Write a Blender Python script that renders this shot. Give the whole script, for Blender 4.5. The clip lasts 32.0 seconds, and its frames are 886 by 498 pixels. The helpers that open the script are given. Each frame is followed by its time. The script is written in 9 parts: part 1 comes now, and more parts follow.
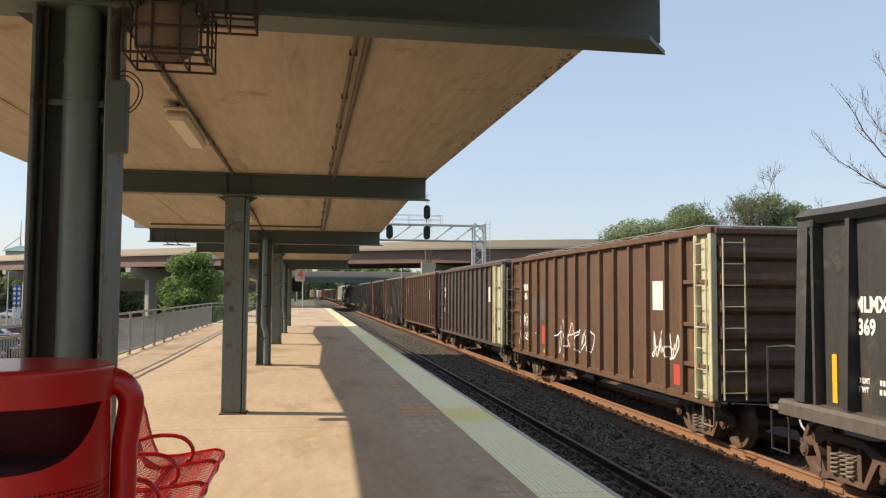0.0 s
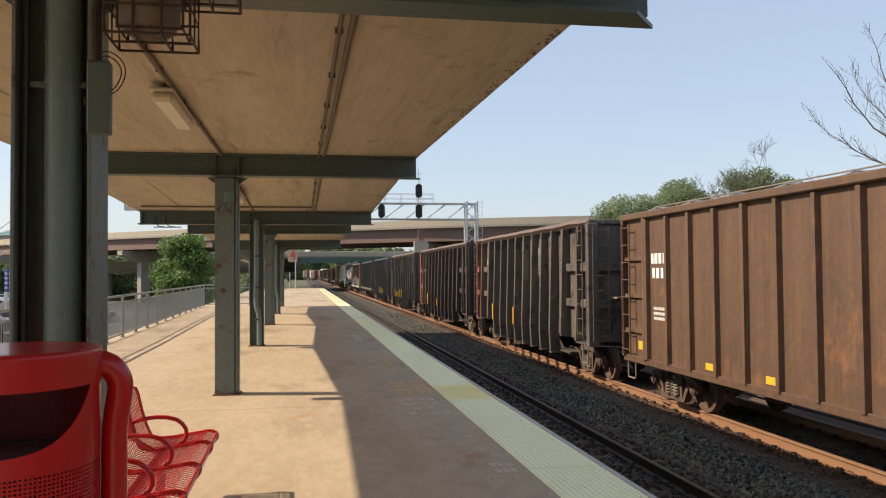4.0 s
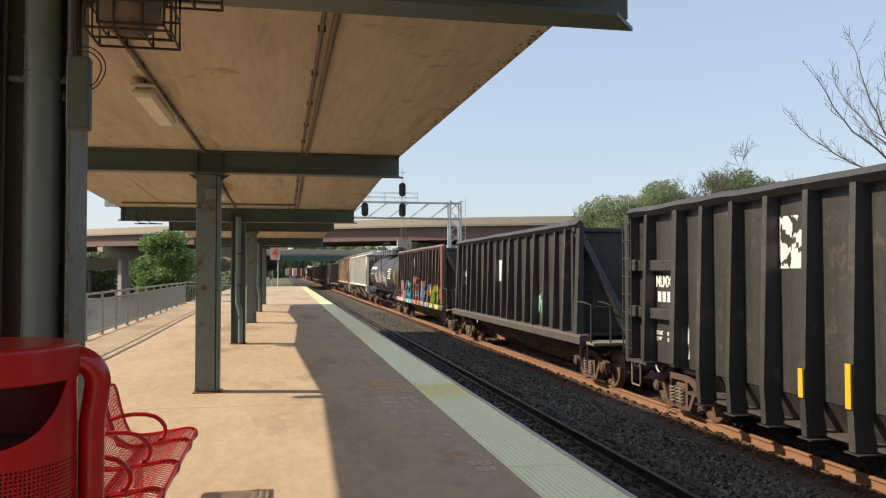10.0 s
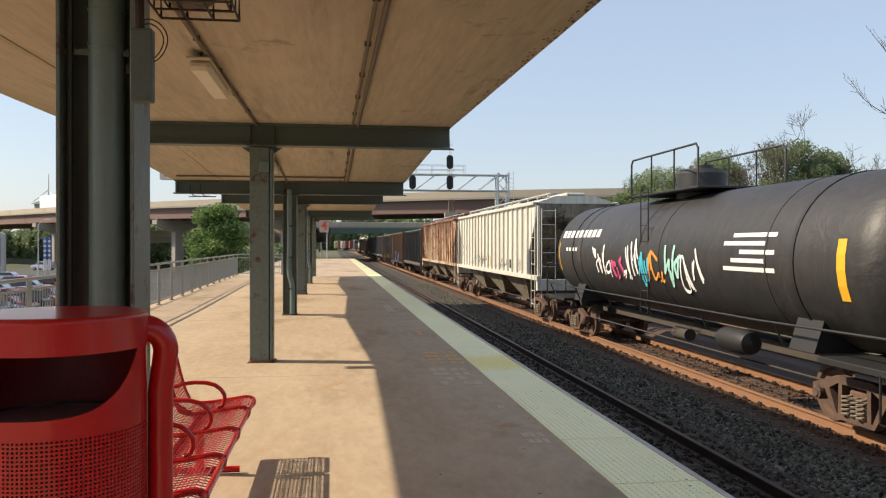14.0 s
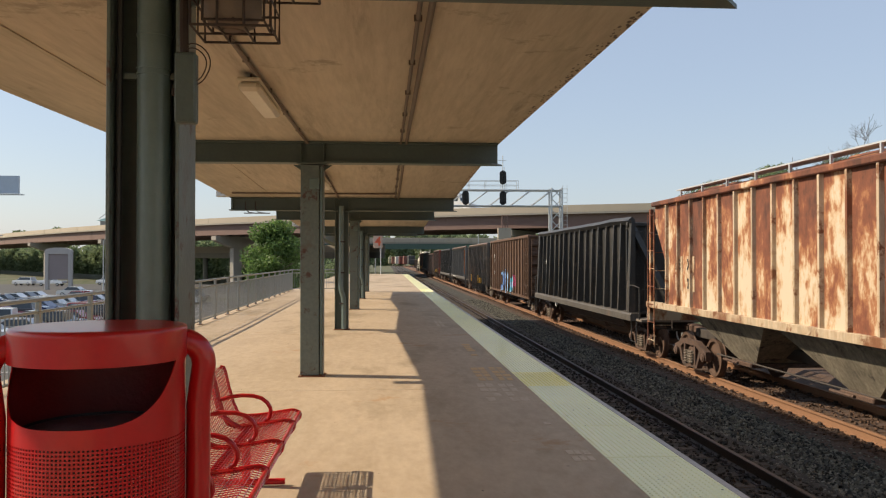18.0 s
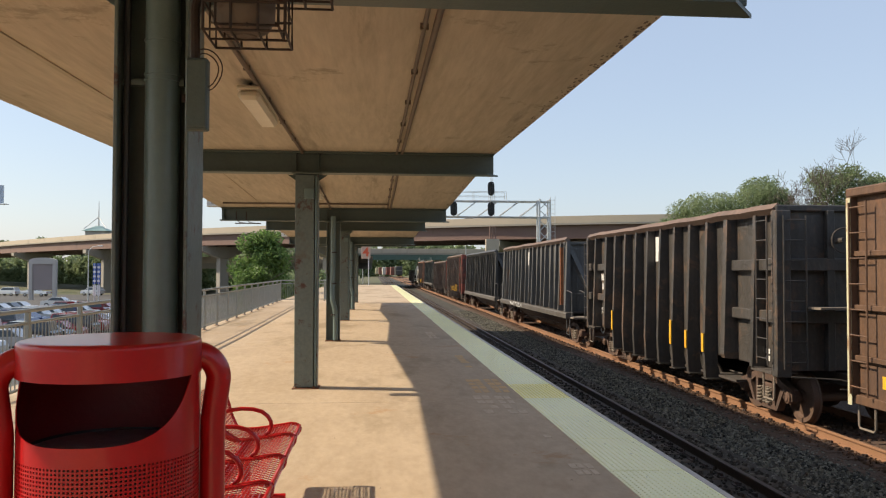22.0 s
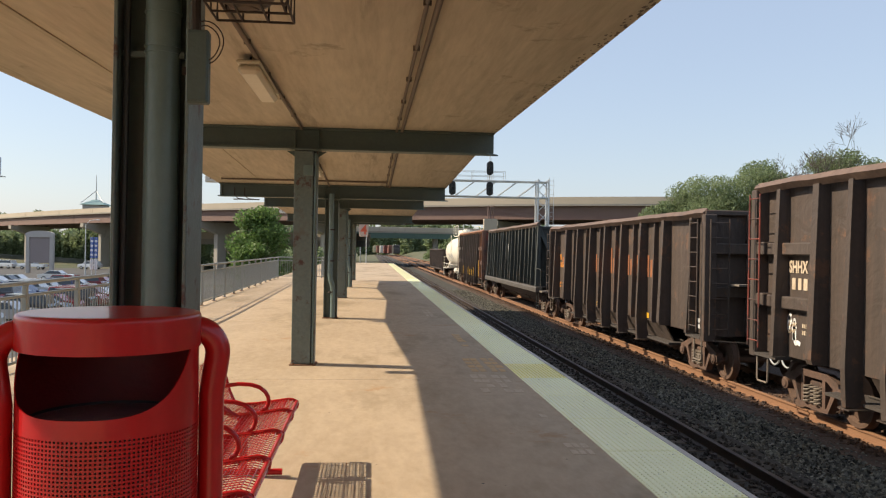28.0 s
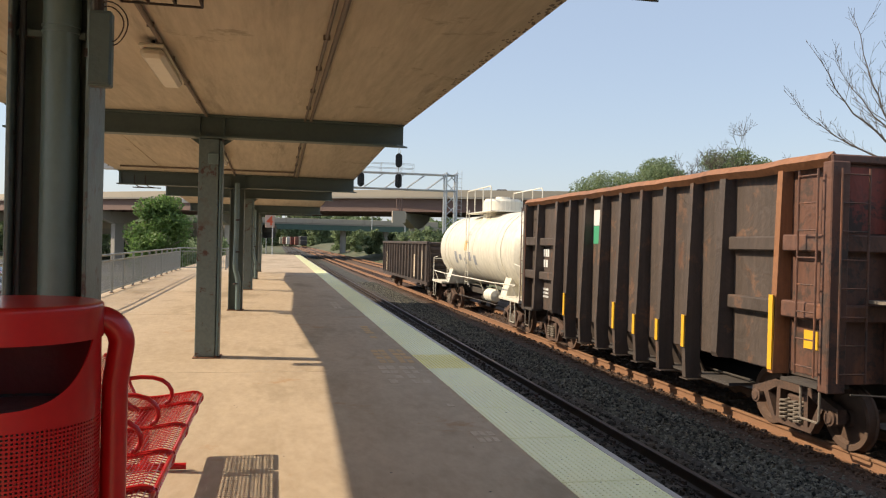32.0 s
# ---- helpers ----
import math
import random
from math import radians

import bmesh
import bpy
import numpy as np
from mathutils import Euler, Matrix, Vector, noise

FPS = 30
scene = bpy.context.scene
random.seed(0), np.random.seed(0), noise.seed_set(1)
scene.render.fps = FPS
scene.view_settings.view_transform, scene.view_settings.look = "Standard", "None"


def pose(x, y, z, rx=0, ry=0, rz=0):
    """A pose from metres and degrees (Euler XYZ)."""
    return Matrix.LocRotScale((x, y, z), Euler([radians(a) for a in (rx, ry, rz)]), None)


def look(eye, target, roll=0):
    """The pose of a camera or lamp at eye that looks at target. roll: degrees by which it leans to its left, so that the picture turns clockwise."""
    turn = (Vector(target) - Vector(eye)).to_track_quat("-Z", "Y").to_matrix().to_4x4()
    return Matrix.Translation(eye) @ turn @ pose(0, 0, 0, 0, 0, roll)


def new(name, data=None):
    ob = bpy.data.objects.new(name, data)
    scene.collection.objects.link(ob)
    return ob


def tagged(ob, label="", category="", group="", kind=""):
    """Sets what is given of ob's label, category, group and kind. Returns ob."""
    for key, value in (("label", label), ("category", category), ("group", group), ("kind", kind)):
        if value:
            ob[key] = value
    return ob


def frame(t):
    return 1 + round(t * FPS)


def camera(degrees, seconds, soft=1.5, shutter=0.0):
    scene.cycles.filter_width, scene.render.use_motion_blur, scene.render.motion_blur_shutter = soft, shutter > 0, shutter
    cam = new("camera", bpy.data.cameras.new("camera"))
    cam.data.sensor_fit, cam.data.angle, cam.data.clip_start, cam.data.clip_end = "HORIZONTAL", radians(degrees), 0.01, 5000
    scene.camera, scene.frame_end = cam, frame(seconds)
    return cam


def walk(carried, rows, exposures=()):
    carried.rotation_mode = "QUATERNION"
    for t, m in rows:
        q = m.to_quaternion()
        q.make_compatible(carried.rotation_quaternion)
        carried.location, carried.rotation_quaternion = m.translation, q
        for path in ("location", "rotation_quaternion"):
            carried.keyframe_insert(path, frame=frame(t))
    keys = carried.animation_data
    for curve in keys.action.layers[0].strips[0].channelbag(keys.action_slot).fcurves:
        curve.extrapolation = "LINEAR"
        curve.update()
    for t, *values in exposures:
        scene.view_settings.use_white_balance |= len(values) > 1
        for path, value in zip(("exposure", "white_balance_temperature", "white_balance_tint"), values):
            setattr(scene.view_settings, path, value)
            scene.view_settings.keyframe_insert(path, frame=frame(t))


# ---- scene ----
# the camera: seconds, place, yaw, pitch, roll
cam = camera(57.94, 32.0, 1.2)
PATH = [
    (0.0, (0.015, -0.010, 1.599), -9.55, 3.24, 0.36),
    (0.5, (0.023, -0.002, 1.596), -9.64, 2.93, 0.40),
    (1.0, (0.032, 0.002, 1.596), -9.57, 2.60, 0.17),
    (1.5, (0.040, -0.004, 1.602), -9.50, 2.67, 0.00),
    (2.0, (0.042, 0.001, 1.598), -9.57, 1.81, 0.07),
    (2.5, (0.040, -0.002, 1.598), -9.88, 1.23, -0.01),
    (3.0, (0.036, -0.003, 1.597), -10.15, 1.22, -0.27),
    (3.5, (0.032, -0.008, 1.598), -10.03, 1.61, -0.42),
    (5.5, (0.043, -0.007, 1.594), -10.60, 1.73, -0.86),
    (6.0, (0.047, -0.004, 1.592), -10.99, 1.62, -0.81),
    (6.5, (0.050, -0.011, 1.593), -11.20, 1.60, -0.66),
    (7.0, (0.040, -0.010, 1.592), -10.96, 1.60, -0.51),
    (7.5, (0.035, -0.012, 1.592), -10.84, 1.54, -0.47),
    (8.0, (0.033, -0.012, 1.594), -11.08, 1.67, -0.39),
    (8.5, (0.036, -0.014, 1.594), -11.29, 1.60, -0.31),
    (9.0, (0.037, -0.016, 1.592), -11.32, 1.49, -0.33),
    (9.5, (0.039, -0.023, 1.592), -11.21, 1.52, -0.25),
    (10.0, (0.044, -0.031, 1.595), -11.27, 1.63, -0.05),
    (10.5, (0.038, -0.029, 1.595), -11.48, 1.69, 0.18),
    (11.0, (0.021, -0.022, 1.595), -11.39, 2.13, -0.18),
    (11.5, (0.016, -0.035, 1.599), -9.54, 2.20, -1.01),
    (12.0, (0.007, -0.022, 1.602), -7.92, 1.62, -1.32),
    (12.5, (0.008, -0.014, 1.598), -8.34, 0.93, -0.88),
    (13.0, (0.008, 0.000, 1.592), -8.18, 0.13, -0.37),
    (13.5, (0.004, 0.002, 1.590), -7.77, -0.22, -0.05),
    (15.5, (-0.010, -0.000, 1.588), -8.60, -0.38, 0.50),
    (16.0, (0.000, 0.004, 1.590), -8.06, -0.19, 0.03),
    (16.5, (0.011, 0.010, 1.591), -7.10, -0.02, -0.23),
    (17.0, (0.031, -0.007, 1.590), -6.44, 0.16, -0.19),
    (17.5, (0.052, -0.023, 1.593), -5.55, 0.71, -0.13),
    (18.0, (0.075, -0.039, 1.591), -4.05, 0.78, 0.02),
    (18.5, (0.071, -0.027, 1.593), -3.74, 1.01, 0.05),
    (19.0, (0.030, -0.002, 1.596), -3.96, 2.01, -0.39),
    (19.5, (0.010, 0.002, 1.598), -4.09, 2.31, -0.35),
    (20.0, (0.002, 0.015, 1.596), -4.38, 2.43, -0.19),
    (20.5, (-0.000, 0.014, 1.595), -4.55, 2.05, 0.11),
    (21.0, (-0.014, 0.023, 1.591), -4.64, 1.73, 0.01),
    (21.5, (-0.029, 0.030, 1.593), -4.62, 1.60, -0.01),
    (22.0, (-0.039, 0.041, 1.592), -4.98, 1.56, 0.13),
    (22.5, (-0.042, 0.047, 1.594), -5.41, 1.43, 0.28),
    (23.0, (-0.040, 0.042, 1.595), -5.59, 1.40, 0.45),
    (23.5, (-0.043, 0.025, 1.595), -5.12, 1.63, 0.94),
    (24.0, (-0.046, 0.034, 1.594), -4.88, 1.36, 1.15),
    (24.5, (-0.046, 0.037, 1.593), -5.29, 1.28, 1.09),
    (25.0, (-0.052, 0.043, 1.592), -5.38, 1.18, 0.80),
    (25.5, (-0.055, 0.049, 1.592), -5.50, 1.03, 0.64),
    (27.5, (-0.051, 0.037, 1.590), -5.23, 0.99, 0.27),
    (28.0, (-0.050, 0.055, 1.588), -5.16, 0.07, 0.99),
    (28.5, (-0.049, 0.042, 1.585), -5.74, -0.30, 1.57),
    (29.0, (-0.045, 0.053, 1.587), -7.34, 0.03, 1.24),
    (29.5, (-0.045, 0.061, 1.591), -8.12, -0.01, 1.28),
    (30.0, (-0.044, 0.046, 1.586), -9.22, 0.10, 1.42),
    (30.5, (-0.046, 0.035, 1.587), -10.36, -0.06, 1.54),
    (31.0, (-0.050, 0.031, 1.583), -11.27, -0.56, 1.53),
    (31.5, (-0.059, 0.030, 1.581), -11.69, -0.27, 1.41),
    (32.0, (-0.065, 0.022, 1.580), -11.74, -0.35, 1.39),
]


def eye_pose(place, yaw, pitch, roll):
    y, p = radians(yaw), radians(pitch)
    ahead = Vector((-math.sin(y) * math.cos(p), math.cos(y) * math.cos(p), math.sin(p)))
    return look(place, Vector(place) + ahead, roll)


walk(cam, [(t, eye_pose(*row)) for t, *row in PATH], [(0.0, 0.32, 7350, 10), (14.0, 0.3, 7350, 10), (15.7, 0.12, 7350, 10), (18.2, 0.12, 7350, 10), (19.6, 0.3, 7350, 10), (28.0, 0.3, 7350, 10), (32.0, 0.25, 7350, 10)])

# ---- world, sun, exposure ----
world = bpy.data.worlds.new("sky_world")
scene.world = world
world.use_nodes = True
wn = world.node_tree
sky = wn.nodes.new("ShaderNodeTexSky")
sky.sky_type = "NISHITA"
sky.sun_disc = False
sky.sun_elevation = radians(38.2)
sky.sun_rotation = radians(281)
sky.air_density = 1.1
sky.dust_density = 1.0
sky.ozone_density = 1.8
# summer haze evens the sky out
haze = wn.nodes.new("ShaderNodeMix")
haze.data_type = "RGBA"
haze.inputs[0].default_value = 0.58
haze.inputs[7].default_value = (2.5, 3.2, 4.7, 1)
wn.links.new(sky.outputs[0], haze.inputs[6])
wn.links.new(haze.outputs[2], wn.nodes["Background"].inputs[0])
wn.nodes["Background"].inputs[1].default_value = 0.16
sun = new("sun", bpy.data.lights.new("sun", "SUN"))
sun.data.energy = 5.0
sun.data.angle = radians(0.6)
sun.data.color = (1.0, 0.90, 0.76)
SUN_WAY = Vector((0.981 * math.cos(radians(38.2)), -0.193 * math.cos(radians(38.2)), -math.sin(radians(38.2))))
sun.matrix_world = Matrix.Translation((-30, 6, 40)) @ SUN_WAY.to_track_quat("-Z", "Y").to_matrix().to_4x4()


# ---- materials ----
def surface(name, base, other=None, rough=0.7, metal=0.0, scale=1.2, fine=18.0, amount=0.5, stain=None, stain_scale=0.6,
            stain_from=0.55, stretch=(1, 1, 1), bump=0.15, bump_scale=60.0, vary=0.0, island=0.0, coat=0.0,
            patch=None, patch_scale=2.5, patch_from=0.6, streaks=0.0, spec=0.5, translucent=0.0, dents=0.0):
    """A worn surface: two colours mixed at two sizes, stains with a shape of their own, fine relief."""
    m = bpy.data.materials.new(name)
    m.use_nodes = True
    t = m.node_tree
    b = t.nodes["Principled BSDF"]
    link = t.links.new

    def node(kind, **values):
        n = t.nodes.new(kind)
        for key, value in values.items():
            n.inputs[key].default_value = value
        return n

    place = node("ShaderNodeTexCoord")
    shift = node("ShaderNodeVectorMath")
    shift.operation = "MULTIPLY_ADD"
    info = node("ShaderNodeObjectInfo")
    link(info.outputs["Random"], shift.inputs[0])
    shift.inputs[1].default_value = (37.0, 53.0, 71.0)
    link(place.outputs["Object"], shift.inputs[2])
    mapped = node("ShaderNodeMapping")
    mapped.inputs["Scale"].default_value = stretch
    link(shift.outputs[0], mapped.inputs["Vector"])
    big = node("ShaderNodeTexNoise", Scale=scale, Detail=5.0, Roughness=0.6)
    small = node("ShaderNodeTexNoise", Scale=fine, Detail=3.0, Roughness=0.65)
    for n in (big, small):
        link(mapped.outputs[0], n.inputs["Vector"])
    both = node("ShaderNodeMath")
    both.operation = "ADD"
    link(big.outputs["Fac"], both.inputs[0])
    link(small.outputs["Fac"], both.inputs[1])
    span = node("ShaderNodeMapRange")
    span.inputs["From Min"].default_value = 0.72
    span.inputs["From Max"].default_value = 1.28
    span.inputs["To Max"].default_value = amount
    link(both.outputs[0], span.inputs["Value"])
    other = other or tuple(c * 0.7 for c in base)
    mix = node("ShaderNodeMix")
    mix.data_type = "RGBA"
    link(span.outputs[0], mix.inputs[0])
    mix.inputs[6].default_value, mix.inputs[7].default_value = (*base, 1), (*other, 1)
    colour = mix.outputs[2]
    if stain:
        spots = node("ShaderNodeTexNoise", Scale=stain_scale, Detail=6.0, Roughness=0.7)
        link(mapped.outputs[0], spots.inputs["Vector"])
        cut = node("ShaderNodeMapRange")
        cut.inputs["From Min"].default_value = stain_from
        cut.inputs["From Max"].default_value = stain_from + 0.12
        link(spots.outputs["Fac"], cut.inputs["Value"])
        worn = node("ShaderNodeMix")
        worn.data_type = "RGBA"
        link(cut.outputs[0], worn.inputs[0])
        link(colour, worn.inputs[6])
        worn.inputs[7].default_value = (*stain, 1)
        colour = worn.outputs[2]
    if patch:
        spots = node("ShaderNodeTexNoise", Scale=patch_scale, Detail=7.0, Roughness=0.75, Distortion=0.15)
        link(shift.outputs[0], spots.inputs["Vector"])
        cut = node("ShaderNodeMapRange")
        cut.inputs["From Min"].default_value = patch_from
        cut.inputs["From Max"].default_value = patch_from + 0.06
        link(spots.outputs["Fac"], cut.inputs["Value"])
        worn = node("ShaderNodeMix")
        worn.data_type = "RGBA"
        link(cut.outputs[0], worn.inputs[0])
        link(colour, worn.inputs[6])
        worn.inputs[7].default_value = (*patch, 1)
        colour = worn.outputs[2]
    if streaks:
        down = node("ShaderNodeMapping")
        down.inputs["Scale"].default_value = (7, 7, 0.35)
        link(shift.outputs[0], down.inputs["Vector"])
        runs = node("ShaderNodeTexNoise", Scale=1.0, Detail=4.0, Roughness=0.7)
        link(down.outputs[0], runs.inputs["Vector"])
        level = node("ShaderNodeMapRange")
        level.inputs["From Min"].default_value = 0.3
        level.inputs["From Max"].default_value = 0.7
        level.inputs["To Min"].default_value = 1 - streaks
        level.inputs["To Max"].default_value = 1 + streaks
        link(runs.outputs["Fac"], level.inputs["Value"])
        tone = node("ShaderNodeHueSaturation")
        link(level.outputs[0], tone.inputs["Value"])
        link(colour, tone.inputs["Color"])
        colour = tone.outputs[0]
    if vary or island:
        hsv = node("ShaderNodeHueSaturation")
        level = node("ShaderNodeMapRange")
        level.inputs["To Min"].default_value = 1 - (vary or island)
        level.inputs["To Max"].default_value = 1 + (vary or island)
        if vary:
            link(info.outputs["Random"], level.inputs["Value"])
        else:
            geo = node("ShaderNodeNewGeometry")
            link(geo.outputs["Random Per Island"], level.inputs["Value"])
        link(level.outputs[0], hsv.inputs["Value"])
        link(colour, hsv.inputs["Color"])
        colour = hsv.outputs[0]
    link(colour, b.inputs["Base Color"])
    b.inputs["Roughness"].default_value = rough
    b.inputs["Metallic"].default_value = metal
    b.inputs["Coat Weight"].default_value = coat
    b.inputs["Specular IOR Level"].default_value = spec
    if translucent:
        thin = node("ShaderNodeBsdfTranslucent")
        link(colour, thin.inputs["Color"])
        blend = node("ShaderNodeMixShader")
        blend.inputs[0].default_value = translucent
        link(b.outputs[0], blend.inputs[1])
        link(thin.outputs[0], blend.inputs[2])
        link(blend.outputs[0], t.nodes["Material Output"].inputs["Surface"])
    if bump:
        relief = node("ShaderNodeTexNoise", Scale=bump_scale, Detail=4.0)
        link(place.outputs["Object"], relief.inputs["Vector"])
        push = node("ShaderNodeBump", Strength=bump, Distance=0.02)
        link(relief.outputs["Fac"], push.inputs["Height"])
        if dents:
            wave = node("ShaderNodeTexNoise", Scale=1.7, Detail=3.0, Roughness=0.55, Distortion=0.8)
            link(shift.outputs[0], wave.inputs["Vector"])
            knock = node("ShaderNodeBump", Strength=dents, Distance=0.16)
            link(wave.outputs["Fac"], knock.inputs["Height"])
            link(knock.outputs[0], push.inputs["Normal"])
        link(push.outputs[0], b.inputs["Normal"])
    return m


def rusted_sheet(name):
    """Pale paint going to orange, red-brown and dark rust, thickest under the eaves."""
    m = bpy.data.materials.new(name)
    m.use_nodes = True
    t = m.node_tree
    b = t.nodes["Principled BSDF"]
    link = t.links.new
    place = t.nodes.new("ShaderNodeTexCoord")
    info = t.nodes.new("ShaderNodeObjectInfo")
    shift = t.nodes.new("ShaderNodeVectorMath")
    shift.operation = "MULTIPLY_ADD"
    shift.inputs[1].default_value = (31.0, 47.0, 59.0)
    link(info.outputs["Random"], shift.inputs[0])
    link(place.outputs["Object"], shift.inputs[2])
    total = None
    for scale, squeeze, share, detail in ((1.1, (1, 1, 0.5), 1.15, 8.0), (7.0, (1, 1, 0.6), 0.35, 6.0)):
        mapped = t.nodes.new("ShaderNodeMapping")
        mapped.inputs["Scale"].default_value = squeeze
        link(shift.outputs[0], mapped.inputs["Vector"])
        n = t.nodes.new("ShaderNodeTexNoise")
        n.inputs["Scale"].default_value = scale
        n.inputs["Detail"].default_value = detail
        n.inputs["Roughness"].default_value = 0.65
        link(mapped.outputs[0], n.inputs["Vector"])
        part_of = t.nodes.new("ShaderNodeMath")
        part_of.operation = "MULTIPLY_ADD"
        part_of.inputs[1].default_value = share
        link(n.outputs["Fac"], part_of.inputs[0])
        if total is None:
            part_of.inputs[2].default_value = -0.225
        else:
            link(total, part_of.inputs[2])
        total = part_of.outputs[0]
    axes = t.nodes.new("ShaderNodeSeparateXYZ")
    link(place.outputs["Object"], axes.inputs[0])
    for source, low, high, to_low, to_high in ((axes.outputs["Z"], 2.3, 4.2, -0.03, 0.12), (info.outputs["Random"], 0.0, 1.0, -0.07, 0.1)):
        more = t.nodes.new("ShaderNodeMapRange")
        for key, value in (("From Min", low), ("From Max", high), ("To Min", to_low), ("To Max", to_high)):
            more.inputs[key].default_value = value
        link(source, more.inputs["Value"])
        add = t.nodes.new("ShaderNodeMath")
        link(total, add.inputs[0])
        link(more.outputs[0], add.inputs[1])
        total = add.outputs[0]
    ramp = t.nodes.new("ShaderNodeValToRGB")
    stops = ramp.color_ramp.elements
    stops[0].position, stops[0].color = 0.42, (0.6, 0.49, 0.36, 1)
    stops[1].position, stops[1].color = 0.78, (0.085, 0.034, 0.022, 1)
    for at, rgb in ((0.48, (0.52, 0.36, 0.22)), (0.53, (0.36, 0.155, 0.07)), (0.6, (0.21, 0.07, 0.036))):
        e = stops.new(at)
        e.color = (*rgb, 1)
    link(total, ramp.inputs[0])
    link(ramp.outputs[0], b.inputs["Base Color"])
    b.inputs["Roughness"].default_value = 0.85
    return m


def glass(name, tint=(0.03, 0.04, 0.045), rough=0.06):
    m = bpy.data.materials.new(name)
    m.use_nodes = True
    b = m.node_tree.nodes["Principled BSDF"]
    b.inputs["Base Color"].default_value = (*tint, 1)
    b.inputs["Roughness"].default_value = rough
    b.inputs["Specular IOR Level"].default_value = 0.8
    return m


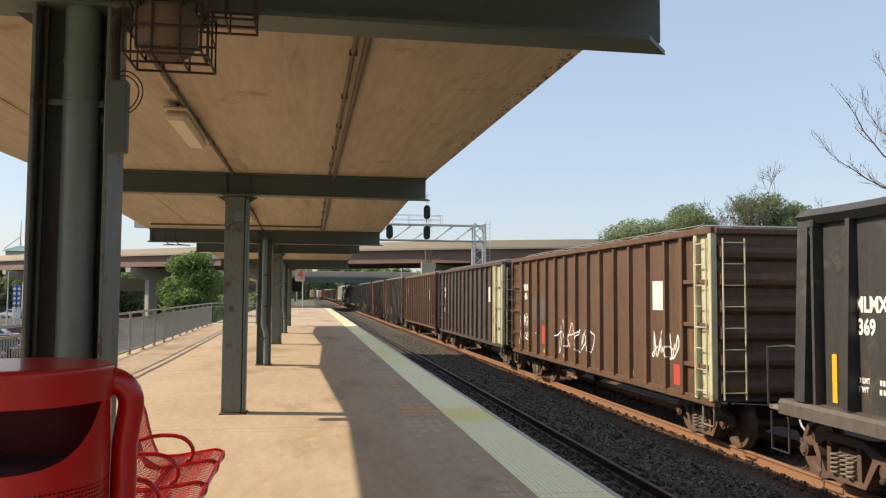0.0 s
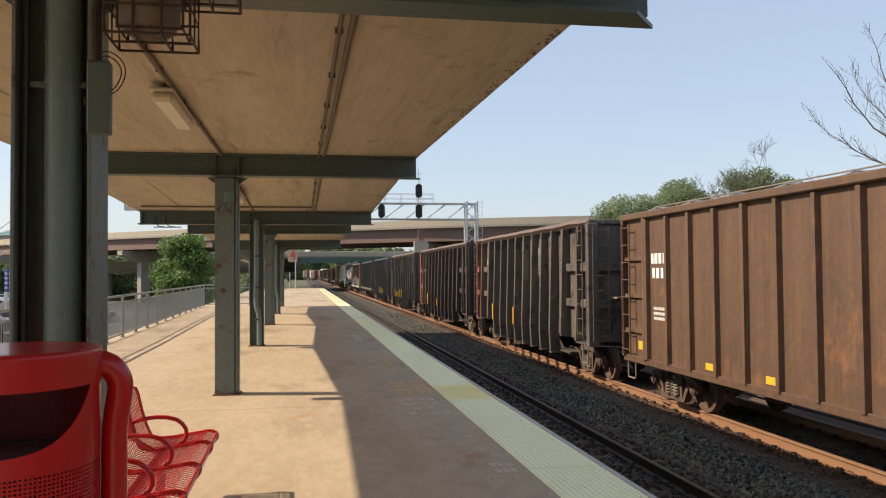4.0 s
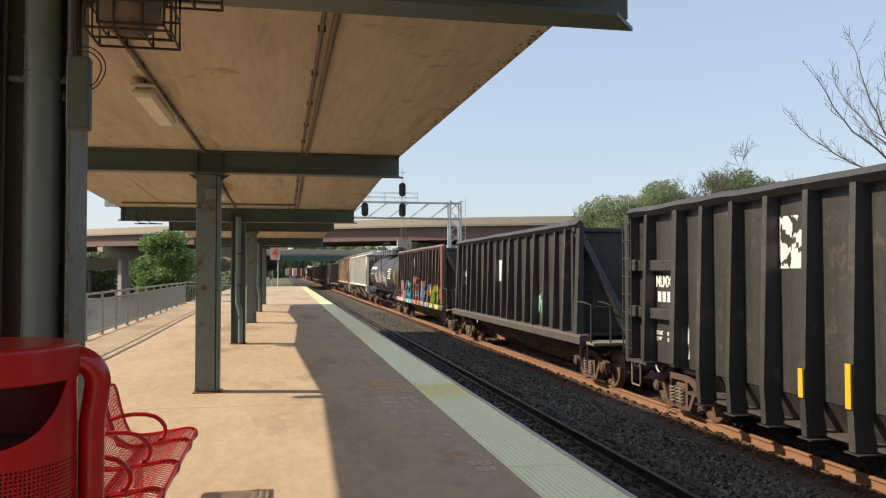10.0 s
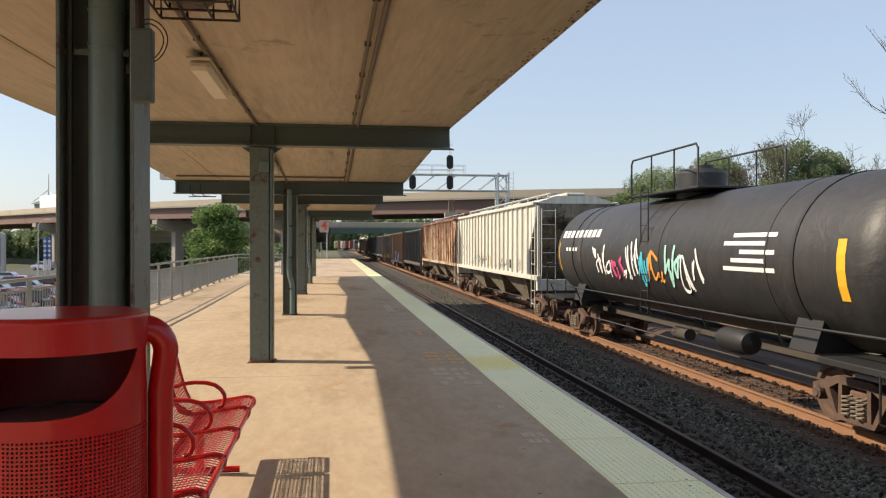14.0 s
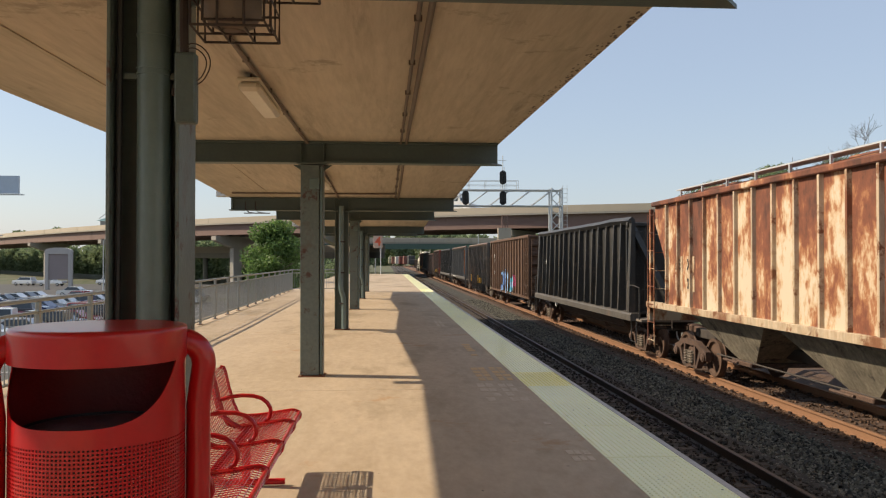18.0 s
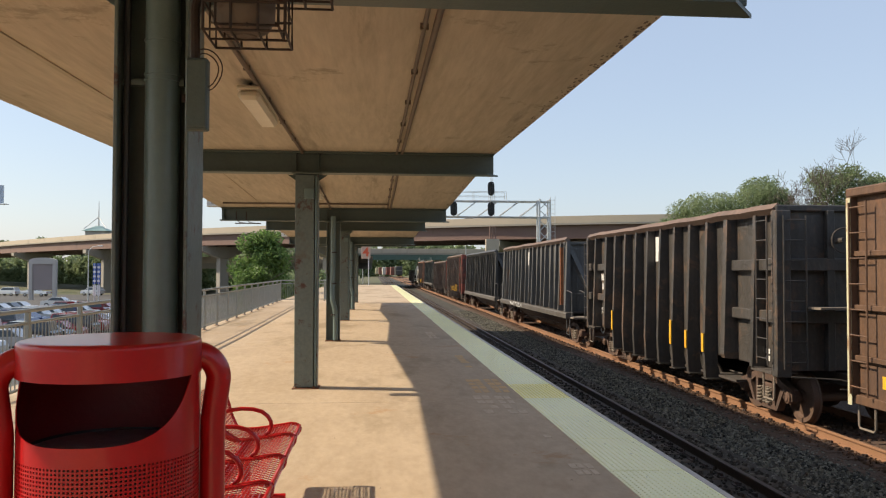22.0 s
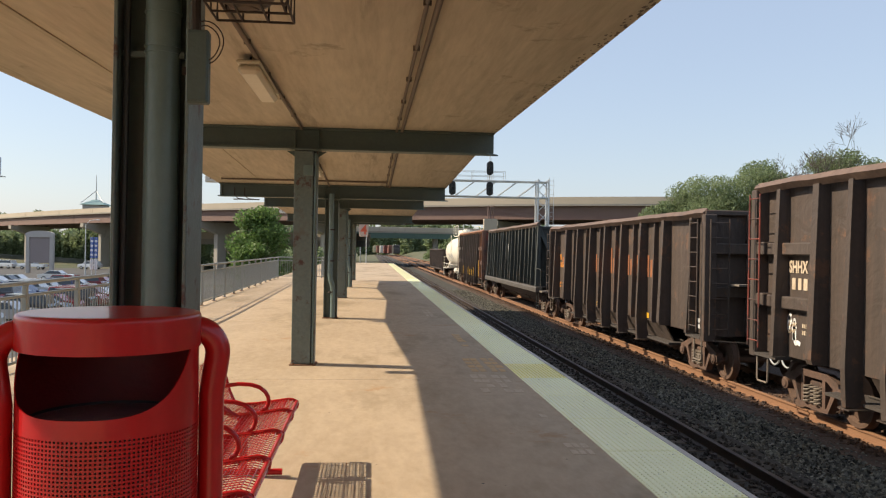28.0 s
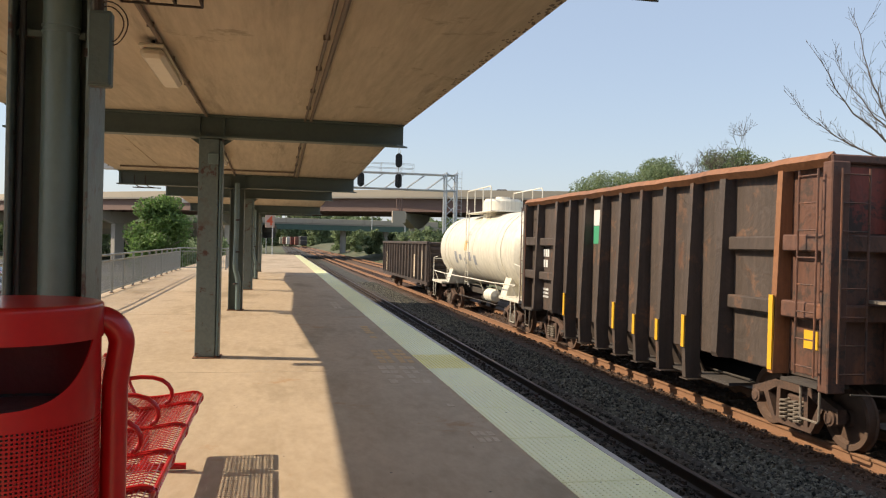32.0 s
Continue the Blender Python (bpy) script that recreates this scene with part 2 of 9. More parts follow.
MAT = dict(
    platform=surface("platform_concrete", (0.495, 0.38, 0.262), (0.385, 0.287, 0.188), 0.8, scale=0.9, fine=11, amount=1.0, stain=(0.3, 0.225, 0.14), stain_scale=0.55, stain_from=0.51, stretch=(1, 0.4, 1), patch=(0.40, 0.25, 0.135), patch_scale=0.7, patch_from=0.6, bump=0.15, bump_scale=90),
    joint=surface("joint_filler", (0.09, 0.07, 0.055), rough=0.9, bump=0.2),
    concrete=surface("grey_concrete", (0.36, 0.33, 0.28), (0.27, 0.24, 0.2), 0.9, scale=0.7, stain=(0.2, 0.18, 0.15), stain_scale=0.5, stain_from=0.6, stretch=(1, 1, 0.4)),
    tactile=surface("tactile_tile", (0.95, 0.91, 0.46), (0.88, 0.84, 0.42), 0.38, scale=1.5, fine=30, amount=0.7, stain=(0.74, 0.7, 0.44), stain_scale=1.8, stain_from=0.64, vary=0.03, bump=0.08, spec=0.9, coat=0.3),
    tactile_yellow=surface("tactile_tile_yellow", (0.92, 0.80, 0.2), (0.8, 0.7, 0.22), 0.36, scale=2.5, fine=30, amount=0.7, stain=(0.6, 0.52, 0.22), stain_scale=2.0, stain_from=0.62, bump=0.1, spec=0.8),
    nosing=surface("edge_angle", (0.5, 0.44, 0.38), (0.36, 0.31, 0.27), 0.6, 0.3, scale=3),
    soffit=surface("soffit_paint", (0.56, 0.475, 0.36), (0.40, 0.335, 0.25), 0.9, scale=0.7, fine=5, amount=1.0, stretch=(3.0, 0.28, 1), stain=(0.3, 0.25, 0.185), stain_scale=0.9, stain_from=0.58, patch=(0.33, 0.275, 0.2), patch_scale=0.8, patch_from=0.6, bump=0.12),
    roof=surface("roof_felt", (0.22, 0.21, 0.2), rough=0.9),
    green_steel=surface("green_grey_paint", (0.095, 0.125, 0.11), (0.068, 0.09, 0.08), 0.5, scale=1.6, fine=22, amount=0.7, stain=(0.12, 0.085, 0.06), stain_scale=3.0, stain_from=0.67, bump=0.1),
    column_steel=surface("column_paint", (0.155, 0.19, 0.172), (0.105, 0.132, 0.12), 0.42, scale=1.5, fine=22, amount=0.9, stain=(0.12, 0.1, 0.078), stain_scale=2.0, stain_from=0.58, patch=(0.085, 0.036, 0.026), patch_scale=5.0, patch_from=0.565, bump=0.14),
    pipe_paint=surface("pipe_paint", (0.15, 0.21, 0.2), (0.11, 0.155, 0.148), 0.35, scale=2, stain=(0.11, 0.1, 0.08), stain_scale=4, stain_from=0.66, bump=0.08),
    rust_foot=surface("rusted_foot", (0.2, 0.085, 0.04), (0.12, 0.05, 0.03), 0.9, scale=6),
    dark_iron=surface("dark_iron", (0.06, 0.04, 0.032), (0.035, 0.026, 0.022), 0.7, 0.2, scale=8),
    lamp_glass=surface("lamp_lens", (0.62, 0.55, 0.42), (0.5, 0.43, 0.32), 0.35, scale=5, bump=0.05),
    lamp_body=surface("lamp_body", (0.17, 0.125, 0.09), rough=0.6, scale=4),
    conduit=surface("conduit_paint", (0.16, 0.12, 0.09), (0.11, 0.08, 0.06), 0.7, scale=5),
    red=surface("red_enamel", (0.5, 0.011, 0.014), (0.39, 0.009, 0.012), 0.3, scale=3, fine=40, amount=0.6, bump=0.03, bump_scale=25, coat=0.22, spec=0.45),
    bin_liner=surface("bin_liner", (0.17, 0.155, 0.165), (0.11, 0.1, 0.106), 0.45, scale=9, bump=0.5, bump_scale=14),
    fence=surface("galvanised_fence", (0.33, 0.35, 0.335), (0.26, 0.275, 0.265), 0.5, 0.3, scale=4),
    rail=surface("rail_steel", (0.2, 0.1, 0.06), (0.12, 0.06, 0.04), 0.7, 0.3, scale=5, fine=40),
    rail_rust=surface("rail_rust", (0.27, 0.14, 0.075), (0.19, 0.095, 0.052), 0.8, 0.1, scale=2.5, fine=30),
    rail_dark=surface("rail_oiled", (0.08, 0.058, 0.044), (0.052, 0.038, 0.03), 0.45, 0.5, scale=4),
    tie=surface("creosoted_tie", (0.075, 0.056, 0.039), (0.045, 0.034, 0.025), 0.9, scale=1.5, fine=26, stretch=(0.5, 4, 4), bump=0.4, vary=0.25),
    tie_rust=surface("rust_dusted_tie", (0.11, 0.063, 0.04), (0.062, 0.037, 0.026), 0.9, scale=1.5, fine=26, stretch=(0.5, 4, 4), bump=0.4, vary=0.2),
    # near trackbed and stones: shade beside the platform is put into the dark colour
    pit=surface("trackbed_shade", (0.05, 0.04, 0.03), (0.028, 0.023, 0.018), 0.95, scale=5, fine=30, amount=0.9, stain=(0.075, 0.055, 0.038), stain_scale=0.8, stain_from=0.55, bump=0.8, bump_scale=35),
    ballast=surface("ballast_bed", (0.06, 0.056, 0.044), (0.03, 0.028, 0.022), 0.95, scale=9, fine=45, amount=0.9, bump=0.9, bump_scale=30),
    ballast_rust=surface("ballast_rust_dust", (0.105, 0.062, 0.04), (0.058, 0.037, 0.026), 0.95, scale=8, fine=40, amount=0.9, bump=0.9, bump_scale=30),
    stone=surface("ballast_stone", (0.115, 0.107, 0.082), (0.055, 0.052, 0.04), 0.75, scale=10, bump=0.3, island=0.9),
    stone_rust=surface("ballast_stone_rust", (0.12, 0.068, 0.042), (0.06, 0.037, 0.026), 0.9, scale=10, bump=0.3, island=0.5),
    earth=surface("earth", (0.13, 0.115, 0.07), (0.085, 0.09, 0.045), 0.95, scale=0.3, fine=3, amount=1.0, stain=(0.055, 0.08, 0.028), stain_scale=0.12, stain_from=0.48, bump=0.6, bump_scale=8),
    asphalt=surface("asphalt", (0.075, 0.073, 0.07), (0.055, 0.053, 0.05), 0.9, scale=0.4, fine=20, stain=(0.1, 0.095, 0.085), stain_scale=0.2, stain_from=0.55),
    road=surface("road_asphalt", (0.17, 0.162, 0.15), (0.13, 0.124, 0.115), 0.9, scale=0.3, fine=12),
    parapet=surface("bridge_parapet", (0.47, 0.40, 0.31), (0.39, 0.33, 0.25), 0.9, scale=0.25, stretch=(1, 1, 0.3), stain=(0.3, 0.25, 0.19), stain_scale=0.3, stain_from=0.6),
    girder=surface("girder_brown", (0.19, 0.118, 0.095), (0.15, 0.09, 0.072), 0.7, scale=0.3, stain=(0.1, 0.06, 0.045), stain_scale=0.2, stain_from=0.6, stretch=(1, 1, 0.4)),
    green_girder=surface("girder_green", (0.1, 0.165, 0.125), (0.07, 0.115, 0.09), 0.6, scale=0.4),
    galv=surface("galvanised_steel", (0.55, 0.57, 0.57), (0.42, 0.44, 0.44), 0.45, 0.3, scale=3),
    black=surface("black_paint", (0.02, 0.02, 0.02), (0.03, 0.028, 0.026), 0.5, scale=4),
    white=surface("white_paint", (0.78, 0.77, 0.74), (0.62, 0.6, 0.56), 0.6, scale=3, fine=30, amount=0.6),
    placard=surface("white_placard", (0.68, 0.67, 0.65), (0.55, 0.54, 0.51), 0.6, scale=3, fine=30, stain=(0.4, 0.36, 0.32), stain_scale=2.2, stain_from=0.64, bump=0.05),
    yellow=surface("yellow_reflector", (0.78, 0.42, 0.03), (0.6, 0.32, 0.03), 0.5, scale=5),
    faded_orange=surface("faded_orange", (0.36, 0.125, 0.045), (0.2, 0.075, 0.036), 0.8, scale=4, fine=40, amount=0.9),
    ghost=surface("worn_marking", (0.62, 0.50, 0.37), (0.46, 0.36, 0.25), 0.9, scale=6, fine=25, amount=1.0),
    ghost_orange=surface("worn_orange_marking", (0.68, 0.42, 0.19), (0.48, 0.34, 0.2), 0.9, scale=6, fine=25, amount=1.0),
    blue=surface("sign_blue", (0.05, 0.12, 0.42), rough=0.5, bump=0),
    sign_red=surface("sign_red", (0.62, 0.1, 0.04), rough=0.5, bump=0),
    sign_face=surface("sign_face", (0.45, 0.33, 0.27), (0.38, 0.28, 0.23), 0.6, scale=3, bump=0),
    billboard=surface("billboard_face", (0.5, 0.58, 0.66), (0.4, 0.47, 0.55), 0.6, scale=0.4, fine=1.3, bump=0),
    teal_roof=surface("teal_roof", (0.2, 0.32, 0.32), (0.16, 0.26, 0.26), 0.6, scale=0.3),
    stucco=surface("grey_stucco", (0.48, 0.45, 0.42), (0.4, 0.37, 0.345), 0.9, scale=0.5),
    stucco_dark=surface("taupe_panel", (0.3, 0.25, 0.245), (0.25, 0.21, 0.205), 0.8, scale=0.5),
    bark=surface("bark", (0.16, 0.13, 0.1), (0.1, 0.08, 0.065), 0.95, scale=4, fine=30, stretch=(1, 1, 0.3), bump=0.5),
    dead_bark=surface("dead_bark", (0.1, 0.082, 0.07), (0.065, 0.054, 0.047), 0.95, scale=3, bump=0.4),
    leaf=surface("leaf_green", (0.075, 0.115, 0.035), (0.045, 0.075, 0.022), 0.6, scale=0.8, fine=4, amount=1.0, bump=0, island=0.35, translucent=0.3),
    leaf_bright=surface("leaf_bright", (0.16, 0.26, 0.075), (0.095, 0.17, 0.045), 0.6, scale=0.8, fine=4, amount=1.0, bump=0, island=0.35, translucent=0.45),
    # far foliage: a paler green with the distance haze mixed into it
    leaf_hazed=surface("leaf_hazed", (0.25, 0.31, 0.165), (0.15, 0.2, 0.1), 0.8, scale=0.15, fine=1.2, amount=1.0, bump=0, island=0.3, translucent=0.45),
    tyre=surface("tyre_rubber", (0.02, 0.02, 0.02), rough=0.85, bump=0),
    chrome=surface("wheel_alloy", (0.5, 0.5, 0.5), rough=0.3, metal=0.8, bump=0),
    dark_glass=glass("dark_glass"),
    headlight=glass("lamp_cover", (0.6, 0.6, 0.58), 0.15),
    taillight=surface("tail_lamp", (0.4, 0.02, 0.02), rough=0.3, bump=0),
    wheel_steel=surface("wheel_rust", (0.13, 0.075, 0.05), (0.075, 0.05, 0.038), 0.75, 0.2, scale=4, fine=30),
    truck_rust=surface("cast_rust", (0.135, 0.078, 0.054), (0.07, 0.045, 0.036), 0.85, 0.1, scale=3, fine=24, amount=0.9, stain=(0.06, 0.045, 0.038), stain_scale=2.5, stain_from=0.55, vary=0.2),
    truck_grey=surface("cast_dusty", (0.24, 0.2, 0.16), (0.13, 0.1, 0.08), 0.9, 0.1, scale=3, fine=24, stain=(0.08, 0.06, 0.05), stain_scale=2.5, stain_from=0.6),
    # the bin's red again, darkened so the colour holds the shade inside
    bin_inside_shade=surface("bin_inside_shade", (0.2, 0.010, 0.012), (0.14, 0.008, 0.010), 0.5, scale=6),
    hopper_grime_shade=surface("hopper_grime_shade", (0.26, 0.225, 0.165), (0.13, 0.108, 0.08), 0.9, scale=1.5, fine=14, amount=1.0, stain=(0.24, 0.1, 0.04), stain_scale=1.2, stain_from=0.62, patch=(0.05, 0.042, 0.035), patch_scale=1.2, patch_from=0.55, streaks=0.3),
    trailer=surface("trailer_white", (0.9, 0.9, 0.89), (0.82, 0.82, 0.81), 0.5, scale=0.5, bump=0),
    gum=surface("gum_spot", (0.07, 0.065, 0.055), rough=0.9, scale=20, bump=0),
    under=surface("underframe_grime", (0.07, 0.058, 0.05), (0.04, 0.034, 0.03), 0.9, scale=2, fine=18),
)


# ---- building blocks ----
class Geo:
    """Collects vertices and faces of one mesh."""

    def __init__(self):
        self.v, self.f, self.s = [], [], []

    def add(self, verts, faces, smooth=False):
        n = len(self.v)
        self.v.extend(tuple(p) for p in verts)
        self.f.extend(tuple(i + n for i in face) for face in faces)
        self.s.extend([smooth] * len(faces))
        return self

    def box(self, lo, hi, bevel=0.0, m=None):
        (x0, y0, z0), (x1, y1, z1) = lo, hi
        x0, x1, y0, y1, z0, z1 = min(x0, x1), max(x0, x1), min(y0, y1), max(y0, y1), min(z0, z1), max(z0, z1)
        if bevel <= 0:
            verts = [(x, y, z) for x in (x0, x1) for y in (y0, y1) for z in (z0, z1)]
            faces = [(0, 1, 3, 2), (4, 6, 7, 5), (0, 4, 5, 1), (2, 3, 7, 6), (0, 2, 6, 4), (1, 5, 7, 3)]
        else:
            b = min(bevel, (x1 - x0) / 2.5, (y1 - y0) / 2.5, (z1 - z0) / 2.5)
            verts, at = [], {}
            for i, x in enumerate((x0, x1)):
                for j, y in enumerate((y0, y1)):
                    for k, z in enumerate((z0, z1)):
                        sx, sy, sz = (1, -1)[i] * b, (1, -1)[j] * b, (1, -1)[k] * b
                        for axis, p in enumerate(((x, y + sy, z + sz), (x + sx, y, z + sz), (x + sx, y + sy, z))):
                            at[i, j, k, axis] = len(verts)
                            verts.append(p)
            faces = []
            for axis in range(3):
                for side in (0, 1):
                    ring = []
                    for p, q in ((0, 0), (1, 0), (1, 1), (0, 1)):
                        key = [p, q]
                        key.insert(axis, side)
                        ring.append(at[(*key, axis)])
                    faces.append(tuple(ring if (side == 1) != (axis == 1) else ring[::-1]))
            for axis in range(3):
                a, c = [n for n in range(3) if n != axis]
                for p in (0, 1):
                    for q in (0, 1):
                        ends = []
                        for e in (0, 1):
                            key = [0, 0, 0]
                            key[axis], key[a], key[c] = e, p, q
                            ends.append((at[(*key, a)], at[(*key, c)]))
                        faces.append((ends[0][0], ends[0][1], ends[1][1], ends[1][0]))
            for i in (0, 1):
                for j in (0, 1):
                    for k in (0, 1):
                        faces.append(tuple(at[i, j, k, n] for n in range(3)))
        if m is not None:
            verts = [m @ Vector(p) for p in verts]
        return self.add(verts, faces)

    def prism(self, outline, lo, hi, axis="y"):
        """An outline (pairs) drawn out along an axis. Pairs are the other two axes in x, y, z order."""
        n = len(outline)

        def at(p, c):
            return {"x": (c, p[0], p[1]), "y": (p[0], c, p[1]), "z": (p[0], p[1], c)}[axis]

        verts = [at(p, lo) for p in outline] + [at(p, hi) for p in outline]
        faces = [(i, (i + 1) % n, n + (i + 1) % n, n + i) for i in range(n)] + [tuple(range(n))[::-1], tuple(range(n, 2 * n))]
        return self.add(verts, faces)

    def tube(self, points, radius, sides=8, caps=True):
        points = [Vector(p) for p in points]
        rings, faces = [], []
        up = None
        for i, p in enumerate(points):
            ahead = (points[min(i + 1, len(points) - 1)] - points[max(i - 1, 0)]).normalized()
            if up is None:
                up = Vector((0, 0, 1)) if abs(ahead.z) < 0.9 else Vector((1, 0, 0))
            right = ahead.cross(up).normalized()
            up = right.cross(ahead).normalized()
            r = radius[i] if isinstance(radius, (list, tuple)) else radius
            rings += [p + r * (math.cos(a) * right + math.sin(a) * up) for a in (2 * math.pi * k / sides for k in range(sides))]
        for i in range(len(points) - 1):
            for k in range(sides):
                a, b = i * sides + k, i * sides + (k + 1) % sides
                faces.append((a, b, b + sides, a + sides))
        self.add(rings, faces, True)
        if caps:
            n = len(self.v) - len(rings)
            self.f += [tuple(range(n, n + sides))[::-1], tuple(range(len(self.v) - sides, len(self.v)))]
            self.s += [False, False]
        return self

    def cyl(self, a, b, radius, sides=16):
        return self.tube([a, b], radius, sides)

    def lathe(self, profile, centre, axis="z", sides=24, smooth=True):
        """Turns pairs (radius, height) about an axis through the centre."""
        verts, faces = [], []
        n = len(profile)
        for k in range(sides):
            a = 2 * math.pi * k / sides
            for r, h in profile:
                p, q = r * math.cos(a), r * math.sin(a)
                verts.append(Vector(centre) + Vector({"z": (p, q, h), "y": (p, h, q), "x": (h, p, q)}[axis]))
        for k in range(sides):
            for i in range(n - 1):
                a, b = k * n + i, ((k + 1) % sides) * n + i
                faces.append((a, b, b + 1, a + 1))
        return self.add(verts, faces, smooth)

    def mesh(self, name, material):
        me = bpy.data.meshes.new(name)
        me.from_pydata(self.v, [], self.f)
        me.polygons.foreach_set("use_smooth", self.s)
        if material is not None:
            me.materials.append(material)
        fix = bmesh.new()
        fix.from_mesh(me)
        bmesh.ops.recalc_face_normals(fix, faces=fix.faces)
        fix.to_mesh(me)
        fix.free()
        if any(self.s):
            me.set_sharp_from_angle(angle=radians(38))
        return me


def part(name, geo, material, parent=None, label="", at=None):
    """Links a Geo (or a finished mesh) as one mesh object under a thing or a part."""
    ob = new(name, geo.mesh(name, material) if isinstance(geo, Geo) else geo)
    if parent is not None:
        ob.parent = parent
    if at is not None:
        ob.matrix_basis = at
    if label:
        tagged(ob, label)
    return ob


def thing(name, label, category, at=None, group="", kind=""):
    ob = new(name)
    ob.empty_display_size = 0.2
    if at is not None:
        ob.matrix_basis = at
    return tagged(ob, label, category, group, kind)


def block(name, lo, hi, material, parent=None, label="", bevel=0.0):
    return part(name, Geo().box(lo, hi, bevel), material, parent, label)


def arc(centre, radius, a0, a1, n, plane="xz"):
    cx, cy, cz = centre
    out = []
    for k in range(n + 1):
        a = radians(a0 + (a1 - a0) * k / n)
        p, q = radius * math.cos(a), radius * math.sin(a)
        out.append({"xz": (cx + p, cy, cz + q), "yz": (cx, cy + p, cz + q), "xy": (cx + p, cy + q, cz)}[plane])
    return out

# ---- ground, tracks, platform ----
RAIL_Z = -1.2
LOT_Z = -3.7
TRACK_X = (4.35, 8.70, 12.9)
PLATFORM_LEFT, PLATFORM_RIGHT = -4.95, 2.50


def ground():
    """One sheet to the horizon: the car park low on one side, the railway on its bank."""
    xs = [-2500, -600, -200, -60, -9.0, -6.2, -4.9, 0, 14.5, 17.0, 22.0, 30, 60, 200, 600, 2500]
    zs = [LOT_Z] * 5 + [-3.2, -1.62, -1.62, -1.62, -1.2, 0.2, 1.0, 1.2, 1.0, 0, 0]
    ys = [-2500, -300, -60, -20, 0, 20, 40, 60, 80, 110, 150, 200, 300, 500, 1000, 3000]
    g = Geo()
    verts, faces = [], []
    for j, y in enumerate(ys):
        for x, z in zip(xs, zs):
            verts.append((x, y, z))
    n = len(xs)
    for j in range(len(ys) - 1):
        for i in range(n - 1):
            faces.append((j * n + i, j * n + i + 1, (j + 1) * n + i + 1, (j + 1) * n + i))
    g.add(verts, faces)
    tagged(part("ground", g, MAT["earth"]), "dry earth and grass banks beside the railway", "ground", kind="structure")


ground()


def car_park():
    g = Geo().box((-150, -40, LOT_Z - 0.3), (-9.5, 104, LOT_Z + 0.02))
    lot = tagged(part("pavement", g, MAT["asphalt"]), "dark asphalt car park below the platform", "pavement", kind="structure")
    for row in (-22, -34, -46, -58):
        lines = Geo()
        for k in range(34):
            y = 18 + k * 2.6
            lines.box((row, y, LOT_Z + 0.024), (row + 5, y + 0.1, LOT_Z + 0.03))
        tagged(part("marking", lines, MAT["white"], lot), kind="stuff")
    g = Geo().box((-260, 112, LOT_Z - 0.3), (-9.5, 124, LOT_Z + 0.05))
    tagged(part("road", g, MAT["road"]), "grey asphalt street beyond the car park", "road", kind="structure")


car_park()
yard = Geo().box((-260, 124.3, LOT_Z - 0.3), (-22, 178, LOT_Z + 0.015))
tagged(part("road_yard", yard, MAT["asphalt"]), "dark asphalt yard in the shade of the overpass", "pavement", kind="structure")

RAIL_OUTLINE = [(-0.07, 0), (0.07, 0), (0.07, 0.012), (0.012, 0.03), (0.009, 0.125), (0.036, 0.14), (0.036, 0.168), (0.028, 0.175),
                (-0.028, 0.175), (-0.036, 0.168), (-0.036, 0.14), (-0.009, 0.125), (-0.012, 0.03), (-0.07, 0.012)]


def track(x, name, tie_material, rail_materials, first, last, label):
    bed = Geo()
    top = -1.389 if tie_material == "tie" else -1.388
    bed.prism([(x - 2.15, -1.62), (x - 1.5, top), (x + 1.5, top), (x + 2.15, -1.62)], -60, 420, "y")
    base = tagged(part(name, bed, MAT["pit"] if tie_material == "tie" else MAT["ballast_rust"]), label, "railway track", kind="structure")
    for side, material in zip((-1, 1), rail_materials):
        g = Geo().prism([(x + side * 0.7525 + px, RAIL_Z - 0.175 + pz) for px, pz in RAIL_OUTLINE], -60, 420, "y")
        part("rail", g, MAT[material], base)
    tie = Geo().box((-1.29, -0.11, -0.13), (1.29, 0.11, 0.0), 0.015).mesh("tie", MAT[tie_material])
    plate = Geo()
    for side in (-0.7525, 0.7525):
        plate.box((side - 0.18, -0.09, 0), (side + 0.18, 0.09, 0.014))
        for dx in (-0.12, 0.12):
            plate.box((side + dx - 0.02, -0.05, 0.01), (side + dx + 0.02, -0.01, 0.06))
            plate.box((side + dx - 0.02, 0.02, 0.01), (side + dx + 0.02, 0.06, 0.05))
    plate = plate.mesh("tie_plate", MAT["dark_iron"])
    y, count, far = first, 0, Geo()
    while y < last:
        if count < 120:
            m = pose(x + random.uniform(-0.03, 0.03), y, RAIL_Z - 0.175, 0, 0, random.uniform(-1, 1))
            ob = part("tie", tie, None, base, at=m)
            part("tie_plate", plate, None, ob)
        else:
            far.box((x - 1.29, y - 0.11, RAIL_Z - 0.3), (x + 1.29, y + 0.11, RAIL_Z - 0.175))
        y += 0.52
        count += 1
    tagged(part("far_ties", far, MAT[tie_material], base), kind="stuff")
    return base


track(TRACK_X[0], "near_track", "tie", ("rail_dark", "rail_dark"), 3.5, 150, "dark oiled rails on creosoted ties beside the platform")
track(TRACK_X[1], "train_track", "tie_rust", ("rail_rust", "rail_rust"), 5.5, 150, "rust-dusted rails and ties under the freight train")
track(TRACK_X[2], "far_track", "tie_rust", ("rail_rust", "rail_rust"), 30, 150, "rusty siding beyond the freight train")


